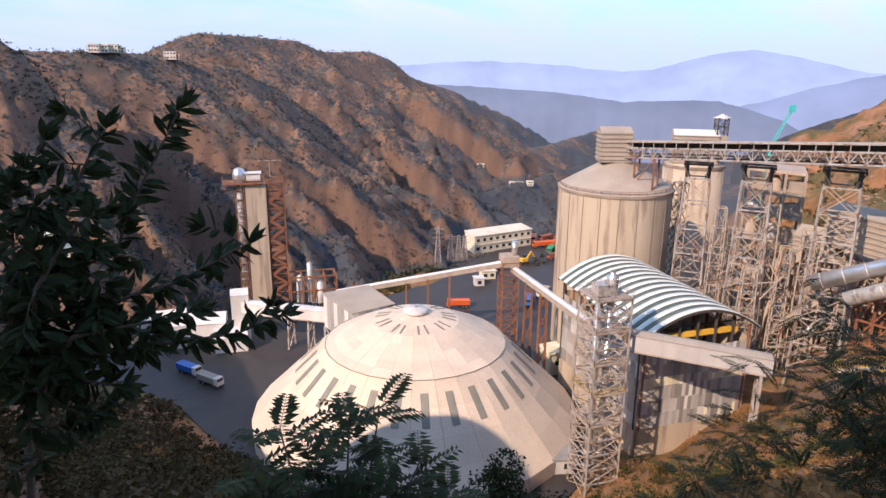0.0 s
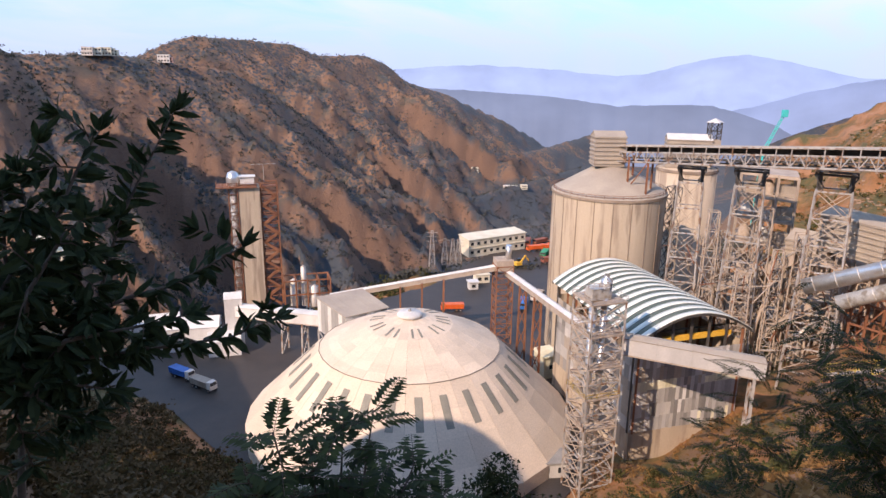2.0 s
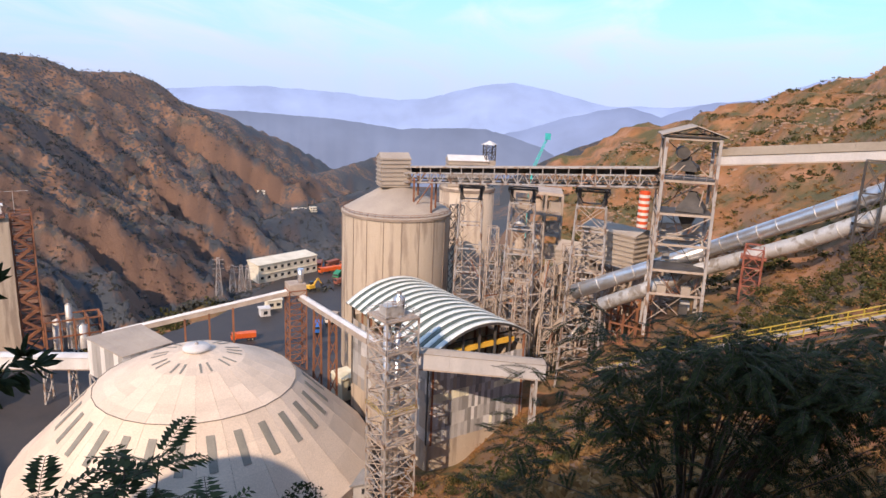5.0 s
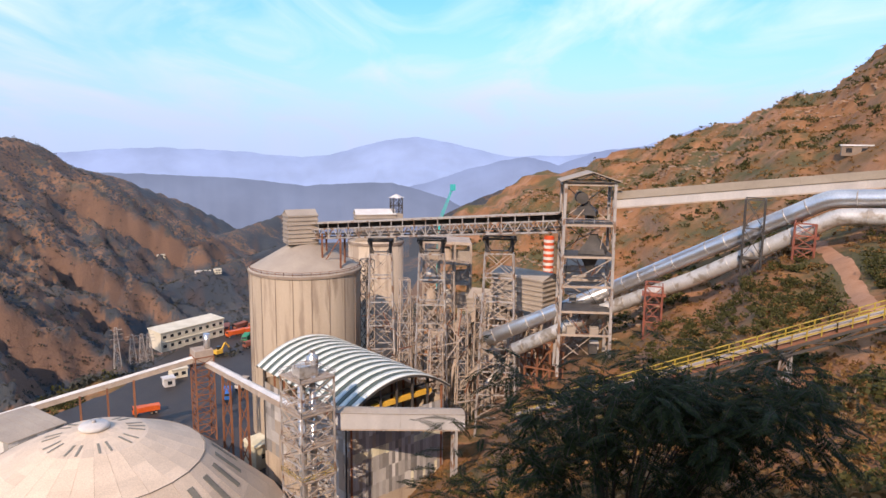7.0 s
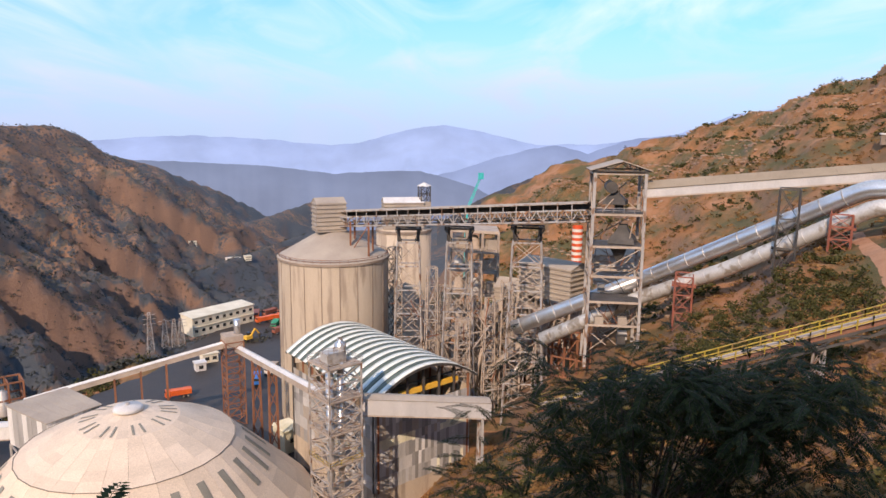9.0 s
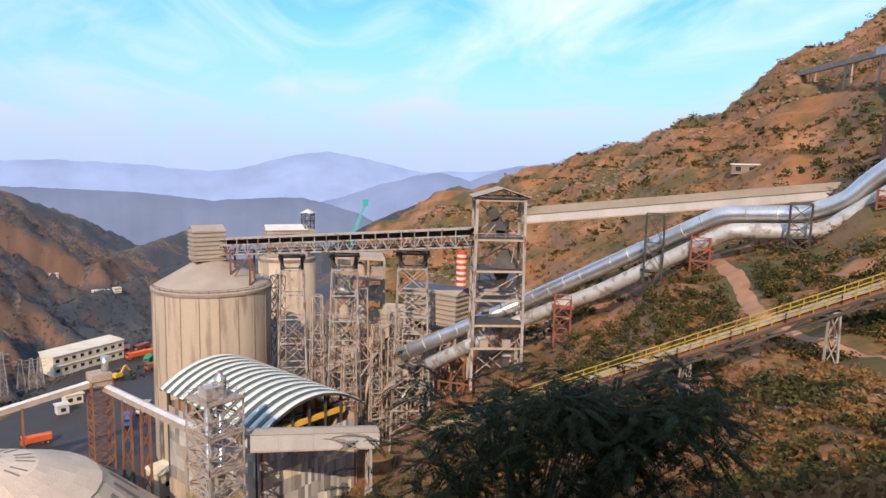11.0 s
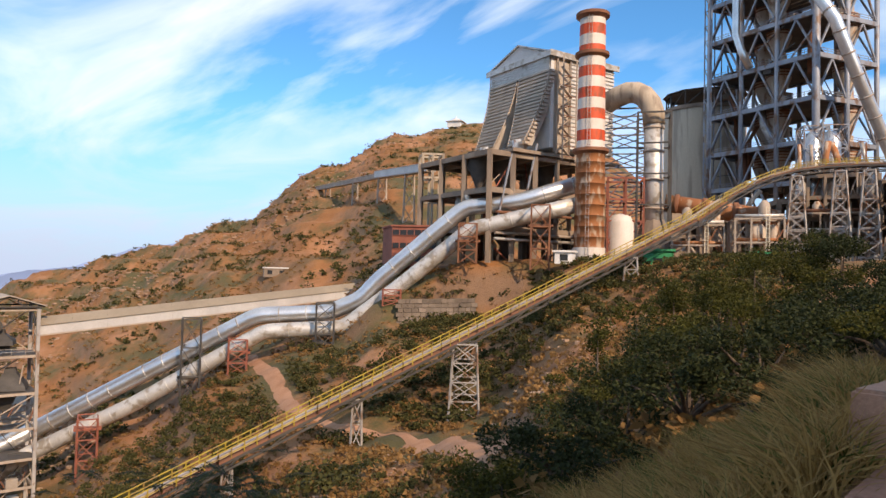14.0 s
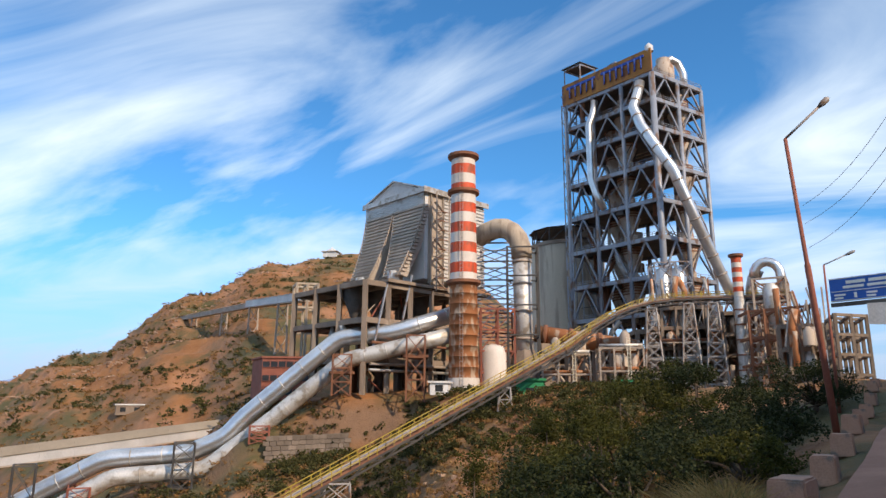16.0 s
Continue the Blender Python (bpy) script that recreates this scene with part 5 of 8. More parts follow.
def preheater_tower():
    c, l, r = at(98.6, 179, PLANT), at(91.2, 196.5, PLANT), at(102.4, 195.2, PLANT)
    ux, uy = l - c, r - c
    tower = thing("preheater_tower", c, "very tall blue-grey steel preheater tower with cyclones and ducts inside", "preheater tower")
    top = 88.0
    floors = [14.0, 23.0, 32.5, 42.5, 52.5, 62.5, 72.5, 80.5, 88.0]
    up = Vector((0, 0, 1))

    def q(a, b, z):
        return c + ux * a + uy * b + up * (z - PLANT)

    for i in range(4):
        for b in (0, 1):
            fat = 1.7 if i == 0 and b == 0 else 1.15
            part("column", Kit().tube([q(i / 3, b, PLANT), q(i / 3, b, top)], fat / 2, 14), STEEL_BLUE, tower)
    for b in (0.5,):
        for a in (0, 1):
            part("column", Kit().tube([q(a, b, PLANT), q(a, b, top)], 0.6, 14), STEEL_BLUE, tower)
    last = PLANT
    for z in floors:
        k = Kit()
        for p, s in (((0, 0), (1, 0)), ((0, 0), (0, 1)), ((1, 0), (1, 1)), ((0, 1), (1, 1))):
            k.beam(q(*p, z), q(*s, z), 0.7, 1.1)
        part("floor_girder", k, STEEL_BLUE, tower)
        # decks kept full and dark to put shade into the tower's inside
        part("floor_deck", Kit().slab(q(0.02, 0.02, z + 0.3), q(0.02, 0.98, z + 0.3), q(0.98, 0.98, z + 0.3), q(0.98, 0.02, z + 0.3), 0.25), STEEL_DARK, tower)
        railing(tower, [q(1, -0.01, z + 0.5), q(-0.01, -0.01, z + 0.5), q(-0.01, 1, z + 0.5)], STEEL_BLUE, 1.1, 0.1, 3.0)
        for i in range(3):
            a0, a1 = i / 3, (i + 1) / 3
            m = (a0 + a1) / 2
            for b in (0, 1):
                part("brace", Kit().beam(q(a0, b, last), q(m, b, z - 0.4), 0.42).beam(q(a1, b, last), q(m, b, z - 0.4), 0.42), STEEL_BLUE, tower)
        for i in range(2):
            b0, b1 = i / 2, (i + 1) / 2
            m = (b0 + b1) / 2
            for a in (0, 1):
                part("brace", Kit().beam(q(a, b0, last), q(a, m, z - 0.4), 0.42).beam(q(a, b1, last), q(a, m, z - 0.4), 0.42), STEEL_BLUE, tower)
        last = z
    # cyclones hung between the floors
    for z in (30, 41, 51.5, 62, 72, 81):
        for a, b in ((0.48, 0.30), (0.12, 0.72), (0.78, 0.62)):
            o = q(a, b, z)
            cy = part("cyclone", Kit().turned(o, [(0.7, -8), (1.0, -5.5), (2.9, -1), (2.9, 2.8), (1.8, 3.6), (1.8, 5.2)], 20), CYCLONE, tower)
            for dz in (-0.6, 0.15, 0.9, 1.65, 2.4):
                part("hoop", Kit().turned(o, [(2.9, dz), (3.05, dz), (3.05, dz + 0.28), (2.9, dz + 0.28)], 20, False), RUST, cy)
    clutter = random.Random(77)
    for i in range(110):
        a, b, z = clutter.uniform(0.04, 0.96), clutter.uniform(0.03, 0.95), clutter.uniform(8, 82)
        if i % 5 == 0:
            o = q(a, b, z)
            part("riser_pipe", Kit().tube([o, o + up * clutter.uniform(5, 12), q(min(1, a + clutter.uniform(-0.1, 0.1)), b, z + 14)], clutter.uniform(0.3, 0.8), 12), clutter.choice((SILVER_DULL, CYCLONE, RUST)), tower)
        elif i % 5 == 1:
            part("machine_box", Kit().box(q(a, b, z), (clutter.uniform(1, 3), clutter.uniform(1, 3), clutter.uniform(1, 3)), clutter.uniform(0, 90)), clutter.choice((STEEL_DARK, CONCRETE_DARK, CYCLONE)), tower)
        else:
            part("strut", Kit().beam(q(a, b, z), q(min(1, max(0, a + clutter.uniform(-0.35, 0.35))), b, z + clutter.choice((0, 4, 8, -5))), clutter.uniform(0.16, 0.32)), clutter.choice((STEEL_BLUE, STEEL_DARK, STEEL_DUSTY, RUST)), tower)
    # downcomer: falls from the top of the front to the foot at the far side
    e = Vector((-1.6, -0.6, 0))
    pipe = [at(97.6, 180, 86), at(97.3, 179, 82), at(96.9, 178, 78), at(97.5, 176.5, 72), at(99.8, 174.5, 58.5), at(101.5, 180, 44), at(103.1, 185, 30.6), at(103.9, 187, 24)]
    dc = part("downcomer", Kit().tube(pipe, 1.35, 22), SILVER, tower, "long silver downcomer duct")
    for p, s in zip(pipe, pipe[1:]):
        n = max(1, int((s - p).length / 5))
        for i in range(n):
            d = (s - p).normalized() * 0.2
            o = p.lerp(s, (i + 0.5) / n)
            part("duct_band", Kit().tube([o - d, o + d], 1.47, 22), STEEL_DUSTY, dc)
    p2 = [at(93.7, 189, 86), at(93.5, 188.5, 82), at(93.1, 188, 78), at(93.1, 188, 62), at(93.5, 187.5, 57.5), at(94.1, 187.5, 53)]
    part("duct", Kit().tube(p2, 0.95, 18), SILVER, tower)
    p3 = [q(0.60, 0.2, 44), q(0.50, 0.1, 38), q(0.40, 0.1, 33)]
    part("duct", Kit().tube(p3, 0.9, 18), SILVER_DULL, tower)
    # sign board along the top of the front
    b0, b1 = q(1.02, -0.03, 88.4), q(-0.02, -0.03, 88.4)
    board = part("sign_board", Kit().slab(b0, b1, b1 + up * 6.6, b0 + up * 6.6, 0.4), SIGN_ORANGE, tower, "long orange sign board with unreadable blue lettering")
    rng = random.Random(8)
    nrm = (b1 - b0).cross(up).normalized()
    if nrm.dot(b0) > 0:
        nrm = -nrm
    for s0, s1 in ((0.06, 0.40), (0.47, 0.93)):
        part("sign_bar", Kit().beam(b0.lerp(b1, s0) + nrm * 0.1 + up * 5.0, b0.lerp(b1, s1) + nrm * 0.1 + up * 5.0, 0.3, 0.7), SIGN_BLUE, board)
        n = 5 if s1 < 0.5 else 7
        for i in range(n):
            f = s0 + (s1 - s0) * (i + 0.5) / n
            part("sign_bar", Kit().beam(b0.lerp(b1, f) + nrm * 0.1 + up * 1.5, b0.lerp(b1, f) + nrm * 0.1 + up * 4.8, 1.7, 0.3), SIGN_BLUE, board)
    # things on the roof
    part("roof_tank", Kit().turned(q(0.15, 0.55, 88.6), [(2.4, 0), (2.9, 1.0), (2.9, 5.6), (2.0, 6.6), (2.0, 8.2)], 20), CYCLONE, tower)
    top_bend = [q(0.15, 0.55, 95.5), q(0.12, 0.66, 97.2), q(0.10, 0.76, 96.4), q(0.08, 0.82, 93), q(0.08, 0.82, 86)]
    part("roof_duct", Kit().tube(top_bend, 1.1, 18), SILVER, tower)
    part("roof_hood", Kit().turned(q(0.02, 0.02, 94.5), [(1.1, 0), (1.1, 1.6), (0.4, 2.4)], 16), WHITE_SHEET, tower)
    part("roof_cabin", Kit().box(q(0.55, 0.3, 95.5), (3.4, 3.4, 6), 40), STEEL_BLUE, tower)
    k = Kit()
    for a, b in ((0.8, 0), (1, 0), (1, 0.3), (0.8, 0.3)):
        k.beam(q(a, b, 88), q(a, b, 100), 0.4)
    for z in (94, 100):
        k.beam(q(0.8, 0, z), q(1, 0, z), 0.4).beam(q(1, 0, z), q(1, 0.3, z), 0.4).beam(q(0.8, 0, z), q(0.8, 0.3, z), 0.4)
    part("hoist_frame", k, STEEL_BLUE, tower)
    part("hoist_roof", Kit().slab(q(0.78, -0.03, 100.4), q(1.02, -0.03, 100.4), q(1.02, 0.34, 100.4), q(0.78, 0.34, 100.4), 0.2), STEEL_DARK, tower)
    # front elevator shaft beside the tower's left edge
    k = Kit()
    for a in (0.965, 1.04):
        for b in (-0.02, 0.15):
            k.beam(q(a, b, PLANT), q(a, b, 89), 0.35)
    for i in range(22):
        z = 4 + 4 * i
        k.beam(q(0.965, -0.02, z), q(1.04, -0.02, z + 4), 0.2).beam(q(1.04, -0.02, z), q(0.965, -0.02, z), 0.2)
    part("hoist_shaft", k, STEEL_BLUE, tower)
    return q


CYCLONE = material("dusty_beige_vessel", (0.42, 0.33, 0.25), (0.60, 0.50, 0.40), 0.7, 0, 0.8, 7, 0.1, 0.4, 0.8, (0.30, 0.16, 0.09))
SIGN_ORANGE = material("orange_sign_paint", (0.34, 0.12, 0.025), (0.48, 0.22, 0.04), 0.7, 0, 0.6, 7, 0.1, 0.5, 0.8, (0.22, 0.09, 0.04))
SIGN_BLUE = material("blue_sign_paint", (0.02, 0.07, 0.32), (0.035, 0.10, 0.42), 0.6)
TQ = preheater_tower()


def round_silo(name, az, d, r, z0, z1, label, cap=True):
    base = at(az, d, z0)
    s = thing(name, base, label, "silo")
    part("wall", Kit().turned(base, [(r, 0), (r, z1 - z0), (0.2, z1 - z0 + 0.6)], 56), CONCRETE, s)
    part("rim", Kit().turned(base, [(r, z1 - z0 - 0.8), (r + 0.3, z1 - z0 - 0.8), (r + 0.3, z1 - z0 + 0.2), (r, z1 - z0 + 0.2)], 56, False), CONCRETE_DARK, s)
    if cap:
        k = Kit()
        n = 12
        pts = [base + Vector((r * 0.95 * math.cos(math.tau * i / n), r * 0.95 * math.sin(math.tau * i / n), z1 - z0)) for i in range(n)]
        for i in range(n):
            a, b = pts[i], pts[(i + 1) % n]
            k.beam(a, a + Vector((0, 0, 4.5)), 0.4).beam(a, b + Vector((0, 0, 4.5)), 0.25).beam(a + Vector((0, 0, 4.5)), b + Vector((0, 0, 4.5)), 0.4)
        part("roof_frame", k, STEEL_DARK, s)
        part("roof", Kit().turned(base, [(r * 1.05, z1 - z0 + 4.5), (1, z1 - z0 + 6.4), (0.1, z1 - z0 + 6.4)], 12, False), STEEL_DARK, s, "dark canopy roof")
    return s


round_silo("blending_silo", 90.9, 218, 11.5, PLANT, 49.5, "plain concrete silo under a dark open canopy")
round_silo("cement_silo", 20.2, 262, 10.5, YARD, -38.5, "pale concrete silo behind the conveyor bridge", False)
shed("silo_top_house", at(20.1, 262, -38.4), 15, 8, 10.5, 1.5, -12, DUST_ROOF, WHITE_SHEET, "stepped sheet-clad house on the rear silo")


def big_duct():
    pts = [at(83.4, 156, 38.3), at(84.3, 154.5, 39.3), at(85.0, 153, 39.7), at(85.7, 152, 39.4), at(86.3, 151.4, 38.4), at(86.8, 150.9, 36.6), at(87.05, 150.5, 34.4), at(87.1, 150.5, 32), at(87.1, 150.5, 20), at(87.2, 150.5, 9)]
    d = thing("exhaust_duct", at(87.2, 150.5, PLANT), "large beige exhaust duct bending down beside the filter house", "duct")
    part("bend", Kit().tube(pts[:8], 2.3, 24), CONCRETE, d)
    rz = part("riser", Kit().tube(pts[7:], 2.0, 24), SILVER_DULL, d)
    part("hopper_base", Kit().turned(at(87.2, 150.5, PLANT), [(3.6, 0), (3.2, 7), (2.0, 10)], 8, False), CONCRETE_DARK, d)
    for z in (14, 20, 26, 31):
        part("flange", Kit().tube([at(87.1, 150.5, z), at(87.1, 150.5, z + 0.4)], 2.2, 24), STEEL_DUSTY, rz)
    lattice(d, at(87.1, 150.5, PLANT), 34, 6.6, 6.6, 5, 5, 0.4, 0.16, STEEL_DARK, None, 1.0, 0)
    lf = thing("duct_frame", at(84.8, 160, PLANT), "blue-grey lattice frame behind the chimney", "steel frame")
    lattice(lf, at(84.8, 160, PLANT), 37, 12, 8, -85, 8, 0.4, 0.22, STEEL_BLUE)


big_duct()


def red_frame():
    b = frame_building("red_frame", at(83.6, 146, PLANT), at(86.4, 147.5, 0) - at(83.6, 146, 0), Vector((7, 1, 0)), 2, 1, (5, 9.5, 14, 18.5), 0.4, RUST_RED, "red oxide steel frame beside the chimney", False)
    part("tank", Kit().turned(at(84.6, 148, PLANT), [(2.9, 0), (2.9, 9), (2.0, 10.5), (0.2, 11)], 24), CHIM_WHITE, b, "white ribbed tank")
    o = at(83.6, 146, PLANT)
    u = at(86.4, 147.5, 0) - at(83.6, 146, 0)
    for i in range(4):
        z0, z1 = (0, 5, 9.5, 14)[i], (5, 9.5, 14, 18.5)[i]
        part("brace", Kit().beam(o + u * 0.5 + Vector((0, 0, z0)), o + u + Vector((0, 0, z1)), 0.2), RUST_RED, b)
        part("brace", Kit().beam(o + Vector((0, 0, z0)), o + u * 0.5 + Vector((0, 0, z1)), 0.2), RUST_RED, b)


red_frame()


def kiln():
    p, q = at(88.0, 156, 16.0), at(96.2, 158, 12.5)
    k = thing("rotary_kiln", at(92, 157, PLANT), "rust-brown horizontal kiln shell on concrete piers", "kiln")
    sh = part("shell", Kit().tube([p, q], 1.9, 28), CHIM_RUST, k)
    for f in (0.1, 0.35, 0.62, 0.9):
        c = p.lerp(q, f)
        d = (q - p).normalized() * 0.5
        part("riding_ring", Kit().tube([c - d, c + d], 2.25, 28), RUST, sh)
        part("pier", Kit().box((c.x, c.y, (c.z - 2 + PLANT) / 2), (2.2, 2.2, c.z - 2 - PLANT), 20), CONCRETE_DARK, k)


kiln()


def foot_works():
    """Crowded pipe racks, ladders and small plant along the foot of the kiln line."""
    rng = random.Random(33)
    for az0, az1, d, floors, label in ((88.6, 92.4, 143, (4.5, 8.5), "dusty pipe rack below the kiln"), (93.2, 96.6, 141, (5, 9.5), "dusty pipe rack beside the kiln piers"),
                                       (97.2, 102.4, 160, (4, 8, 12), "crowded steel rack in front of the preheater tower")):
        o, u = at(az0, d, PLANT), at(az1, d, 0) - at(az0, d, 0)
        b = frame_building("pipe_rack", o, u, Vector((5, 0.5, 0)), 3, 1, floors, 0.35, STEEL_DUSTY, label, False)
        for z in floors:
            for k in range(3):
                p = o + Vector((0.8 + 1.5 * k, 0, z + 0.4))
                part("rack_pipe", Kit().tube([p, p + u], rng.uniform(0.18, 0.4), 12), rng.choice((SILVER_DULL, RUST, CHIM_RUST)), b)
        for i in range(8):
            p = o + u * rng.uniform(0, 0.9) + Vector((rng.uniform(0, 4), 0, rng.choice((0,) + floors)))
            if rng.random() < 0.5:
                part("vessel", Kit().turned(p, [(1.0, 0), (1.0, 2.6), (0.4, 3.4)], 14), rng.choice((CYCLONE, STEEL_DUSTY, CONCRETE_DARK)), b)
            else:
                part("brace", Kit().beam(p, p + u * 0.25 + Vector((0, 0, 4)), 0.22), rng.choice((STEEL, RUST)), b)
        lad = Kit()
        for y in (0, 0.6):
            lad.beam(o + u * 0.7 + Vector((-0.4, y, 0)), o + u * 0.7 + Vector((-0.4, y, floors[-1] + 2)), 0.12)
        for i in range(14):
            z = (floors[-1] + 2) * i / 14
            lad.beam(o + u * 0.7 + Vector((-0.4, 0, z)), o + u * 0.7 + Vector((-0.4, 0.6, z)), 0.09)
        part("ladder", lad, CREAM_WALL, b)
    # members and ducts within the filter house's open base
    a, un, vn = FA, FU.normalized(), FV.normalized()
    b = thing("filter_plant", a + un * 2 + vn * 2, "crowded dark ducts and rusty braces inside the open filter base", "plant")
    for i in range(46):
        p = a + un * rng.uniform(0.5, 29) + vn * rng.uniform(0.2, 14) + Vector((0, 0, rng.choice((0, 0, 7.8, 15.8)) + 0.2))
        if i % 3 == 0:
            part("duct", Kit().tube([p, p + Vector((0, 0, 4)), p + un * rng.uniform(-3, 3) + Vector((0, 0, 6.6))], rng.uniform(0.4, 1.1), 14), rng.choice((STEEL_DARK, SILVER_DULL, RUST)), b)
        else:
            q = p + un * rng.uniform(-6, 6) + Vector((0, 0, rng.choice((0, 3, 7))))
            part("strut", Kit().beam(p, q, rng.uniform(0.16, 0.36)), rng.choice((RUST, STEEL_DARK, STEEL_DUSTY, RUST_RED)), b)
    for k, z in enumerate((5.0, 6.2, 10.5)):
        part("pipe", Kit().tube([a - vn * (0.6 + 0.3 * k) + un * 1 + Vector((0, 0, z)), a - vn * (0.6 + 0.3 * k) + un * 24 + Vector((0, 0, z))], 0.3, 12), (SILVER_DULL, STEEL_DUSTY, RUST)[k], b)


foot_works()
tb = frame_building("tower_base", at(96.2, 172, PLANT), at(103.5, 172, 0) - at(96.2, 172, 0), Vector((16, 3, 0)), 4, 2, (5.5, 11.5, 16.0), 1.0, CONCRETE_DARK, "dusty concrete base frame in front of the preheater tower")
for f, zz in ((0.15, 11.8), (0.4, 5.8), (0.62, 11.8), (0.85, 5.8)):
    c = at(96.2, 172.5, PLANT).lerp(at(103.5, 172.5, PLANT), f)
    part("infill_panel", Kit().box(c + Vector((0.2, 0, zz + 2.2)), (0.4, 3.6, 4.0), -10), CONCRETE, tb)
for az, d, r in ((98.4, 168, 1.9), (99.6, 168, 1.9)):
    v = thing("process_vessel", at(az, d, 19), "silver vessel on the base frame", "vessel")
    part("shell", Kit().turned(at(az, d, 18), [(r, 0), (r, 12), (r * 0.5, 14), (0.1, 14.2)], 20), SILVER, v)
    lattice(v, at(az, d, 18), 33, 5, 5, 10, 3, 0.3, 0.15, STEEL_BLUE)

# the rear plant behind the racks: floors, back walls and crowded members
crowd = random.Random(91)
for az0, az1, d, floors, label in ((88.5, 95.5, 176, (4, 8, 12), "dusty concrete plant floors behind the kiln"), (97.0, 102.6, 163, (6, 11, 15.5, 20), "dusty concrete plant floors in front of the tower"),
                                   (101.8, 106.2, 160, (5, 9, 13.5, 18), "dark crowded plant building beside the cooler stack"), (106.4, 110.0, 134, (4, 8, 12), "dark crowded plant building at the end of the kiln line")):
    o, u = at(az0, d, PLANT), at(az1, d, 0) - at(az0, d, 0)
    back = at((az0 + az1) / 2, 9, 0)
    b = frame_building("plant_building", o, u, back, 5, 1, floors, 0.6, CONCRETE_DARK, label, True)
    part("back_wall", Kit().slab(o + back, o + u + back, o + u + back + Vector((0, 0, floors[-1])), o + back + Vector((0, 0, floors[-1])), 0.3), CONCRETE_DARK, b)
    for k in range(70):
        p = o + u * crowd.uniform(0.02, 0.95) - back * crowd.uniform(-0.6, 0.35) + Vector((0, 0, crowd.choice((0, 0) + floors) + 0.2))
        if k % 7 == 0:
            part("vessel", Kit().turned(p, [(0.9, 0), (0.9, 2.4), (0.4, 3.2)], 12), crowd.choice((SILVER_DULL, CYCLONE, CONCRETE_DARK)), b)
        elif k % 7 == 1:
            part("duct", Kit().tube([p, p + Vector((0, 0, 3.4)), p + u * crowd.uniform(-0.12, 0.12) + Vector((0, 0, 6.5))], crowd.uniform(0.3, 0.7), 12), crowd.choice((SILVER_DULL, CHIM_RUST, STEEL_DUSTY)), b)
        else:
            part("strut", Kit().beam(p, p + u * crowd.choice((0, 0, 0.12, -0.15)) + Vector((0, 0, crowd.choice((3, 4, 6)))), crowd.uniform(0.14, 0.3)), crowd.choice((STEEL, STEEL_DUSTY, RUST, STEEL_DARK)), b)

# small chimney, cooler stacks and the far frame at the end of the plant
sc = thing("cooler_stack", at(103.95, 150, PLANT), "slim stack with red and white bands above silver shell", "chimney")
for i in range(8):
    part("painted_band", Kit().turned(at(103.95, 150, 21.8 + i), [(1.0, 0), (1.0, 1.0)], 20), CHIM_RED if i % 2 else CHIM_WHITE, sc)
part("shell", Kit().turned(at(103.95, 150, PLANT), [(1.25, 0), (1.1, 19.8)], 20), SILVER_DULL, sc)
for z in range(2, 20, 3):
    part("shell_band", Kit().turned(at(103.95, 150, PLANT + z), [(1.27, 0), (1.36, 0), (1.36, 0.3), (1.27, 0.3)], 20, False), RUST, sc)
part("rim", Kit().turned(at(103.95, 150, 29.8), [(1.0, 0), (1.45, 0.3), (1.45, 0.8), (0.9, 0.8)], 20, False), RUST, sc)
gd = thing("cooler_duct", at(106, 152, PLANT), "silver looped cooler duct on a steel frame", "duct")
part("loop", Kit().tube([at(105.1 + 0.95 * (1 - math.cos(math.pi * t / 8)), 152, 26.0 + 3.0 * math.sin(math.pi * t / 8)) for t in range(9)] + [at(107.05, 152, 22)], 0.95, 18), SILVER, gd)
part("loop", Kit().tube([at(104.7, 154, 19), at(104.75, 154, 24), at(104.95, 154, 26.2), at(105.3, 154, 27.2), at(105.7, 154, 26.6)], 0.85, 18), SILVER_DULL, gd)
part("cyclone", Kit().turned(at(106.2, 149, 15), [(0.4, 0), (1.6, 4), (1.6, 8), (0.8, 9)], 18), SILVER_DULL, gd)
lattice(gd, at(106.2, 152, PLANT), 25, 7, 6, -20, 5, 0.45, 0.25, STEEL_DUSTY, RUST)
frame_building("end_frame", at(110.2, 112, PLANT), at(112.15, 116, 0) - at(110.2, 112, 0), Vector((9, -2, 0)), 2, 2, (2.8, 5.6, 8.4, 11.2), 0.42, STONE, "unfinished concrete frame at the end of the plant", False)
frame_building("service_frame", at(104.5, 142, PLANT), at(109.0, 138, 0) - at(104.5, 142, 0), Vector((9, 0, 0)), 4, 1, (6, 11, 16), 0.5, RUST, "rusty steel service frame below the cooler ducts", False)


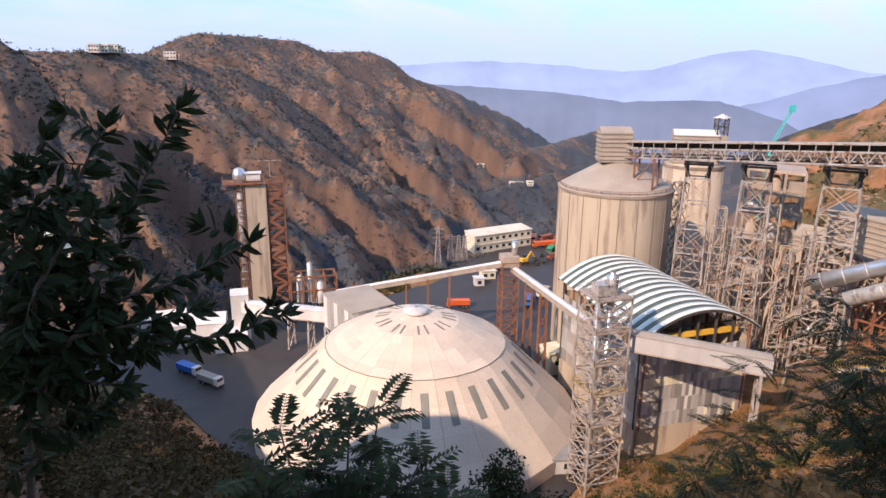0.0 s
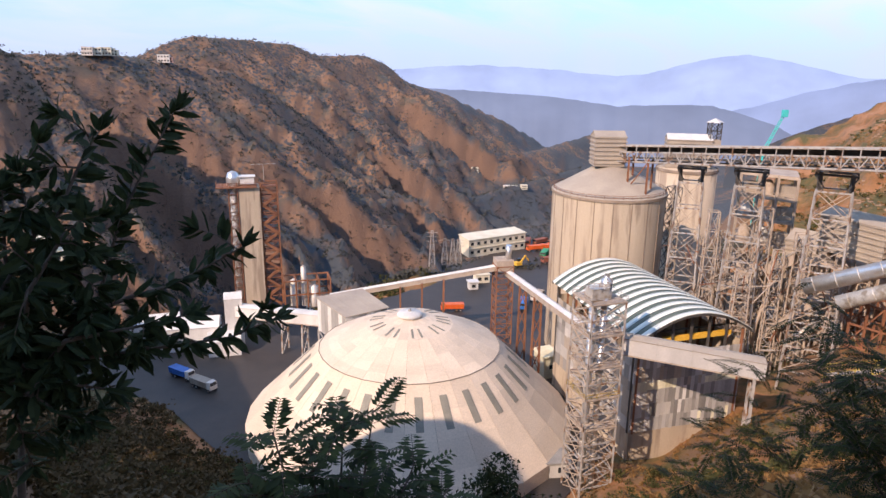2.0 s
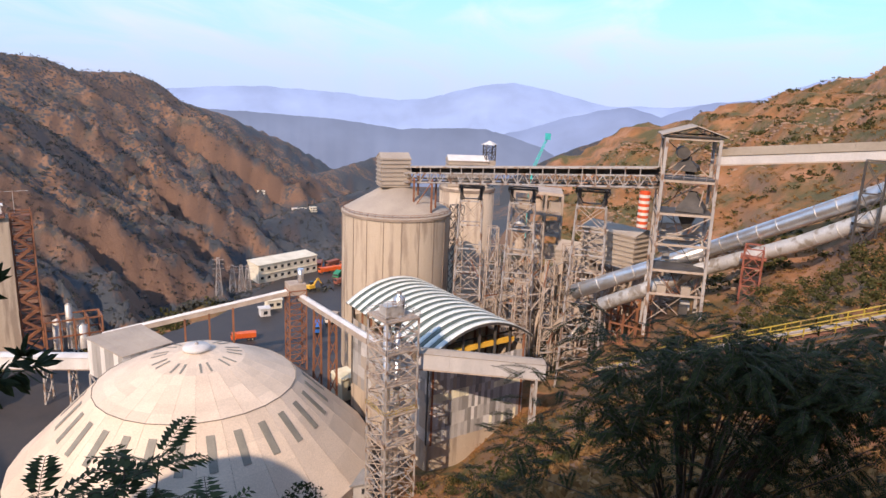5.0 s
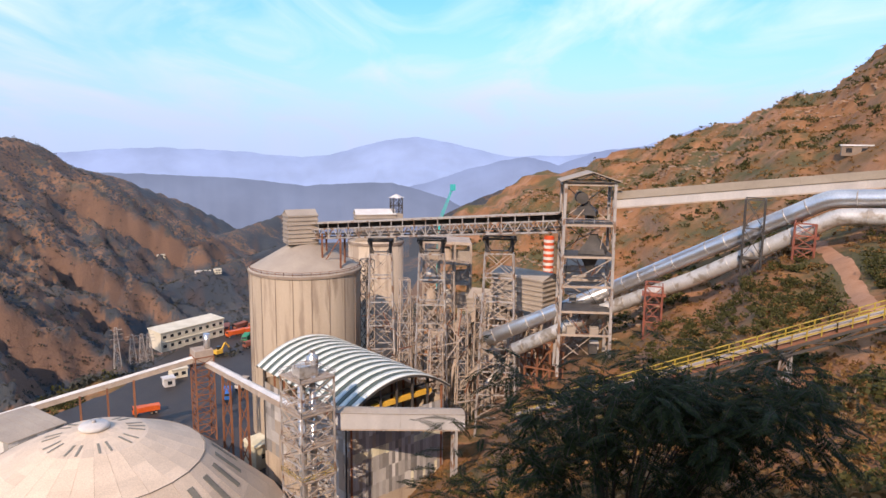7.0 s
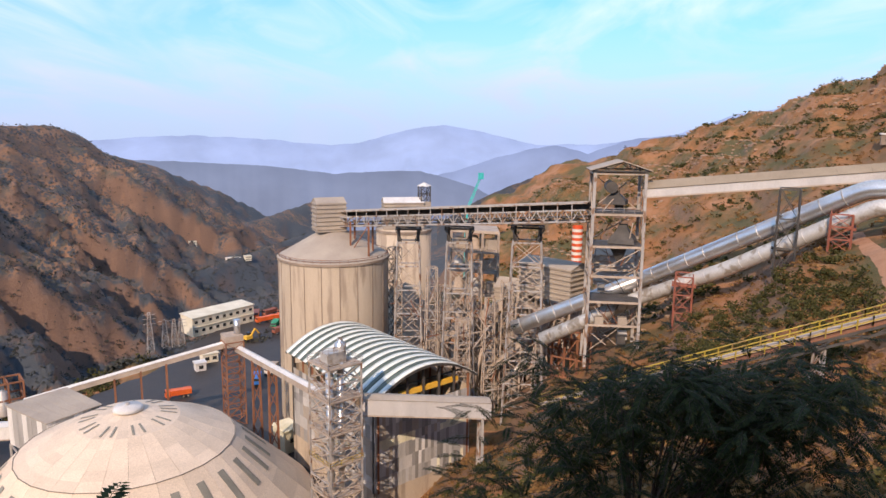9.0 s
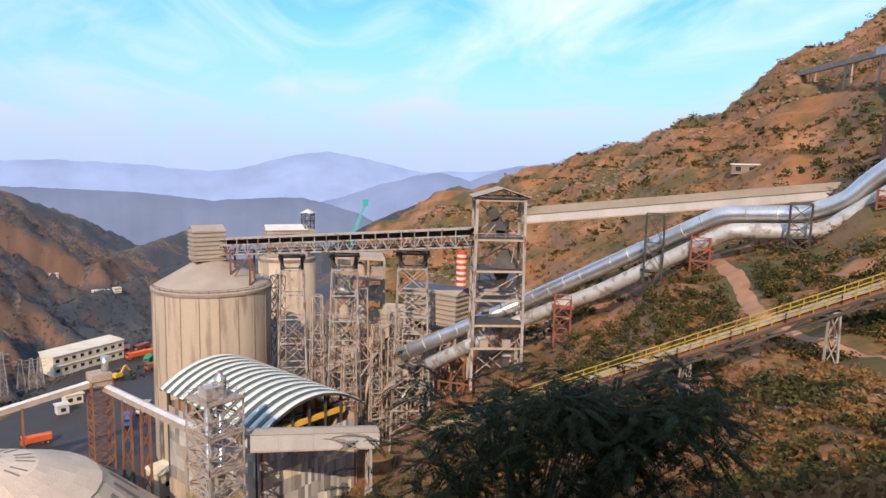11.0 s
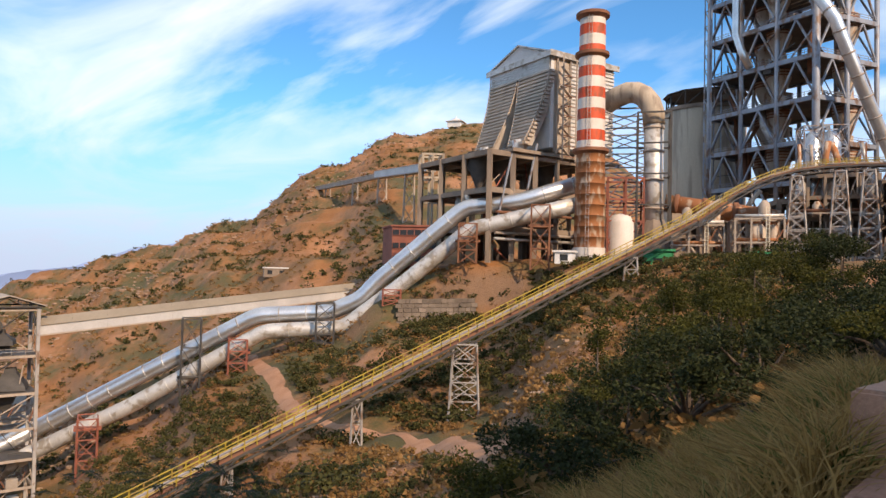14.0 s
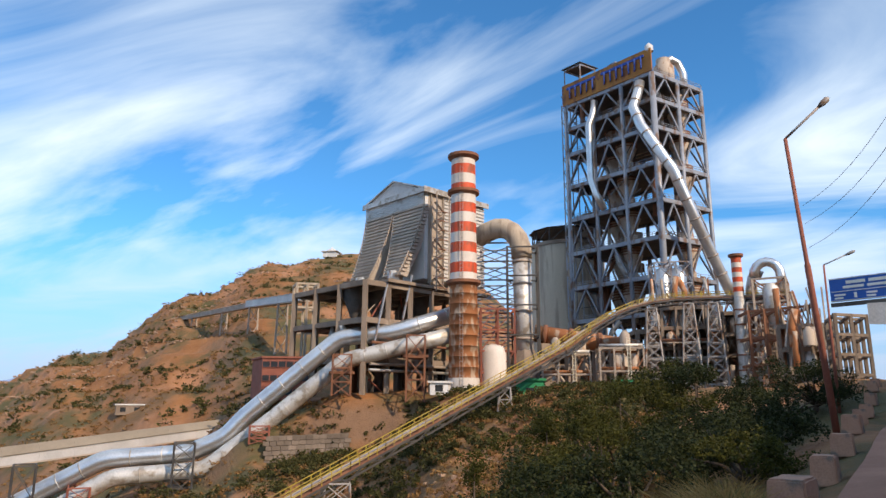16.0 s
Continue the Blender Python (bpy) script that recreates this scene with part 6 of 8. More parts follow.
# ---- yellow railed belt conveyor ----
def yellow_conveyor():
    a, b = at(46.7, 80, -25.2), at(96.6, 150, 21.0)
    start = a + (a - b).normalized() * 22
    pts = [start, a.lerp(b, 0.761), at(92.2, 145.5, 15.2), at(94.2, 147.5, 18.4), at(95.8, 148.5, 20.2), at(97.4, 149.5, 21.4), at(99.2, 150.5, 22.0), at(101.2, 151, 22.1), at(104, 151, 21.8), at(107.2, 150, 21.4)]
    cv = thing("belt_conveyor", start, "long inclined belt conveyor with yellow railings on lattice trestles", "conveyor")
    for p, q in zip(pts, pts[1:]):
        d = (q - p)
        side = d.cross(Vector((0, 0, 1))).normalized()
        n = max(1, int(d.length / 6))
        for i in range(n):
            s, t = p.lerp(q, i / n), p.lerp(q, (i + 1) / n)
            part("deck", Kit().slab(s - side * 1.3, s + side * 1.3, t + side * 1.3, t - side * 1.3, 0.2), RUST, cv)
            for sg in (-1, 1):
                k = Kit()
                o = side * 1.25 * sg
                k.beam(s + o - Vector((0, 0, 0.3)), t + o - Vector((0, 0, 0.3)), 0.22, 0.3).beam(s + o - Vector((0, 0, 1.1)), t + o - Vector((0, 0, 1.1)), 0.22, 0.25)
                k.beam(s + o - Vector((0, 0, 1.1)), s.lerp(t, 0.5) + o - Vector((0, 0, 0.3)), 0.14).beam(s.lerp(t, 0.5) + o - Vector((0, 0, 0.3)), t + o - Vector((0, 0, 1.1)), 0.14)
                part("stringer", k, STEEL_DARK, cv)
            for sg in (-1, 1):
                o = side * 1.3 * sg
                railing(cv, [s + o, t + o], YELLOW, 1.15, 0.11, 1.5)
            part("belt_cover", Kit().slab(s - side * 0.5 + Vector((0, 0, 0.5)), s + side * 0.5 + Vector((0, 0, 0.5)), t + side * 0.5 + Vector((0, 0, 0.5)), t - side * 0.5 + Vector((0, 0, 0.5)), 0.35), STEEL_DUSTY, cv)

    def on(az):
        e1, d1 = a, b - a
        s, c1 = math.sin(radians(az)), math.cos(radians(az))
        t = (e1.y * s - e1.x * c1) / (d1.x * c1 - d1.y * s)
        return a + d1 * t

    for az, w, mat in ((53.3, 1.4, STEEL), (63.4, 1.5, STEEL), (72.2, 4.5, STEEL), (85.5, 2.5, STEEL)):
        p = on(az)
        g = height(az, math.hypot(p.x, p.y)) - 0.4
        if p.z - g > 2:
            tr = thing("trestle", (p.x, p.y, g), "grey lattice trestle carrying the yellow-railed conveyor", "trestle", "conveyor trestles")
            lattice(tr, (p.x, p.y, g), p.z - 1.1, w * 0.7, w, -az, max(2, int((p.z - g) / 2.5)), 0.22, 0.12, mat, None, 1.3)
    for az, d, z in ((97.4, 149, 20.0), (100.2, 150, 20.8), (102.0, 150.5, 20.8), (104.8, 150, 20.4)):
        g = height(az, d) - 0.4
        tr = thing("trestle", at(az, d, g), "tall grey splayed trestle under the conveyor's level run", "trestle", "conveyor trestles")
        lattice(tr, at(az, d, g), z, 1.8, 2.2, -az, 7, 0.26, 0.14, STEEL, None, 2.4)


yellow_conveyor()


# ---- yard floor, vehicles and buildings down in the valley ----
def yard_floor():
    k = Kit()
    rows = []
    for az in np.arange(-37, 19.1, 0.5):
        a = float(np.interp(az, EDGE_AZ, EDGE_NEAR)) + 3 * noise.noise(Vector((az * 0.5, 0, 0)))
        b = float(np.interp(az, EDGE_AZ, EDGE_FAR)) + 5 * noise.noise(Vector((az * 0.5, 9, 0)))
        rows.append((at(az, a, YARD + 0.3), at(az, b, YARD + 0.3)))
    for (a, b), (c, d) in zip(rows, rows[1:]):
        k.add([a, b, d, c], [(0, 1, 2, 3)])
    single("pavement", k, ASPHALT, (0, 0, YARD), "dark mottled asphalt yard", "yard", kind="structure")


yard_floor()


def house_block(name, p, ux, uy, high, mat, label, rows=2, cols=7, roof=None, win=(1.5, 1.3), flat=True, category="building"):
    """A plain building with rows of windows set into its long front; ux along the front, uy to the back."""
    p, ux, uy = Vector(p), Vector(ux), Vector(uy)
    b = thing(name, p, label, category)
    up = Vector((0, 0, 1))
    k = Kit().add([p, p + ux, p + ux + uy, p + uy, p + up * high, p + ux + up * high, p + ux + uy + up * high, p + uy + up * high],
                  [(0, 1, 5, 4), (1, 2, 6, 5), (2, 3, 7, 6), (3, 0, 4, 7), (0, 3, 2, 1)])
    part("wall", k, mat, b)
    o = (ux.normalized() + uy.normalized()) * 0.35
    e = up * high
    a, c, d, f = p - o + e, p + ux + (ux.normalized() - uy.normalized()) * 0.35 + e, p + ux + uy + o + e, p + uy + (uy.normalized() - ux.normalized()) * 0.35 + e
    part("roof", Kit().slab(a + up * 0.4, c + up * 0.4, d + up * 0.4, f + up * 0.4, 0.4), roof or mat, b)
    n = -uy.normalized()
    storey = high / rows
    for r in range(rows):
        for i in range(cols):
            c0 = p + ux * (i + 0.5) / cols + up * (storey * (r + 0.55)) + n * 0.03
            h = ux.normalized() * win[0] / 2
            wd = part("window", Kit().slab(c0 - h - up * win[1] / 2, c0 + h - up * win[1] / 2, c0 + h + up * win[1] / 2, c0 - h + up * win[1] / 2, 0.12), DARK_GLASS, b)
            part("sill", Kit().beam(c0 - h * 1.15 - up * win[1] / 2 + n * 0.08, c0 + h * 1.15 - up * win[1] / 2 + n * 0.08, 0.2, 0.1), mat, wd)
    if rows > 1:
        part("floor_band", Kit().beam(p + up * storey + n * 0.15, p + ux + up * storey + n * 0.15, 0.4, 0.35), mat, b)
    return b


of = at(2.9, 286, YARD)
house_block("office_block", of, at(7.7, 303, 0) - at(2.9, 286, 0), Vector((-4, 10, 0)), 7.6, CREAM_WALL, "cream two-storey office block with a flat roof beside the yard", 2, 9)
house_block("yard_hut", at(3.6, 251, YARD), Vector((5.2, 1, 0)), Vector((-1, 4, 0)), 3.4, CREAM_WALL, "small cream hut at the edge of the yard", 1, 2)
house_block("yard_hut", at(3.0, 243, YARD), Vector((3.4, 0.6, 0)), Vector((-0.6, 3, 0)), 3.0, WHITE_SHEET, "small white hut at the edge of the yard", 1, 1)
house_block("yellow_store", at(9.9, 172, YARD), Vector((4.5, 2.0, 0)), Vector((-2, 6, 0)), 6.5, PALE_SHEET, "yellowish sheet store between the dome and the shed", 1, 1)
house_block("pump_house", at(9.9, 126, YARD + 0.2), Vector((6.6, 0.6, 0)), Vector((-0.5, 5, 0)), 3.4, GREY_SHEET, "low grey sheet-roofed pump house beside the dome", 1, 2)

for az, d, lx, w, hh, tn in ((-20.9, 204, 17, 9, 7.5, 12), (-18.2, 196, 9, 7, 5.0, 15), (-23.5, 214, 14, 8, 6.0, 20)):
    shed("white_shed", at(az, d, YARD), lx, w, hh, 1.8, tn, WHITE_SHEET, WHITE_SHEET, "white sheet-metal workshop shed in the yard", louvred=False)


def truck(p, turn, cab, load, label):
    p = Vector(p)
    r = Matrix.Rotation(radians(turn), 3, "Z")
    t = thing("truck", p, label, "truck", "trucks in the yard")

    def q(x, y, z):
        return p + r @ Vector((x, y, z))

    part("chassis", Kit().box(q(0, 0, 0.95), (7.4, 1.0, 0.3), turn), STEEL_DARK, t)
    k = Kit().add([q(-2.6, -1.2, 1.1), q(3.6, -1.2, 1.1), q(3.6, 1.2, 1.1), q(-2.6, 1.2, 1.1), q(-2.7, -1.25, 2.7), q(3.7, -1.25, 2.7), q(3.7, 1.25, 2.7), q(-2.7, 1.25, 2.7)],
                  [(3, 2, 1, 0), (0, 1, 5, 4), (1, 2, 6, 5), (2, 3, 7, 6), (3, 0, 4, 7), (4, 5, 6, 7)])
    part("load_bed", k, load, t)
    for x in (-2, -1, 0, 1, 2, 3):
        part("bed_rib", Kit().beam(q(x, -1.3, 1.15), q(x, -1.3, 2.7), 0.12).beam(q(x, 1.3, 1.15), q(x, 1.3, 2.7), 0.12), load, t)
    k = Kit().add([q(-4.2, -1.15, 0.8), q(-2.75, -1.15, 0.8), q(-2.75, 1.15, 0.8), q(-4.2, 1.15, 0.8), q(-4.25, -1.15, 1.9), q(-4.25, 1.15, 1.9), q(-4.0, -1.1, 2.9), q(-2.75, -1.1, 2.9), q(-2.75, 1.1, 2.9), q(-4.0, 1.1, 2.9)],
                  [(3, 2, 1, 0), (0, 1, 7, 6, 4), (2, 3, 5, 9, 8), (0, 4, 5, 3), (4, 6, 9, 5), (6, 7, 8, 9), (1, 2, 8, 7)])
    part("cab", k, cab, t)
    part("windscreen", Kit().slab(q(-4.27, 1.0, 1.98), q(-4.27, -1.0, 1.98), q(-4.05, -1.0, 2.75), q(-4.05, 1.0, 2.75), 0.05), DARK_GLASS, t)
    for x in (-3.4, 1.2, 2.5):
        for y in (-1.05, 1.05):
            c = q(x, y, 0.52)
            e = r @ Vector((0, 0.17, 0))
            w = part("wheel", Kit().tube([c - e, c + e], 0.52, 14), TYRE, t)
            part("rim", Kit().tube([c - e * 1.06, c + e * 1.06], 0.27, 12), STEEL, w)


truck(at(-21.9, 182.5, YARD + 0.3), 148, CHIM_WHITE, BLUE_PAINT, "tipper truck with a blue load bed")
truck(at(-20.3, 174, YARD + 0.3), 148, CHIM_WHITE, DUST_ROOF, "dusty beige tipper truck")
truck(at(1.6, 221, YARD + 0.3), 5, ORANGE_PAINT, ORANGE_PAINT, "orange tipper truck parked on the yard")
truck(at(7.8, 227, YARD + 0.3), 80, BLUE_PAINT, BLUE_PAINT, "blue tipper truck parked on the yard")
truck(at(9.0, 236, YARD + 0.3), 60, CHIM_WHITE, STEEL_DUSTY, "dusty grey tipper truck parked on the yard")
for i, (az, d, tn, c) in enumerate(((8.6, 300, 20, ORANGE_PAINT), (9.4, 292, 70, GREEN_PAINT), (9.8, 303, 10, ORANGE_PAINT), (9.0, 312, 40, RUST_RED), (7.9, 310, 80, ORANGE_PAINT), (9.9, 283, 30, RUST_RED), (10.2, 312, 50, ORANGE_PAINT), (6.9, 320, 15, CHIM_WHITE))):
    truck(at(az, d, YARD + 0.3), tn, c, c, "%s truck in the far lorry park" % ("green" if c is GREEN_PAINT else "white" if c is CHIM_WHITE else "orange-red"))


def excavator(p, turn):
    p = Vector(p)
    r = Matrix.Rotation(radians(turn), 3, "Z")
    x = thing("excavator", p, "yellow tracked excavator on the yard", "excavator")
    q = lambda a, b, c: p + r @ Vector((a, b, c))
    for y in (-1.1, 1.1):
        part("track", Kit().box(q(0, y, 0.45), (3.6, 0.6, 0.9), turn), TYRE, x)
    part("body", Kit().box(q(-0.3, 0, 1.7), (3.0, 2.4, 1.3), turn), YELLOW_BRIGHT, x)
    part("cab", Kit().box(q(0.6, 0.6, 2.8), (1.4, 1.1, 1.4), turn), DARK_GLASS, x)
    part("boom", Kit().beam(q(1.0, -0.3, 2.0), q(3.2, -0.3, 4.6), 0.5, 0.6).beam(q(3.2, -0.3, 4.6), q(5.0, -0.3, 2.2), 0.4, 0.5), YELLOW_BRIGHT, x)
    part("bucket", Kit().box(q(5.0, -0.3, 1.7), (0.9, 1.1, 1.0), turn), STEEL_DARK, x)


excavator(at(7.2, 274, YARD + 0.3), 30)


def pylon(p, h, label):
    p = Vector(p)
    t = thing("pylon", p, label, "pylon", "pylons by the yard")
    lattice(t, p, p.z + h, 0.8, 0.8, 10, 8, 0.14, 0.07, STEEL, None, 3.2)
    for f in (0.72, 0.84, 0.95):
        part("cross_arm", Kit().beam(p + Vector((-2.2, 0, h * f)), p + Vector((2.2, 0, h * f)), 0.14), STEEL, t)


pylon(at(-0.3, 274, YARD - 1), 16, "slim grey lattice power pylon")
for az in (0.8, 1.5, 2.0):
    pylon(at(az, 280, YARD - 1), 11, "low grey switchyard gantry pylon")


# ---- house behind the dome crown and the gallery that leads to it ----
def dome_house():
    a, b, c, d = at(-10.3, 185, -66.4), at(-6.4, 190, -66.2), at(-4.2, 174, -65.9), at(-7.9, 170.5, -67.0)
    low = Vector((0, 0, -9.5))
    h = thing("dome_head_house", at(-8, 180, YARD), "grey sheet-clad conveyor house behind the dome crown", "plant building")
    for p, q in ((a, d), (d, c), (c, b), (b, a)):
        n = 8 if (p - q).length > 14 else 6
        for i in range(n):
            s, t = p.lerp(q, i / n), p.lerp(q, (i + 1) / n - 0.004)
            part("wall_sheet", Kit().slab(s + low, t + low, t, s, 0.1), GREY_SHEET if i % 3 else WHITE_SHEET, h)
    mid = (a + b + c + d) / 4
    o = [p + (p - mid) * 0.05 + Vector((0, 0, 0.35)) for p in (a, d, c, b)]
    for i in range(6):
        part("roof_sheet", Kit().slab(o[0].lerp(o[3], i / 6), o[1].lerp(o[2], i / 6), o[1].lerp(o[2], (i + 1) / 6 - 0.003), o[0].lerp(o[3], (i + 1) / 6 - 0.003), 0.2), DUST_ROOF, h)
    for p in (a, b, c, d):
        part("leg", Kit().beam(Vector((p.x, p.y, YARD)), p + low, 0.5), STEEL, h)
    part("bracing", Kit().beam(Vector((a.x, a.y, YARD)), d + low, 0.3).beam(Vector((d.x, d.y, YARD)), a + low, 0.3), STEEL, h)


dome_house()
gallery("conveyor_gallery", at(-17.0, 200, -75.2), at(-9.8, 187, -75.0), 3.4, 3.2, "white sheet-clad conveyor gallery beside the dome", WHITE_SHEET, WHITE_SHEET, (0.55, 0.78), STEEL)
shed("gallery_end_house", at(-17.3, 201, YARD), 5, 5, 15.5, 1.2, 15, WHITE_SHEET, WHITE_SHEET, "white end house of the low gallery", louvred=False)


def column_tower():
    base = at(-15.4, 236, YARD)
    t = thing("raw_silo_tower", base, "tall narrow concrete tower with a rusty zigzag stair", "tower")
    top = -43.2
    h = top - YARD
    part("shaft", Kit().box(base + Vector((0, 0, h / 2)), (6.6, 6.6, h), 15.4), CONCRETE, t)
    r = Matrix.Rotation(radians(15.4), 3, "Z")
    s = base + r @ Vector((6.4, 0, 0))
    lattice(t, s, top + 1, 5.4, 5.0, 15.4, 13, 0.4, 0.1, RUST, RUST_RED, 1.0, 1)
    for i in range(13):
        z = h * i / 13
        x0, x1 = (-2.2, 2.2) if i % 2 else (2.2, -2.2)
        part("stair_flight", Kit().beam(s + r @ Vector((x0, -2.4, z)), s + r @ Vector((x1, -2.4, z + h / 13)), 1.0, 0.8), RUST, t)
        part("landing", Kit().box(s + r @ Vector((0, 0, z + h / 13)), (5.4, 5.0, 0.15), 15.4), RUST, t)
    e = base + r @ Vector((-5.2, -1.5, 0))
    ec = part("elevator_casing", Kit().tube([e, e + Vector((0, 0, h + 5))], 1.0, 14), SILVER_DULL, t)
    for i in range(15):
        part("flange", Kit().tube([e + Vector((0, 0, h * i / 15)), e + Vector((0, 0, h * i / 15 + 0.5))], 1.25, 14), STEEL, ec)
    lattice(t, e, top + 1.5, 2.9, 2.9, 15.4, 12, 0.2, 0.1, RUST, None)
    part("head_platform", Kit().box(base + r @ Vector((-4, -0.5, h + 0.3)), (13, 8, 0.4), 15.4), RUST, t)
    pts = [base + r @ Vector((a, b, h + 0.5)) for a, b in ((-10.4, 3.4), (-10.4, -4.4), (2.4, -4.4), (9, -2.4), (9, 2.4))]
    railing(t, pts, RUST, 1.2, 0.1)
    part("head_drum", Kit().turned(base + r @ Vector((-5, -1, h + 0.4)), [(2.0, 0), (2.2, 2.5), (1.6, 4.4), (0.2, 5.0)], 18), SILVER, t)
    hc = part("head_cabin", Kit().box(base + r @ Vector((-0.5, -1, h + 2.2)), (4.6, 3.4, 2.2), 15.4), WHITE_SHEET, t)
    part("cabin_roof", Kit().box(base + r @ Vector((-0.5, -1, h + 3.5)), (5.4, 4.2, 0.25), 17), WHITE_SHEET, hc)
    part("mast", Kit().beam(base + r @ Vector((5, 1, h)), base + r @ Vector((5, 1, h + 7)), 0.15).beam(base + r @ Vector((1, 1, h + 7)), base + r @ Vector((9, 1, h + 7)), 0.15), STEEL, t)
    # low works around its foot
    f = frame_building("low_works", at(-13.0, 228, YARD), Vector((15, 4, 0)), Vector((-2, 7, 0)), 4, 1, (5, 10), 0.5, RUST, "low rusty pipe rack beside the concrete tower", False)
    for x, rr, hh in ((3, 1.4, 9), (6.5, 1.0, 14), (10, 1.6, 7)):
        part("vessel", Kit().turned(at(-13.0, 231, YARD) + Vector((x, 1, 0)), [(rr, 0), (rr, hh), (0.2, hh + rr * 0.6)], 16), SILVER_DULL, f)


column_tower()


# ---- crushing and process works between the silo and the transfer tower ----
def works():
    f = frame_building("process_building", at(24.2, 203, -78), at(28.2, 199, 0) - at(24.2, 203, 0), Vector((5, 11, 0)), 3, 2, (8, 15, 22, 29, 36, 42, 48), 0.55, STEEL_DUSTY, "tall dust-covered open process frame with many floors", True)
    rng = random.Random(11)
    o, u = at(24.2, 203, -78), at(28.2, 199, 0) - at(24.2, 203, 0)
    for i, z in enumerate((8, 15, 22, 29, 36, 42)):
        for j in range(3):
            c = o + u * (j + 0.5) / 3 + Vector((1.5, 3, z + 0.3))
            kind = rng.random()
            if kind < 0.45:
                part("machine", Kit().turned(c, [(1.6, 0), (1.6, 2.4), (0.7, 4)], 12), STEEL_DUSTY if rng.random() < 0.6 else WHITE_SHEET, f)
            elif kind < 0.8:
                part("machine", Kit().box(c + Vector((0, 0, 1.5)), (3.2, 3, 3)), DUST_ROOF, f)
        railing(f, [o + Vector((0, 0, z + 0.3)), o + u + Vector((0, 0, z + 0.3))], STEEL_DUSTY, 1.1, 0.12)
        part("brace", Kit().beam(o + u * (i % 3) / 3 + Vector((0, 0, z - 7)), o + u * (i % 3 + 1) / 3 + Vector((0, 0, z)), 0.3), STEEL_DUSTY, f)
    g = frame_building("crusher_building", at(28.6, 188, -72), at(33.5, 180, 0) - at(28.6, 188, 0), Vector((6, 9, 0)), 4, 2, (6, 12, 18, 24), 0.5, STEEL_DUSTY, "dust-covered crusher frame of crowded steel members", True)
    o, u = at(28.6, 188, -72), at(33.5, 180, 0) - at(28.6, 188, 0)
    for i in range(4):
        for j in range(4):
            if (i + j) % 2:
                part("brace", Kit().beam(o + u * j / 4 + Vector((0, 0, 6 * i)), o + u * (j + 1) / 4 + Vector((0, 0, 6 * i + 6)), 0.28), STEEL_DUSTY if i else RUST, g)
            else:
                c = o + u * (j + 0.5) / 4 + Vector((2, 3, 6 * i))
                part("machine", Kit().turned(c, [(0.8, 0.5), (1.9, 2.5), (1.9, 4.6)], 8, False), STEEL_DUSTY, g)
    h = frame_building("feed_rack", at(33.0, 168, -66), at(36.2, 165, 0) - at(33.0, 168, 0), Vector((3, 7, 0)), 3, 1, (5, 10, 15), 0.45, RUST, "rusty feed frame below the gas pipes", False)
    o, u = at(33.0, 168, -66), at(36.2, 165, 0) - at(33.0, 168, 0)
    crowd = random.Random(17)
    for _ in range(190):
        az, d, z = crowd.uniform(20.5, 36), crowd.uniform(172, 200), crowd.uniform(-74, -46)
        if z > -46 - (az - 22) * 0.2:
            continue
        p = at(az, d, z)
        q = p + Vector((crowd.uniform(-6, 6), crowd.uniform(-2, 2), crowd.choice((0, 0, 5, -5, 8)) + crowd.uniform(-1, 1)))
        part("strut", Kit().beam(p, q, crowd.uniform(0.13, 0.3)), crowd.choice((STEEL_DUSTY, STEEL_DUSTY, STEEL, RUST)), g)
    for _ in range(14):
        az, d, z = crowd.uniform(23, 35), crowd.uniform(174, 196), crowd.uniform(-74, -60)
        p = at(az, d, z)
        part("duct", Kit().tube([p, p + Vector((crowd.uniform(-1, 1), 0, 6)), p + Vector((crowd.uniform(-4, 4), 0, crowd.uniform(9, 16)))], crowd.uniform(0.4, 0.9), 12), crowd.choice((STEEL_DUSTY, SILVER_DULL, CONCRETE_DARK)), g)
    for i in range(3):
        for j in range(3):
            part("brace", Kit().beam(o + u * j / 3 + Vector((0, 0, 5 * i)), o + u * (j + 1) / 3 + Vector((0, 0, 5 * i + 5)), 0.25), RUST, h)


works()
for az, d, z0, z1, w in ((22.6, 186, -84, -38, 2.6), (23.6, 190, -84, -44, 2.2), (26.3, 186, -82, -36, 2.8), (27.6, 180, -78, -45, 2.2), (29.0, 184, -78, -41, 2.6), (32.0, 172, -72, -47, 2.4), (33.4, 178, -74, -46, 2.2), (25.3, 176, -84, -50, 3.0)):
    col = thing("lattice_column", at(az, d, z0), "slender dust-grey lattice column among the process frames", "support tower", "lattice columns")
    lattice(col, at(az, d, z0), z1, w, w, -az + 12, 9, 0.24, 0.11, STEEL_DUSTY, STEEL, 1.5)
gallery("inclined_gallery", at(21.4, 196, -66.5), at(28.8, 184, -48.5), 3.0, 2.6, "dusty inclined conveyor gallery between the process frames", STEEL_DUSTY, DUST_ROOF, (0.3, 0.7), STEEL_DUSTY, ground_z=-80)
gallery("inclined_gallery", at(27.5, 182, -68), at(33.5, 176, -46.5), 2.6, 2.2, "dusty inclined conveyor gallery beside the crusher", STEEL_DUSTY, DUST_ROOF, (0.5,), STEEL_DUSTY, ground_z=-74)
shed("mill_house", at(32.9, 186, -45.0), 17, 9, 9.0, 1.3, -68, DUST_ROOF, DUST_ROOF, "beige louvred mill house with a gabled roof")
shed("screen_house", at(29.8, 192, -48.5), 10, 8, 4.6, 2.0, -50, DUST_ROOF, DUST_ROOF, "low beige louvred screen house")
shed("drive_house", at(38.0, 182, -39.5), 11, 8, 8.0, 1.8, -40, GREY_SHEET, DUST_ROOF, "grey sheet drive house behind the transfer tower")
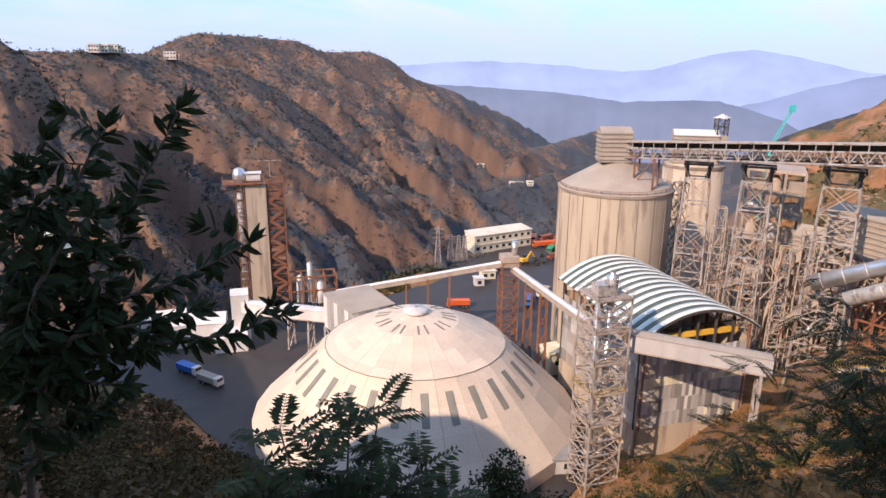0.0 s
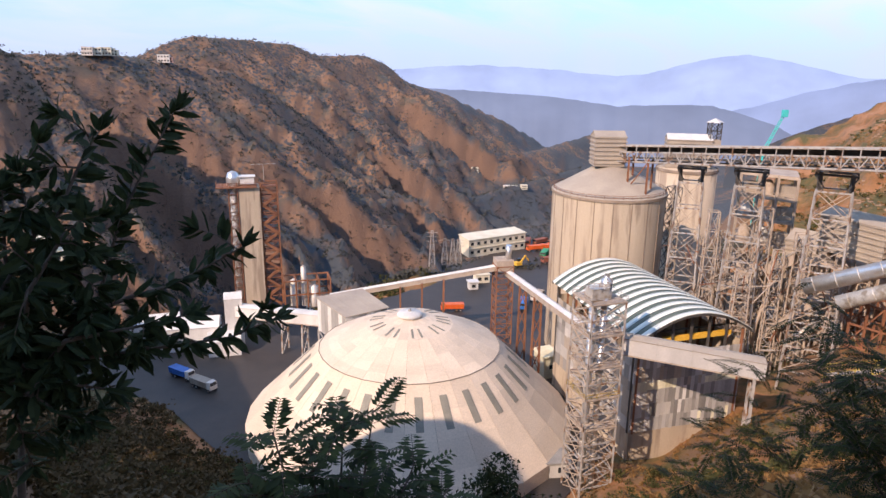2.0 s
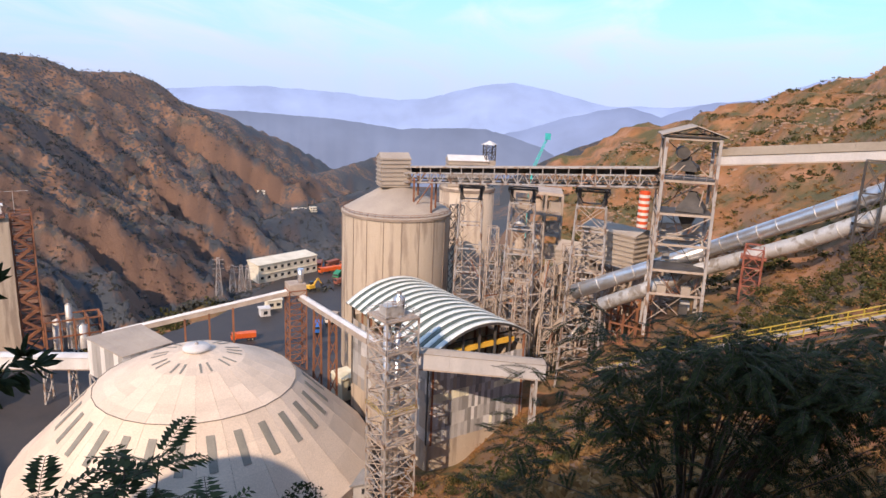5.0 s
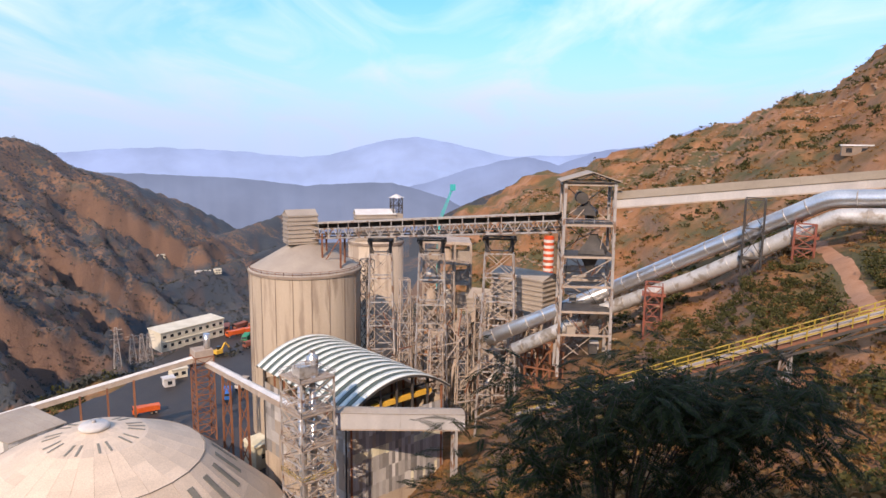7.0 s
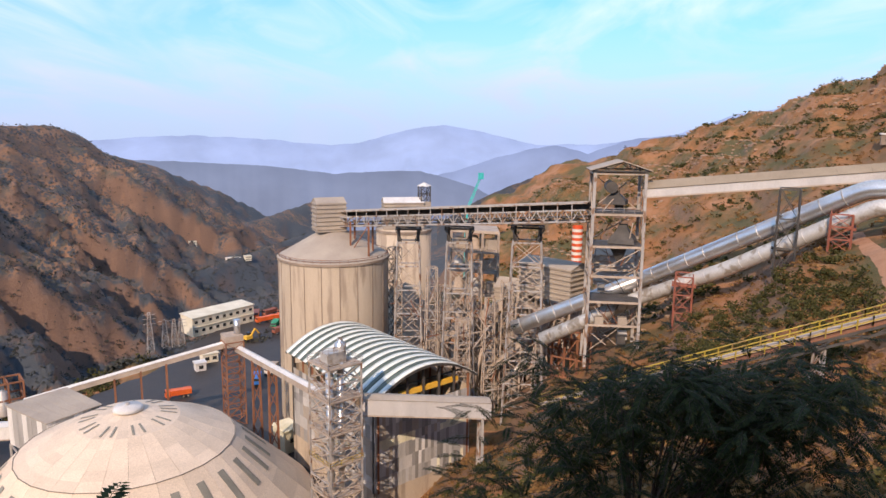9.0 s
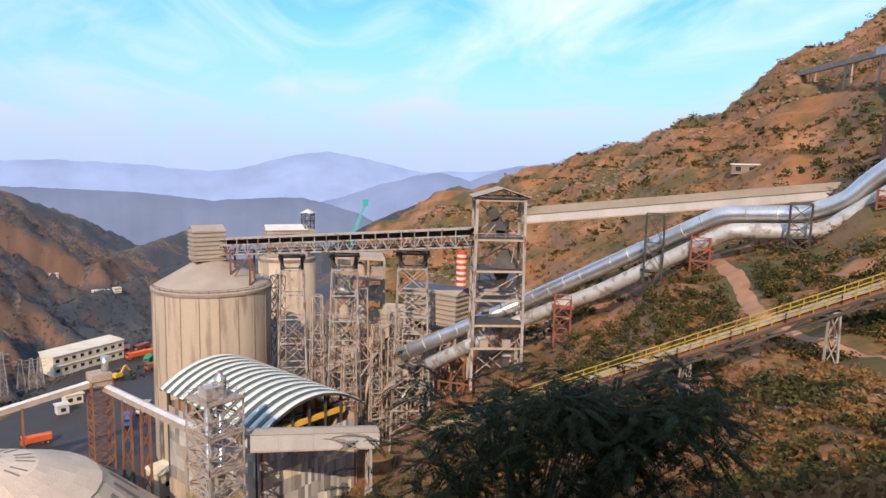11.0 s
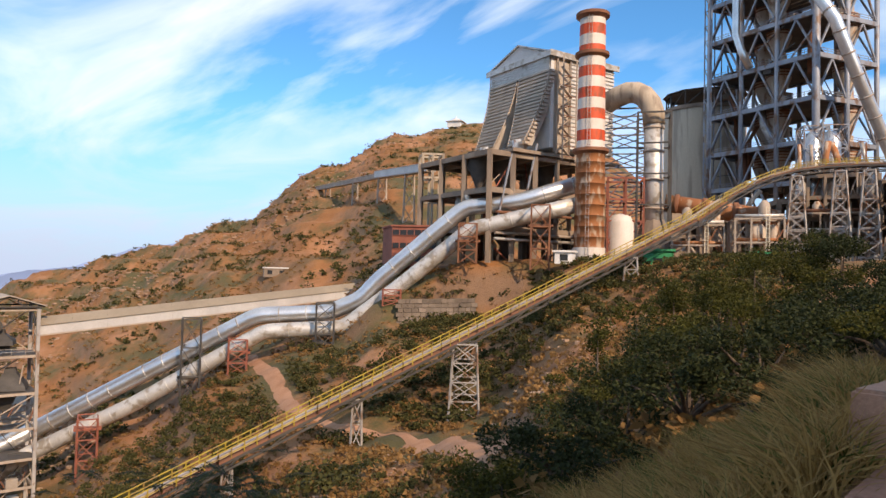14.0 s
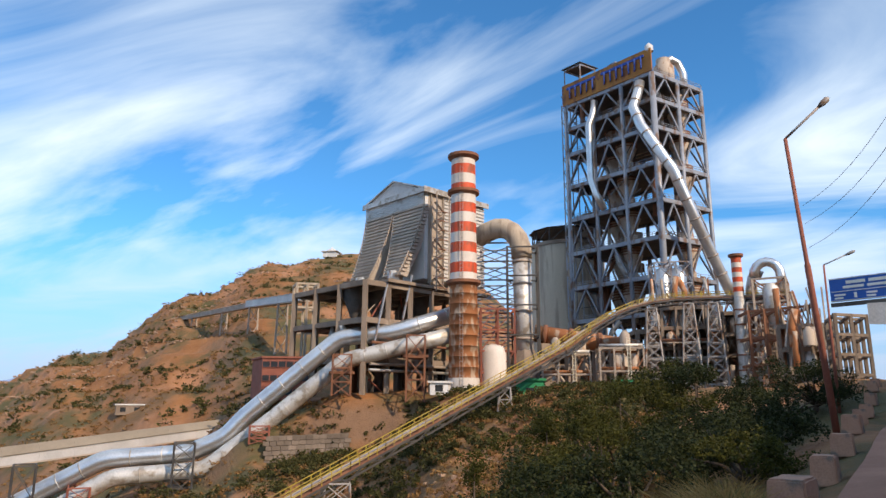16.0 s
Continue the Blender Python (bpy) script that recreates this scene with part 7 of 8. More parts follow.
for az, d, z0, z1, w in ((32.9, 186, -78, -45, 9), (29.8, 192, -80, -48.5, 7), (38.0, 182, -58, -39.5, 8)):
    t = thing("house_support", at(az, d, z0), "dust-covered steel stilts under a plant house", "support tower", "stilts")
    lattice(t, at(az, d, z0), z1, w, w * 0.7, -az, 4, 0.45, 0.25, STEEL_DUSTY)
st = thing("kiln_stack", at(34.7, 200, -62), "short red and white banded stack", "chimney")
part("shell", Kit().turned(at(34.7, 200, -62), [(1.7, 0), (1.5, 22)], 20), SILVER_DULL, st)
for i in range(15):
    part("painted_band", Kit().turned(at(34.7, 200, -40 + i * 0.84), [(1.5, 0), (1.5, 0.84)], 20), CHIM_WHITE if i % 2 else CHIM_RED, st)


def tower_crane():
    b = at(25.4, 330, -90)
    t = thing("crane", b, "turquoise lattice crane boom rising beyond the works", "crane")
    p, q = at(25.45, 330, -40), at(26.6, 330, -22.6)
    part("mast", Kit().beam(b, p, 1.4), TURQUOISE, t)
    n = 9
    for o in (Vector((-0.7, 0, 0)), Vector((0.7, 0, 0))):
        part("boom_chord", Kit().beam(p + o, q + o * 0.5, 0.35), TURQUOISE, t)
    k = Kit()
    for i in range(n):
        a, c = p.lerp(q, i / n), p.lerp(q, (i + 1) / n)
        k.beam(a + Vector((-0.7, 0, 0)), c + Vector((0.6, 0, 0)), 0.25)
    part("boom_lacing", k, TURQUOISE, t)
    part("boom_head", Kit().box(q, (2.2, 1.6, 3.0)), TURQUOISE, t)


tower_crane()
rs = thing("roof_lookout", at(21.9, 262, -28), "small canopied lookout on the rear silo", "lookout")
lattice(rs, at(21.9, 262, -28), -22, 3.6, 3.6, 0, 2, 0.3, 0.15, STEEL_DARK)
part("roof", Kit().turned(at(21.9, 262, -22), [(3.2, 0), (0.2, 1.4)], 4, False), WHITE_SHEET, rs)
part("cabin", Kit().box(at(21.9, 262, -32.5), (4, 4, 9)), DUST_ROOF, rs)

# ---- on the hill ----
rb = at(65.9, 158, 1.0)
house_block("brick_building", rb, at(69.6, 156, 0) - at(65.9, 158, 0), Vector((8, 6, 0)), 9.0, RUST_RED, "dark red brick building behind the gas pipes", 3, 6)
hz = height(56.5, 228)
house_block("hill_hut", at(55.6, 228, hz - 0.4), at(57.5, 228, 0) - at(55.6, 228, 0), Vector((4, 3, 0)), 2.8, STONE, "low hut with a pale sheet roof on the hillside", 1, 2, WHITE_SHEET)


def temple():
    p = at(71.0, 440, height(71, 440) - 0.5)
    t = thing("hilltop_pavilion", p, "small white domed pavilion on the hilltop", "pavilion")
    part("base", Kit().box(p + Vector((0, 0, 1.8)), (9, 9, 3.6)), WHITE_SHEET, t)
    part("eaves", Kit().box(p + Vector((0, 0, 3.8)), (11, 11, 0.4)), WHITE_SHEET, t)
    part("roof", Kit().turned(p + Vector((0, 0, 4)), [(4, 0), (2.6, 1.6), (0.6, 2.6), (0.1, 4)], 12), WHITE_SHEET, t)


temple()
gallery("hill_conveyor", at(69.0, 205, 30.0), at(64.6, 255, 34.0), 3.0, 2.4, "pale covered conveyor on the hillside", WHITE_SHEET, WHITE_SHEET, (0.35, 0.9), STEEL_DUSTY, ground_z=15)
gallery("hill_conveyor", at(64.6, 255, 34.0), at(57.8, 385, 40.0), 2.0, 1.6, "narrow dark conveyor along the hillside", STEEL_DUSTY, STEEL_DUSTY, (0.2, 0.5, 0.8), STEEL_DUSTY, ground_z=20)
hf = frame_building("hill_transfer_house", at(68.3, 203, 4), at(70.0, 203, 0) - at(68.3, 203, 0), Vector((5, 3, 0)), 2, 1, (9, 17, 24, 31), 0.6, CONCRETE, "pale concrete transfer frame on the hill", False)


def retaining_wall():
    a, b = at(66.5, 137.0, -11.0), at(72.8, 136.4, -10.4)
    w = thing("retaining_wall", a, "dark coursed stone retaining wall below the plant terrace", "retaining wall", kind="structure")
    part("core", Kit().slab(a + Vector((0.4, 0.1, 0)), b + Vector((0.4, 0.1, 0)), b + Vector((1.4, 0.1, 5.2)), a + Vector((1.4, 0.1, 5.2)), 0.6), STONE, w)
    rng = random.Random(3)
    d = (b - a)
    n = d.cross(Vector((0, 0, 1))).normalized()
    if n.dot(a) > 0:
        n = -n
    for r in range(6):
        x = -rng.uniform(0, 0.8)
        while x < d.length:
            l = rng.uniform(0.9, 1.7)
            p = a + d.normalized() * (x + l / 2) + Vector((0.15 + r * 0.16, 0, r * 0.87 + 0.4)) + n * rng.uniform(0.0, 0.12)
            part("stone", Kit().box(p, (l - 0.08, 0.6, 0.78), math.degrees(math.atan2(d.y, d.x))), STONE, w)
            x += l


retaining_wall()
gh = at(86.4, 127, 0.3)
house_block("green_shed", gh, at(88.7, 127, 0) - at(86.4, 127, 0), Vector((4, 0, 0)), 4.2, GREEN_PAINT, "bright green sheet shed on the terrace edge", 1, 1, GREEN_PAINT)
house_block("green_shed", at(94.3, 131, 2), at(96.0, 131, 0) - at(94.3, 131, 0), Vector((4, 0, 0)), 2.4, GREEN_PAINT, "low green-roofed shed on the terrace edge", 1, 1, GREEN_PAINT)
house_block("gate_kiosk", at(79.4, 133, PLANT), at(80.9, 133, 0) - at(79.4, 133, 0), Vector((3, 0, 0)), 2.2, WHITE_SHEET, "small white kiosk with a flat roof near the chimney foot", 1, 1, WHITE_SHEET)


# villages on the ridge
def crest_distance(r, az):
    (sx, sy), (wx, wy), _ = r
    e = (math.sin(radians(az)), math.cos(radians(az)))
    s = (sx * e[1] - sy * e[0]) / (wy * e[0] - wx * e[1])
    return math.hypot(sx + wx * s, sy + wy * s)


def hamlet(az, r, n, mat, seed, spread=1.3):
    rng = random.Random(seed)
    for i in range(n):
        a = az + rng.uniform(-spread, spread)
        d = crest_distance(r, a) if isinstance(r, tuple) else r
        z = height(a, d)
        w, h = rng.uniform(7, 14), rng.uniform(3, 7)
        p = at(a, d - 6, z - 3)
        house_block("hillside_house", p, Vector((w, w * 0.2, 0)), Vector((-2, 8, 0)), h + 2, mat if rng.random() < 0.7 else CHIM_WHITE, "distant pale house on the mountain ridge", 2, 4, None, (1.6, 1.6))


hamlet(-26.2, SPUR, 5, CREAM_WALL, 2)
hamlet(-21.5, SPUR, 2, PINK_WALL, 5, 0.5)
hamlet(-30.5, 430, 3, CREAM_WALL, 7)
hamlet(6.0, 1150, 4, CREAM_WALL, 9, 3.0)
hamlet(-11.0, 560, 4, CREAM_WALL, 12, 5.0)


# ---- the road edge: kerb blocks, lamps, sign ----
def kerb_block(p, turn, size):
    bm = bmesh.new()
    bmesh.ops.create_cube(bm, size=1)
    for v in bm.verts:
        top = v.co.z > 0
        v.co = Vector((v.co.x * size[0] * (0.9 if top else 1), v.co.y * size[1] * (0.88 if top else 1), (v.co.z + 0.5) * size[2]))
    bmesh.ops.bevel(bm, geom=bm.edges[:], offset=0.035, segments=2, affect="EDGES")
    bmesh.ops.subdivide_edges(bm, edges=bm.edges[:], cuts=2, use_grid_fill=True)
    for v in bm.verts:
        v.co += Vector((1, 1, 1)) * 0.012 * noise.noise(v.co * 5 + Vector(p))
    me = bpy.data.meshes.new("kerb_block")
    bm.to_mesh(me)
    bm.free()
    me.materials.append(BLOCK)
    ob = tagged(new("kerb_block", me), "weathered reddish concrete kerb block along the road edge", "kerb block", "kerb blocks")
    ob.matrix_basis = pose(p[0], p[1], p[2], 0, 0, turn)


rng = random.Random(21)
for i, (az, d) in enumerate(((103.8, 8.3), (106.35, 13.3), (108.5, 18.8), (109.75, 24.2), (110.5, 30), (111.0, 36), (111.45, 41.5), (111.8, 47), (112.0, 53), (112.2, 60))):
    p = at(az, d, height(az, d) + 0.02)
    kerb_block(p, -24 + rng.uniform(-7, 7), (rng.uniform(0.95, 1.2), rng.uniform(0.58, 0.66), rng.uniform(0.62, 0.72)))


def road():
    k = Kit()
    rows = []
    for s in np.arange(-14, 130, 0.8):
        c = Vector((13.0, -4.6, 0)) + Vector((0.905, -0.425, 0)) * s
        row = []
        for off in np.arange(-0.2, 6.3, 0.8):
            p = c + Vector((-0.425, -0.905, 0)) * off
            az, d = math.degrees(math.atan2(p.x, p.y)), math.hypot(p.x, p.y)
            row.append(Vector((p.x, p.y, height(az, d) + 0.11)))
        rows.append(row)
    n = len(rows[0])
    k.add([p for r in rows for p in r], [(i * n + j, i * n + j + 1, (i + 1) * n + j + 1, (i + 1) * n + j) for i in range(len(rows) - 1) for j in range(n - 1)], True)
    single("road", k, ROAD, (0, 0, 0), "dusty reddish-brown hill road", "road", kind="structure")


road()


def street_lamp(foot, top, arm, r, label):
    foot, top, arm = Vector(foot), Vector(top), Vector(arm)
    l = thing("street_lamp", foot, label, "street lamp", "street lamps")
    part("pole", Kit().tube([foot, foot.lerp(top, 0.55), foot.lerp(top, 0.56), top], [r * 1.25, r * 1.1, r * 0.8, r * 0.7], 12), RUST_RED, l, "rusty red painted pole")
    part("arm", Kit().tube([top, top.lerp(arm, 0.5), arm], r * 0.5, 8), STEEL, l)
    d = (arm - top).normalized()
    part("lamp_head", Kit().tube([arm - d * 0.1, arm + d * 0.15, arm + d * 0.42, arm + d * 0.52], [r * 0.5, r * 1.2, r * 1.2, r * 0.5], 12), STEEL, l, "grey cobra lamp head")


street_lamp(at(109.5, 32, height(109.5, 32) - 0.1), at(108.3, 32, 11.5), at(110.9, 32.3, 12.85), 0.11, "tall leaning street lamp with a single arm by the road")
street_lamp(at(109.8, 46, height(109.8, 46) - 0.1), at(109.9, 46, 8.3), at(111.4, 46, 8.8), 0.075, "street lamp farther up the road")


def road_sign():
    a, b = at(110.1, 62, 8.15), at(115.6, 60.5, 8.2)
    s = thing("direction_sign", at(117, 60, height(117, 60)), "blue overhead direction sign with white unreadable lettering", "road sign")
    up = Vector((0, 0, 1))
    hh = 1.85
    board = part("board", Kit().slab(a, b, b + up * hh, a + up * hh, 0.12), SIGN_BOARD, s)
    n = (b - a).cross(up).normalized()
    if n.dot(a) > 0:
        n = -n
    d = b - a

    def bar(f0, f1, z, t):
        part("sign_bar", Kit().beam(a + d * f0 + up * z + n * 0.04, a + d * f1 + up * z + n * 0.04, 0.05, t), WHITE_STRIPE, board)

    bar(0.0, 1.0, 0.05, 0.05), bar(0.0, 1.0, hh - 0.05, 0.05), bar(0.02, 0.98, 0.78, 0.05)
    bar(0.20, 0.42, 1.45, 0.24), bar(0.46, 0.72, 1.45, 0.24), bar(0.16, 0.40, 1.08, 0.20), bar(0.44, 0.76, 1.08, 0.20)
    bar(0.05, 0.18, 0.50, 0.14), bar(0.05, 0.15, 0.25, 0.14), bar(0.42, 0.54, 0.50, 0.14), bar(0.42, 0.52, 0.25, 0.14), bar(0.28, 0.31, 0.4, 0.4)
    part("gantry_beam", Kit().beam(a - up * 0.25, at(119, 60, 8.0), 0.25, 0.3), STEEL_DARK, s)
    part("banner", Kit().slab(at(112.3, 61, 6.2), at(114.4, 60.6, 6.0), at(114.4, 60.6, 7.75), at(112.3, 61, 7.8), 0.03), CHIM_WHITE, s, "faded white cloth banner hung below the sign")
    part("post", Kit().tube([at(117, 60, height(117, 60) - 0.2), at(117, 60, 10)], 0.16, 12), STEEL, s)


SIGN_BOARD = material("sign_blue", (0.01, 0.09, 0.40), (0.02, 0.12, 0.48), 0.45)
road_sign()
# overhead wires beside the road
for z0, z1 in ((11.4, 22), (9.8, 20.5), (12.6, 24)):
    p, q = at(109.0, 48, z0), at(122, 24, z1 * 0.55)
    single("overhead_wire", Kit().tube([p.lerp(q, i / 12) - Vector((0, 0, 1.2 * math.sin(math.pi * i / 12))) for i in range(13)], 0.012, 5), STEEL_DARK, p, "thin dark overhead wire along the road", "wire", "overhead wires")


# ---- plants ----
def leaf_mesh(name, quads, mat, label, category, kind="stuff", parent=None, smooth=False):
    """A mesh from an array of shape (n, 4, 3)."""
    n = len(quads)
    me = bpy.data.meshes.new(name)
    me.vertices.add(n * 4)
    me.vertices.foreach_set("co", np.ascontiguousarray(quads, dtype=np.float32).ravel())
    me.loops.add(n * 4)
    me.loops.foreach_set("vertex_index", np.arange(n * 4, dtype=np.int32))
    me.polygons.add(n)
    me.polygons.foreach_set("loop_start", np.arange(0, n * 4, 4, dtype=np.int32))
    me.update(calc_edges=True)
    me.materials.append(mat)
    ob = new(name, me)
    if parent:
        ob.parent = parent
        ob.location = -PLACE[parent]
        return tagged(ob, label)
    return tagged(ob, label, category, kind=kind)


def random_frames(rs, n, upward=0.3):
    """Random leaf axes: the way along and across, each of shape (n, 3)."""
    a = rs.normal(size=(n, 3))
    a[:, 2] = np.abs(a[:, 2]) * upward + a[:, 2] * (1 - upward)
    a /= np.linalg.norm(a, axis=1)[:, None]
    b = np.cross(a, rs.normal(size=(n, 3)))
    b /= np.linalg.norm(b, axis=1)[:, None]
    return a, b


def leaves(rs, centres, length, width):
    """Pointed leaves (kite-shaped) at centres."""
    n = len(centres)
    a, b = random_frames(rs, n)
    l = (length * rs.uniform(0.6, 1.3, n))[:, None]
    w = (width * rs.uniform(0.7, 1.3, n))[:, None]
    return np.stack([centres - a * l / 2, centres + b * w / 2, centres + a * l / 2, centres - b * w / 2], axis=1)


def clump(rs, c, r, n, length, squash=0.75):
    """Leaf centres of one bush: several lobes, denser towards the outside."""
    lobes = max(3, int(3 + r))
    lc = rs.normal(size=(lobes, 3)) * r * 0.42
    lc[:, 2] = np.abs(lc[:, 2]) * squash
    lr = r * rs.uniform(0.35, 0.62, lobes)
    pick = rs.integers(0, lobes, n)
    d = rs.normal(size=(n, 3))
    d /= np.linalg.norm(d, axis=1)[:, None]
    p = lc[pick] + d * (lr[pick] * rs.uniform(0.55, 1.05, n))[:, None]
    p[:, 2] = p[:, 2] * squash + r * 0.32
    return np.asarray(c) + p


def clear(az, d):
    """Whether scrub may grow here: not on yard, terrace, road or under a building."""
    h = land(az, d)
    if abs(h + 85) < 1.6 and d < 330:
        return False
    if az > 66 and 138 < d < 262 and h > 0.4:
        return False
    x, y = d * math.sin(radians(az)), d * math.cos(radians(az))
    if (x - 13) * -0.425 + (y + 4.6) * -0.905 > -0.5 and az > 75:
        return False
    if 20 < az < 40 and 160 < d < 215:
        return False
    # the dirt track
    for p, q in zip(TRACK, TRACK[1:]):
        dx, dy = q.x - p.x, q.y - p.y
        t = max(0, min(1, ((x - p.x) * dx + (y - p.y) * dy) / (dx * dx + dy * dy)))
        if math.hypot(x - p.x - dx * t, y - p.y - dy * t) < 2.6:
            return False
    return True


TRACK = [at(54.4, 162, 0), at(54.9, 156, 0), at(56.9, 128, 0), at(58.5, 105, 0), at(62.3, 96, 0), at(67.0, 89, 0), at(69.7, 76, 0), at(71.5, 63, 0), at(73.3, 56, 0), at(75.5, 50, 0)]


def dirt_track():
    k = Kit()
    pts = []
    for p, q in zip(TRACK, TRACK[1:]):
        pts += [p.lerp(q, i / 12) for i in range(12)]
    rows = []
    for i, p in enumerate(pts):
        d = (pts[min(i + 1, len(pts) - 1)] - pts[max(i - 1, 0)]).normalized()
        s = Vector((d.y, -d.x, 0))
        w = (1.25 if i < 36 else 0.75 if i < 66 else 1.5) + 0.4 * noise.noise(Vector((i * 0.4, 0, 0)))
        row = []
        for f in (-1, -0.5, 0, 0.5, 1):
            e = p + s * f * w
            row.append(Vector((e.x, e.y, height(math.degrees(math.atan2(e.x, e.y)), math.hypot(e.x, e.y)) + 0.22 - 0.2 * abs(f) ** 3)))
        rows.append(row)
    k.add([p for r in rows for p in r], [(i * 5 + j, i * 5 + j + 1, i * 5 + j + 6, i * 5 + j + 5) for i in range(len(rows) - 1) for j in range(4)], True)
    single("dirt_track", k, EARTH, (0, 0, 0), "pale bare earth track across the slope", "track", kind="structure")


dirt_track()


def scatter(name, seed, count, az0, az1, d0, d1, size, per, leaf, mat, label, patch=0.0, squash=0.75, power=1.0):
    rs = np.random.default_rng(seed)
    out = []
    made = 0
    tries = 0
    while made < count and tries < count * 8:
        tries += 1
        az = rs.uniform(az0, az1)
        d = d0 + (d1 - d0) * rs.uniform() ** power
        if not clear(az, d):
            continue
        x, y = d * math.sin(radians(az)), d * math.cos(radians(az))
        if noise.noise(Vector((x * 0.035, y * 0.035, seed))) < patch:
            continue
        r = rs.uniform(*size) * (0.75 + 0.5 * rs.uniform())
        z = height(az, d)
        c = clump(rs, (x, y, z), r, per, leaf, squash)
        out.append(leaves(rs, c, leaf * r ** 0.5, leaf * 0.6 * r ** 0.5))
        made += 1
    return leaf_mesh(name, np.concatenate(out), mat, label, "scrub")


scatter("scrub", 31, 300, -36, 16, 16, 60, (0.6, 1.8), 120, 0.31, LEAF_BUSH, "low green and brown scrub on the slope", -0.15)
scatter("scrub", 39, 1500, -36, -6, 30, 182, (1.0, 2.8), 70, 0.52, LEAF_BROWN, "dark brown-green scrub on the bank above the yard", -0.9)
scatter("scrub", 32, 220, 58, 100, 26, 62, (0.5, 1.4), 120, 0.29, LEAF_BUSH, "low green and brown scrub on the slope", -0.25)
scatter("scrub", 33, 1150, -34, 96, 58, 150, (0.7, 2.1), 90, 0.40, LEAF_BUSH, "green scrub across the middle slope", -0.05)
scatter("dry_scrub", 34, 5600, 12, 98, 20, 165, (0.4, 1.2), 26, 0.46, LEAF_DRY, "dry orange-brown grass tufts on the slope", -0.6, 0.6)
scatter("scrub", 42, 420, -44, -23, 13, 75, (0.8, 2.0), 90, 0.42, LEAF_BROWN, "dark brown-green scrub on the bank above the yard", -0.9)
scatter("scrub", 41, 400, 44, 78, 84, 142, (0.6, 1.9), 90, 0.40, LEAF_BUSH, "green scrub across the middle slope", 0.08)
scatter("scrub", 35, 1500, 26, 80, 165, 430, (0.7, 2.2), 36, 0.62, LEAF_BUSH, "scattered bushes over the upper hill", -0.02)
scatter("dry_scrub", 36, 5000, 26, 80, 165, 430, (0.4, 1.2), 14, 0.66, LEAF_DRY, "dry grass tufts over the upper hill", -0.3, 0.6)
scatter("scrub", 40, 600, 68, 98, 96, 140, (0.5, 1.5), 60, 0.46, LEAF_BUSH, "green-brown scrub below the plant terrace", -0.9)
scatter("woodland", 37, 26000, -36, 12, 250, 1500, (1.2, 3.0), 9, 1.15, LEAF_WOOD, "open woodland on the mountain slopes", -0.35, 0.9, 1.3)
scatter("scrub", 38, 260, -10, 8, 218, 300, (1.5, 3.6), 60, 0.7, LEAF_BUSH, "trees along the edge of the yard", -0.5, 0.9)


scatter("scrub", 45, 450, -23, -7, 78, 128, (0.8, 2.1), 70, 0.45, LEAF_BROWN, "bare brown thicket on the bank beside the dome", -0.9)
scatter("dry_scrub", 46, 1100, -38, -10, 30, 120, (0.5, 1.4), 40, 0.45, LEAF_BROWN, "low brown scrub on the shaded slope above the yard", -0.9, 0.6)


def stones(name, seed, count, az0, az1, d0, d1, size, mat, label):
    """Small angular boulders lying on the slope, in loose bands along its ledges."""
    rs = np.random.default_rng(seed)
    k = Kit()
    made = 0
    while made < count:
        az, d = rs.uniform(az0, az1), rs.uniform(d0, d1)
        x, y = d * math.sin(radians(az)), d * math.cos(radians(az))
        if not clear(az, d) or noise.noise(Vector((x * 0.02, y * 0.02, 4.4))) < -0.1:
            continue
        z = height(az, d)
        r = size * rs.uniform(0.4, 1.3)
        m = Matrix.Rotation(rs.uniform(0, 6.3), 3, "Z") @ Matrix.Rotation(rs.uniform(-0.4, 0.4), 3, "X")
        k.box((x, y, z + r * 0.15), (r * rs.uniform(1.0, 2.6), r, r * rs.uniform(0.5, 0.9)), 0, m)
        made += 1
    return single(name, k, mat, (0, 0, 0), label, "stones", kind="stuff")


PALE_STONE = material("pale_hill_stone", (0.27, 0.165, 0.10), (0.42, 0.29, 0.20), 0.95, 0, 0.8, 4, 0.3, 1, 0.8)
stones("hill_stones", 55, 2600, 30, 80, 170, 430, 0.75, PALE_STONE, "pale weathered stones and ledges scattered over the dry hill")
stones("slope_stones", 56, 300, 44, 92, 60, 135, 0.38, PALE_STONE, "pale stones on the bare middle slope")


def blades(name, seed, count, az0, az1, d0, d1, high, mat, label):
    """Tall arching grass, tuft by tuft."""
    rs = np.random.default_rng(seed)
    out = []
    tufts = count // 60
    for _ in range(tufts):
        for _ in range(20):
            az, d = rs.uniform(az0, az1), rs.uniform(d0, d1)
            if clear(az, d):
                break
        else:
            continue
        x, y = d * math.sin(radians(az)), d * math.cos(radians(az))
        z = height(az, d)
        n = 60
        base = np.array((x, y, z)) + np.c_[rs.normal(0, 0.16, (n, 2)), np.zeros(n)]
        lean = np.c_[rs.normal(0, 0.5, (n, 2)), np.ones(n)]
        lean /= np.linalg.norm(lean, axis=1)[:, None]
        h = high * rs.uniform(0.5, 1.15, n)
        mid = base + lean * (h * 0.55)[:, None]
        tip = mid + (lean * np.array((1.9, 1.9, 0.55))) * (h * 0.5)[:, None]
        w = np.cross(lean, rs.normal(size=(n, 3)))
        w = w / np.linalg.norm(w, axis=1)[:, None] * 0.011
        out.append(np.stack([base - w, base + w, mid + w * 0.8, mid - w * 0.8], axis=1))
        out.append(np.stack([mid - w * 0.8, mid + w * 0.8, tip + w * 0.1, tip - w * 0.1], axis=1))
    return leaf_mesh(name, np.concatenate(out), mat, label, "grass")


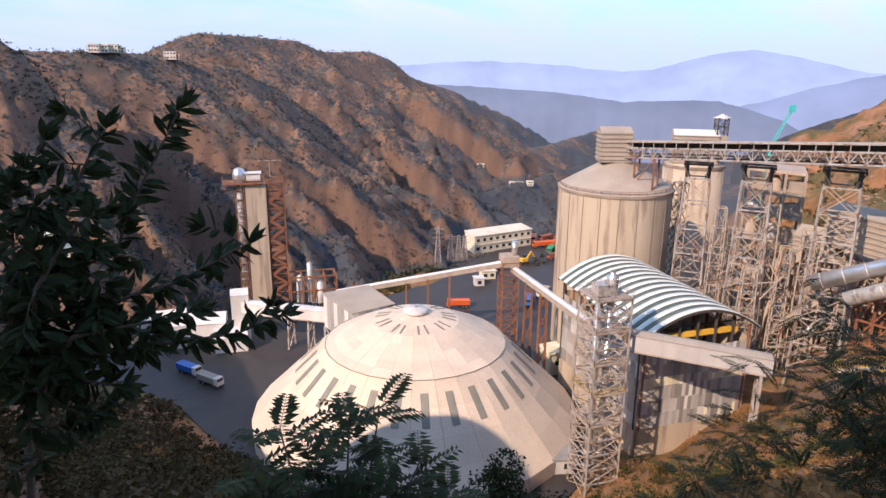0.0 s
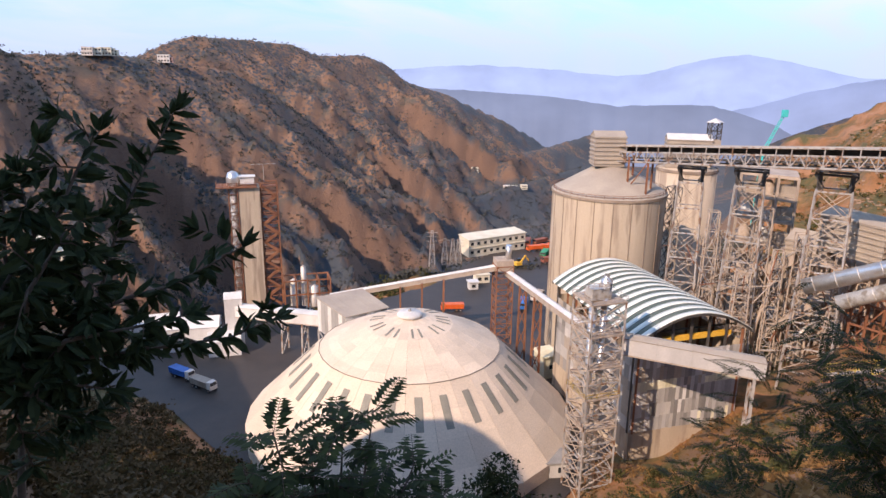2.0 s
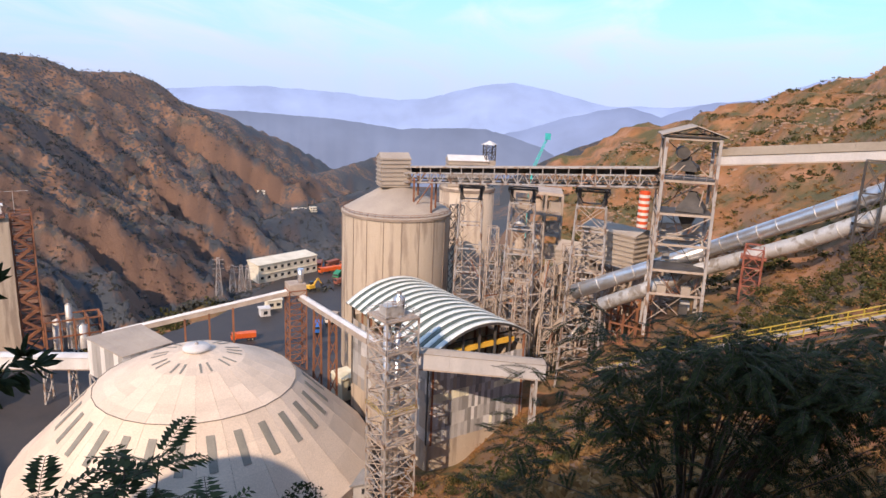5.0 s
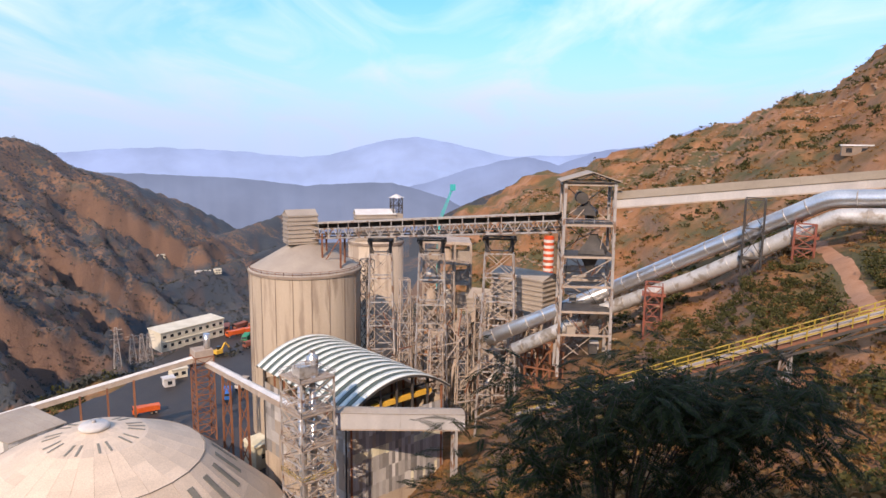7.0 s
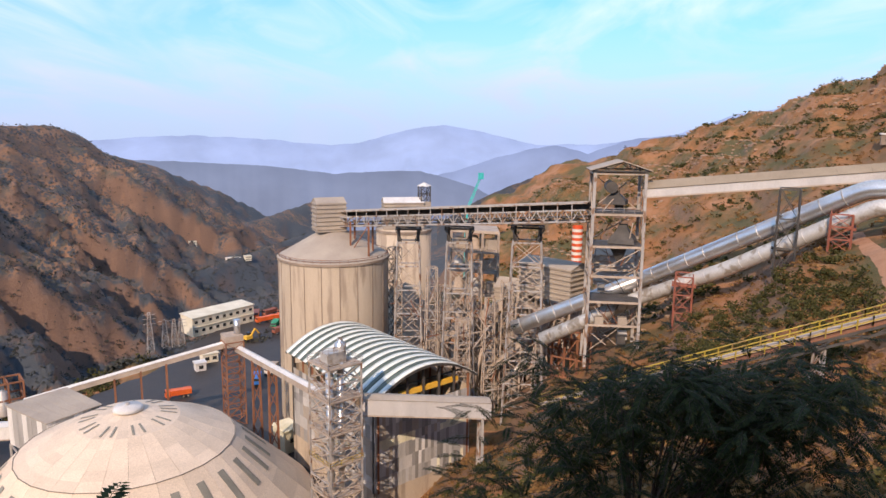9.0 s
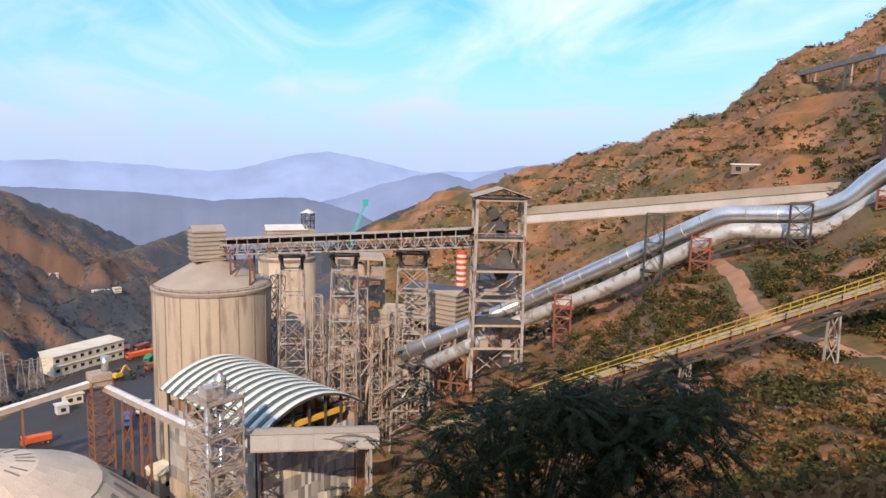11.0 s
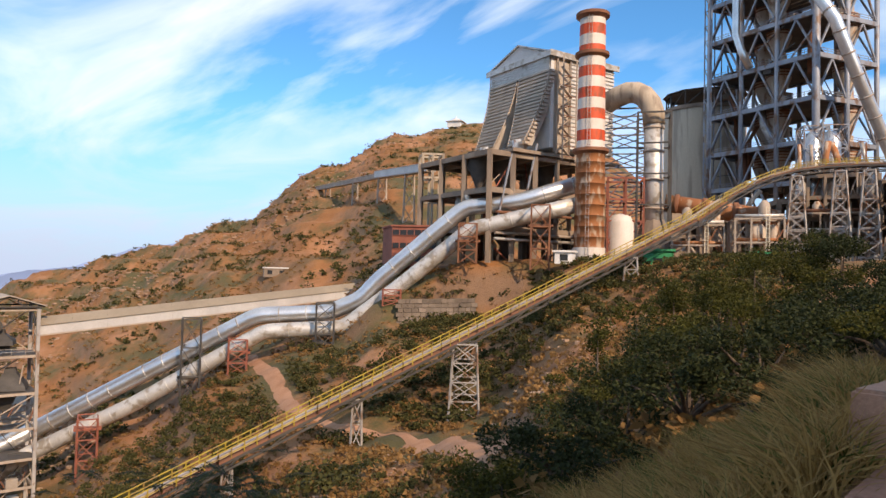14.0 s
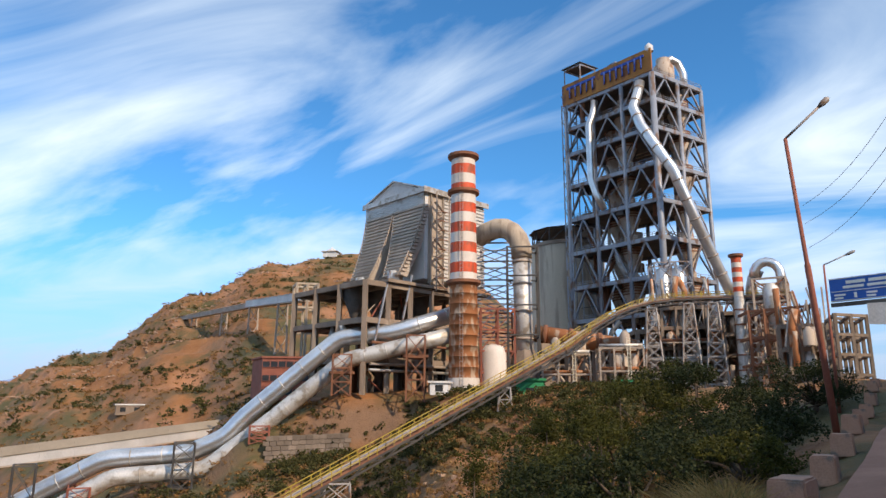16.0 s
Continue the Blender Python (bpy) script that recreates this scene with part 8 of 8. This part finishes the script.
blades("grass", 41, 15000, 76, 102.5, 6, 17, 1.05, LEAF_TALL, "tall dry arching grass below the road")
blades("grass", 42, 14000, 70, 102.5, 5.5, 19, 0.8, LEAF_GRASS, "tall green grass below the road")


def shade_tree(seed, foot, blobs, per, leaf, mat, label, name="tree"):
    """A full-crowned tree: trunk, a limb to each part of the crown, and leaves in uneven masses."""
    rs = np.random.default_rng(seed)
    foot = Vector(foot)
    t = thing(name, foot, label, "tree")
    hub = foot + Vector((0, 0, max(0.4, (sum(b[0].z for b in blobs) / len(blobs) - foot.z) * 0.35)))
    part("trunk", Kit().tube([foot, foot.lerp(hub, 0.5) + Vector((0.08, 0.05, 0)), hub], [0.22, 0.18, 0.14], 10), BARK, t)
    out = []
    for c, r in blobs:
        part("limb", Kit().tube([hub, hub.lerp(c, 0.5) + Vector((0, 0, 0.2)), c], [0.10, 0.06, 0.02], 7), BARK, t)
        pts = clump(rs, tuple(c - Vector((0, 0, r * 0.3))), r, int(per * r * r), leaf, 0.85)
        out.append(leaves(rs, pts, leaf, leaf * 0.5))
    leaf_mesh("crown", np.concatenate(out), mat, "", "", parent=t)


def bush_row(seed, spots, mat, label):
    """Bushes of several rounded, leafy mounds that stand apart, with the highest in the middle."""
    rs = np.random.default_rng(seed)
    for az, d, top, r in spots:
        g = height(az, d)
        blobs = [(at(az, d, top - r * 0.36), r * 0.50)]
        for k in range(8):
            turn = math.tau * (k + rs.uniform(-0.3, 0.3)) / 8
            out = r * rs.uniform(0.55, 1.0)
            z = g + (top - g) * rs.uniform(0.25, 0.80)
            blobs.append((at(az, d, z) + Vector((math.cos(turn) * out, math.sin(turn) * out, 0)), r * rs.uniform(0.34, 0.55)))
        shade_tree(seed + int(az * 7), at(az, d, g - 0.3), blobs, 620, 0.15, mat, label, "bush")


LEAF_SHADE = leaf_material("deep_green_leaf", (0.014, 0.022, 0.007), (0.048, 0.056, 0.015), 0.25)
LEAF_OLIVE = leaf_material("olive_bush_leaf", (0.030, 0.034, 0.007), (0.110, 0.105, 0.018), 0.35)
bush_row(51, ((100.3, 42, 2.9, 3.2), (108.4, 48, 2.7, 2.6), (106.6, 47, 2.0, 2.4), (103.2, 43, 1.1, 2.6), (99.0, 28, -0.8, 2.4), (95.0, 24, -1.4, 2.2), (90.0, 22, -2.2, 2.4), (85.5, 24, -3.4, 2.2),
              (81.0, 20, -4.4, 2.0), (104.8, 30, -0.4, 2.0), (101.8, 33, 0.1, 2.4)), LEAF_SHADE, "dense dark green bush on the slope below the road")
bush_row(52, ((97.8, 40, 1.7, 2.6), (94.6, 38, 1.4, 2.6), (91.6, 36, 0.7, 2.4), (88.8, 35, -0.1, 2.3), (86.0, 33, -1.1, 2.2), (83.0, 32, -2.2, 2.2), (103.5, 26, -0.8, 2.0), (75.5, 22, -6.0, 2.0), (93.0, 30, -0.6, 2.2)),
         LEAF_OLIVE, "yellowish green bush on the slope below the road")


def leafy_branch(rs, path, r0, leaf_len, leaf_wide, spacing, out, wood, droop=0.3, tip=True):
    """A twig with alternate pointed oval leaves of two folded halves, and a tuft at its end."""
    path = [Vector(p) for p in path]
    wood.append((path, r0))
    total = sum((b - a).length for a, b in zip(path, path[1:]))
    s, side = spacing, 1
    while s < total:
        rest = s
        for a, b in zip(path, path[1:]):
            l = (b - a).length
            if rest <= l:
                p, d = a.lerp(b, rest / l), (b - a).normalized()
                break
            rest -= l
        turn = rs.uniform(0, math.tau)
        x = d.cross(Vector((0, 0, 1))).normalized()
        y = x.cross(d)
        o = (x * math.cos(turn) + y * math.sin(turn) + d * 0.55 - Vector((0, 0, droop))).normalized()
        one_leaf(rs, p, o, leaf_len, leaf_wide, out)
        s += spacing * rs.uniform(0.7, 1.3)
    if tip:
        d = (path[-1] - path[-2]).normalized()
        for k in range(9):
            o = (d + Vector(rs.normal(size=3)) * 0.55).normalized()
            one_leaf(rs, path[-1], o, leaf_len * 0.85, leaf_wide * 0.8, out)


def one_leaf(rs, p, o, length, wide, out):
    l, w = length * rs.uniform(0.75, 1.2), wide * rs.uniform(0.8, 1.2) / 2
    s = o.cross(Vector(rs.normal(size=3))).normalized()
    n = s.cross(o)
    a, b, c, e = p, p + o * l * 0.35 - n * 0.004, p + o * l * 0.7 - n * l * 0.03, p + o * l - n * l * 0.10
    for g in (1, -1):
        up = n * w * 0.25
        out.append((a, b, b + s * g * w + up, a + s * g * w * 0.35 + up * 0.5))
        out.append((b, c, c + s * g * w * 0.8 + up, b + s * g * w + up))
        out.append((c, e, e, c + s * g * w * 0.8 + up))


def near_tree():
    """The dark broadleaf tree that hangs into the first views."""
    rs = np.random.default_rng(61)
    foot = at(-37, 6.2, height(-37, 6.2) - 0.2)
    t = thing("broadleaf_tree", foot, "dark glossy-leaved tree in shade beside the viewpoint", "tree")
    out, wood = [], []

    def aim(az, el, d):
        return at(az, d, d * math.tan(radians(el)))

    hub = aim(-33.5, -24, 5.6)
    wood.append(([foot, foot.lerp(hub, 0.5), hub], 0.07))
    mains = (((-28, -20), (-26.3, -15.2), (-24.9, -11.9), (-23, -8.6), (-20.5, -4.4)), ((-31, -15), (-28.6, -10.3), (-27.1, -7.5), (-25.8, -5.7)),
             ((-29, -19.4), (-25.2, -18.3), (-22.2, -17.8), (-19, -16.5), (-16.2, -15.2)), ((-30.6, -22.1), (-26.6, -22.4), (-22.3, -22.4), (-17.7, -22.3), (-13.9, -21.1)),
             ((-30, -20.8), (-25, -20.6), (-21, -20.2)), ((-33, -14), (-32.5, -9.5)), ((-34, -17), (-31, -13.2), (-31.4, -8.5)), ((-33, -18), (-30, -16), (-28, -15)),
             ((-33, -22), (-30, -24), (-27, -25)), ((-33, -24), (-31, -26), (-29, -27)), ((-34, -26), (-33.5, -29)), ((-33, -20), (-29.5, -18.5), (-27, -20)),
             ((-34, -23), (-31, -22)), ((-34, -19), (-32, -17)), ((-32, -17), (-29, -13), (-27.5, -12)))
    for i, m in enumerate(mains):
        d = 5.4 - 0.12 * (i % 5)
        path = [hub] + [aim(a, e, d + 0.10 * j) for j, (a, e) in enumerate(m)]
        leafy_branch(rs, path, 0.022, 0.20, 0.064, 0.025, out, wood, 0.6 if i in (2, 3, 4) else 0.25)
        # side twigs
        for j in range(1, len(path) - 1):
            for _ in range(3 if i > 4 else 1):
                p = path[j].lerp(path[j + 1], rs.uniform(0, 1))
                q = p + Vector((rs.uniform(-0.3, 0.3), rs.uniform(-0.25, 0.25), rs.uniform(-0.22, 0.3)))
                leafy_branch(rs, [p, p.lerp(q, 0.5) + Vector((0, 0, 0.03)), q], 0.008, 0.175, 0.058, 0.04, out, wood, 0.3)
    for path, r in wood:
        part("branch", Kit().tube(path, [r * (1 - 0.75 * i / (len(path) - 1)) for i in range(len(path))], 7), BARK, t)
    leaf_mesh("crown", np.array([[tuple(v) for v in q] for q in out]), LEAF_DARK, "", "", parent=t)


near_tree()


def frond(rs, p, d, length, leaflet, wide, pairs, out, wood, curl=0.5, droop=0.25):
    """A pinnate leaf: a bending stalk with pairs of narrow leaflets."""
    p, d = Vector(p), Vector(d).normalized()
    side = d.cross(Vector((0, 0, 1)))
    side = side.normalized() if side.length > 0.05 else Vector((1, 0, 0))
    path = [p]
    step = length / pairs
    way = d.copy()
    for i in range(pairs):
        way = (way + Vector((0, 0, -curl / pairs))).normalized()
        q = path[-1] + way * step
        path.append(q)
        if i == 0:
            continue
        size = math.sin(math.pi * (0.18 + 0.78 * i / pairs)) ** 0.7
        n = side.cross(way)
        for g in (1, -1):
            o = (side * g + way * 0.55 - Vector((0, 0, droop)) + n * rs.normal(0, 0.12)).normalized()
            l, w = leaflet * size * rs.uniform(0.85, 1.15), wide * size / 2
            c = (o.cross(n)).normalized() * w
            out.append((q, q + o * l * 0.45 + c, q + o * l, q + o * l * 0.45 - c))
    wood.append(path)


def fern_shrub(seed, foot, tips, n_side, length, leaflet, wide, pairs, mat, label, name):
    rs = np.random.default_rng(seed)
    foot = Vector(foot)
    t = thing(name, foot, label, "shrub")
    out, stalks = [], []
    for tip in tips:
        tip = Vector(tip)
        mid = foot.lerp(tip, 0.55) + Vector(rs.normal(size=3)) * 0.06
        part("stem", Kit().tube([foot, mid, tip], [0.03, 0.02, 0.008], 7), BARK, t)
        for k in range(n_side):
            a = math.tau * (k + rs.uniform()) / n_side
            s = tip.lerp(mid, rs.uniform(0, 0.5))
            up = rs.uniform(0.15, 0.95)
            frond(rs, s, (math.cos(a), math.sin(a), up), length * rs.uniform(0.7, 1.15), leaflet, wide, pairs, out, stalks)
    k = Kit()
    for path in stalks:
        k.tube(path[::3] + [path[-1]], 0.004, 4, False)
    part("leafstalk", k, BARK, t, kind="stuff")
    leaf_mesh("crown", np.array([[tuple(v) for v in q] for q in out]), mat, "", "", parent=t)


def aim(az, el, d):
    return at(az, d, d * math.tan(radians(el)))


fern_shrub(71, aim(-10, -47, 6.6), [aim(a, e, 6.6) for a, e in ((-5.6, -29.0), (-8.4, -29.6), (-11.5, -31.2), (-14.8, -30.0), (-13.2, -33.5), (-8.0, -33.8), (-4.2, -33), (-17.5, -32.5), (-1.8, -33.2), (-10.5, -35.5), (-6.0, -36.0), (1.5, -35.0))],
           8, 0.56, 0.19, 0.068, 11, LEAF_FERN, "green shrub with long pinnate leaves below the viewpoint", "pinnate_shrub")


def feathery_tree():
    rs = np.random.default_rng(81)
    foot = aim(44, -52, 8.2)
    t = thing("feathery_tree", foot, "dark feathery-leaved tree on the slope below the viewpoint", "tree")
    out, stalks = [], []
    hub = aim(41, -36, 9.0)
    part("trunk", Kit().tube([foot, foot.lerp(hub, 0.5) + Vector((0.1, 0, 0)), hub], [0.11, 0.09, 0.07], 9), BARK, t)
    spots = []
    for _ in range(240):
        az = rs.uniform(25, 57)
        top = float(np.interp(az, [18, 25, 29, 31, 34, 39, 43, 48, 52, 56], [-37, -30.5, -26, -20.5, -20.5, -19, -18, -19, -17, -16.5]))
        el = top - rs.uniform(0.3, 1) ** 1.2 * rs.uniform(1, 15) + 0.3
        if az < 34 and rs.uniform() < 0.6:
            continue
        spots.append((az, el, rs.uniform(8.0, 10.6)))
    spots += [(31.5, -18.0, 9.2), (31.5, -19.4, 9.2), (34, -19.8, 9.1), (38.5, -18.9, 9.0), (42.6, -17.0, 9.0), (46, -18.5, 9.2), (50, -16.8, 9.4), (52.5, -16.0, 9.4), (27.5, -24, 9.3), (25, -28, 9.3), (22.5, -32, 9.3), (20.5, -35, 9.2)]
    for i, (az, el, d) in enumerate(spots):
        p = aim(az, el, d)
        if i % 4 == 0:
            mid = hub.lerp(p, 0.5) + Vector((0, 0, 0.35))
            part("branch", Kit().tube([hub, hub.lerp(mid, 0.6), mid, p], [0.03, 0.02, 0.014, 0.005], 6), BARK, t)
        for k in range(9):
            a = rs.uniform(0, math.tau)
            frond(rs, p + Vector(rs.normal(size=3)) * 0.16, (math.cos(a), math.sin(a), rs.uniform(-0.25, 0.5)), rs.uniform(0.35, 0.62), 0.085, 0.026, 17, out, stalks, 0.7, 0.3)
    k = Kit()
    for path in stalks:
        k.tube([path[0], path[len(path) // 2], path[-1]], 0.0035, 3, False)
    part("leafstalk", k, BARK, t, kind="stuff")
    leaf_mesh("crown", np.array([[tuple(v) for v in q] for q in out]), LEAF_FEATHER, "", "", parent=t)


feathery_tree()
# a small round-headed conifer at the lower edge of the first views
shade_tree(91, aim(6.5, -48, 9), [(aim(6.4, -35.2, 9), 0.62), (aim(8.4, -36.2, 9), 0.5), (aim(4.6, -36.6, 9), 0.5), (aim(7.0, -38.5, 9), 0.7)], 2600, 0.075, LEAF_SHADE, "small round-headed green bush below the viewpoint", "round_bush")
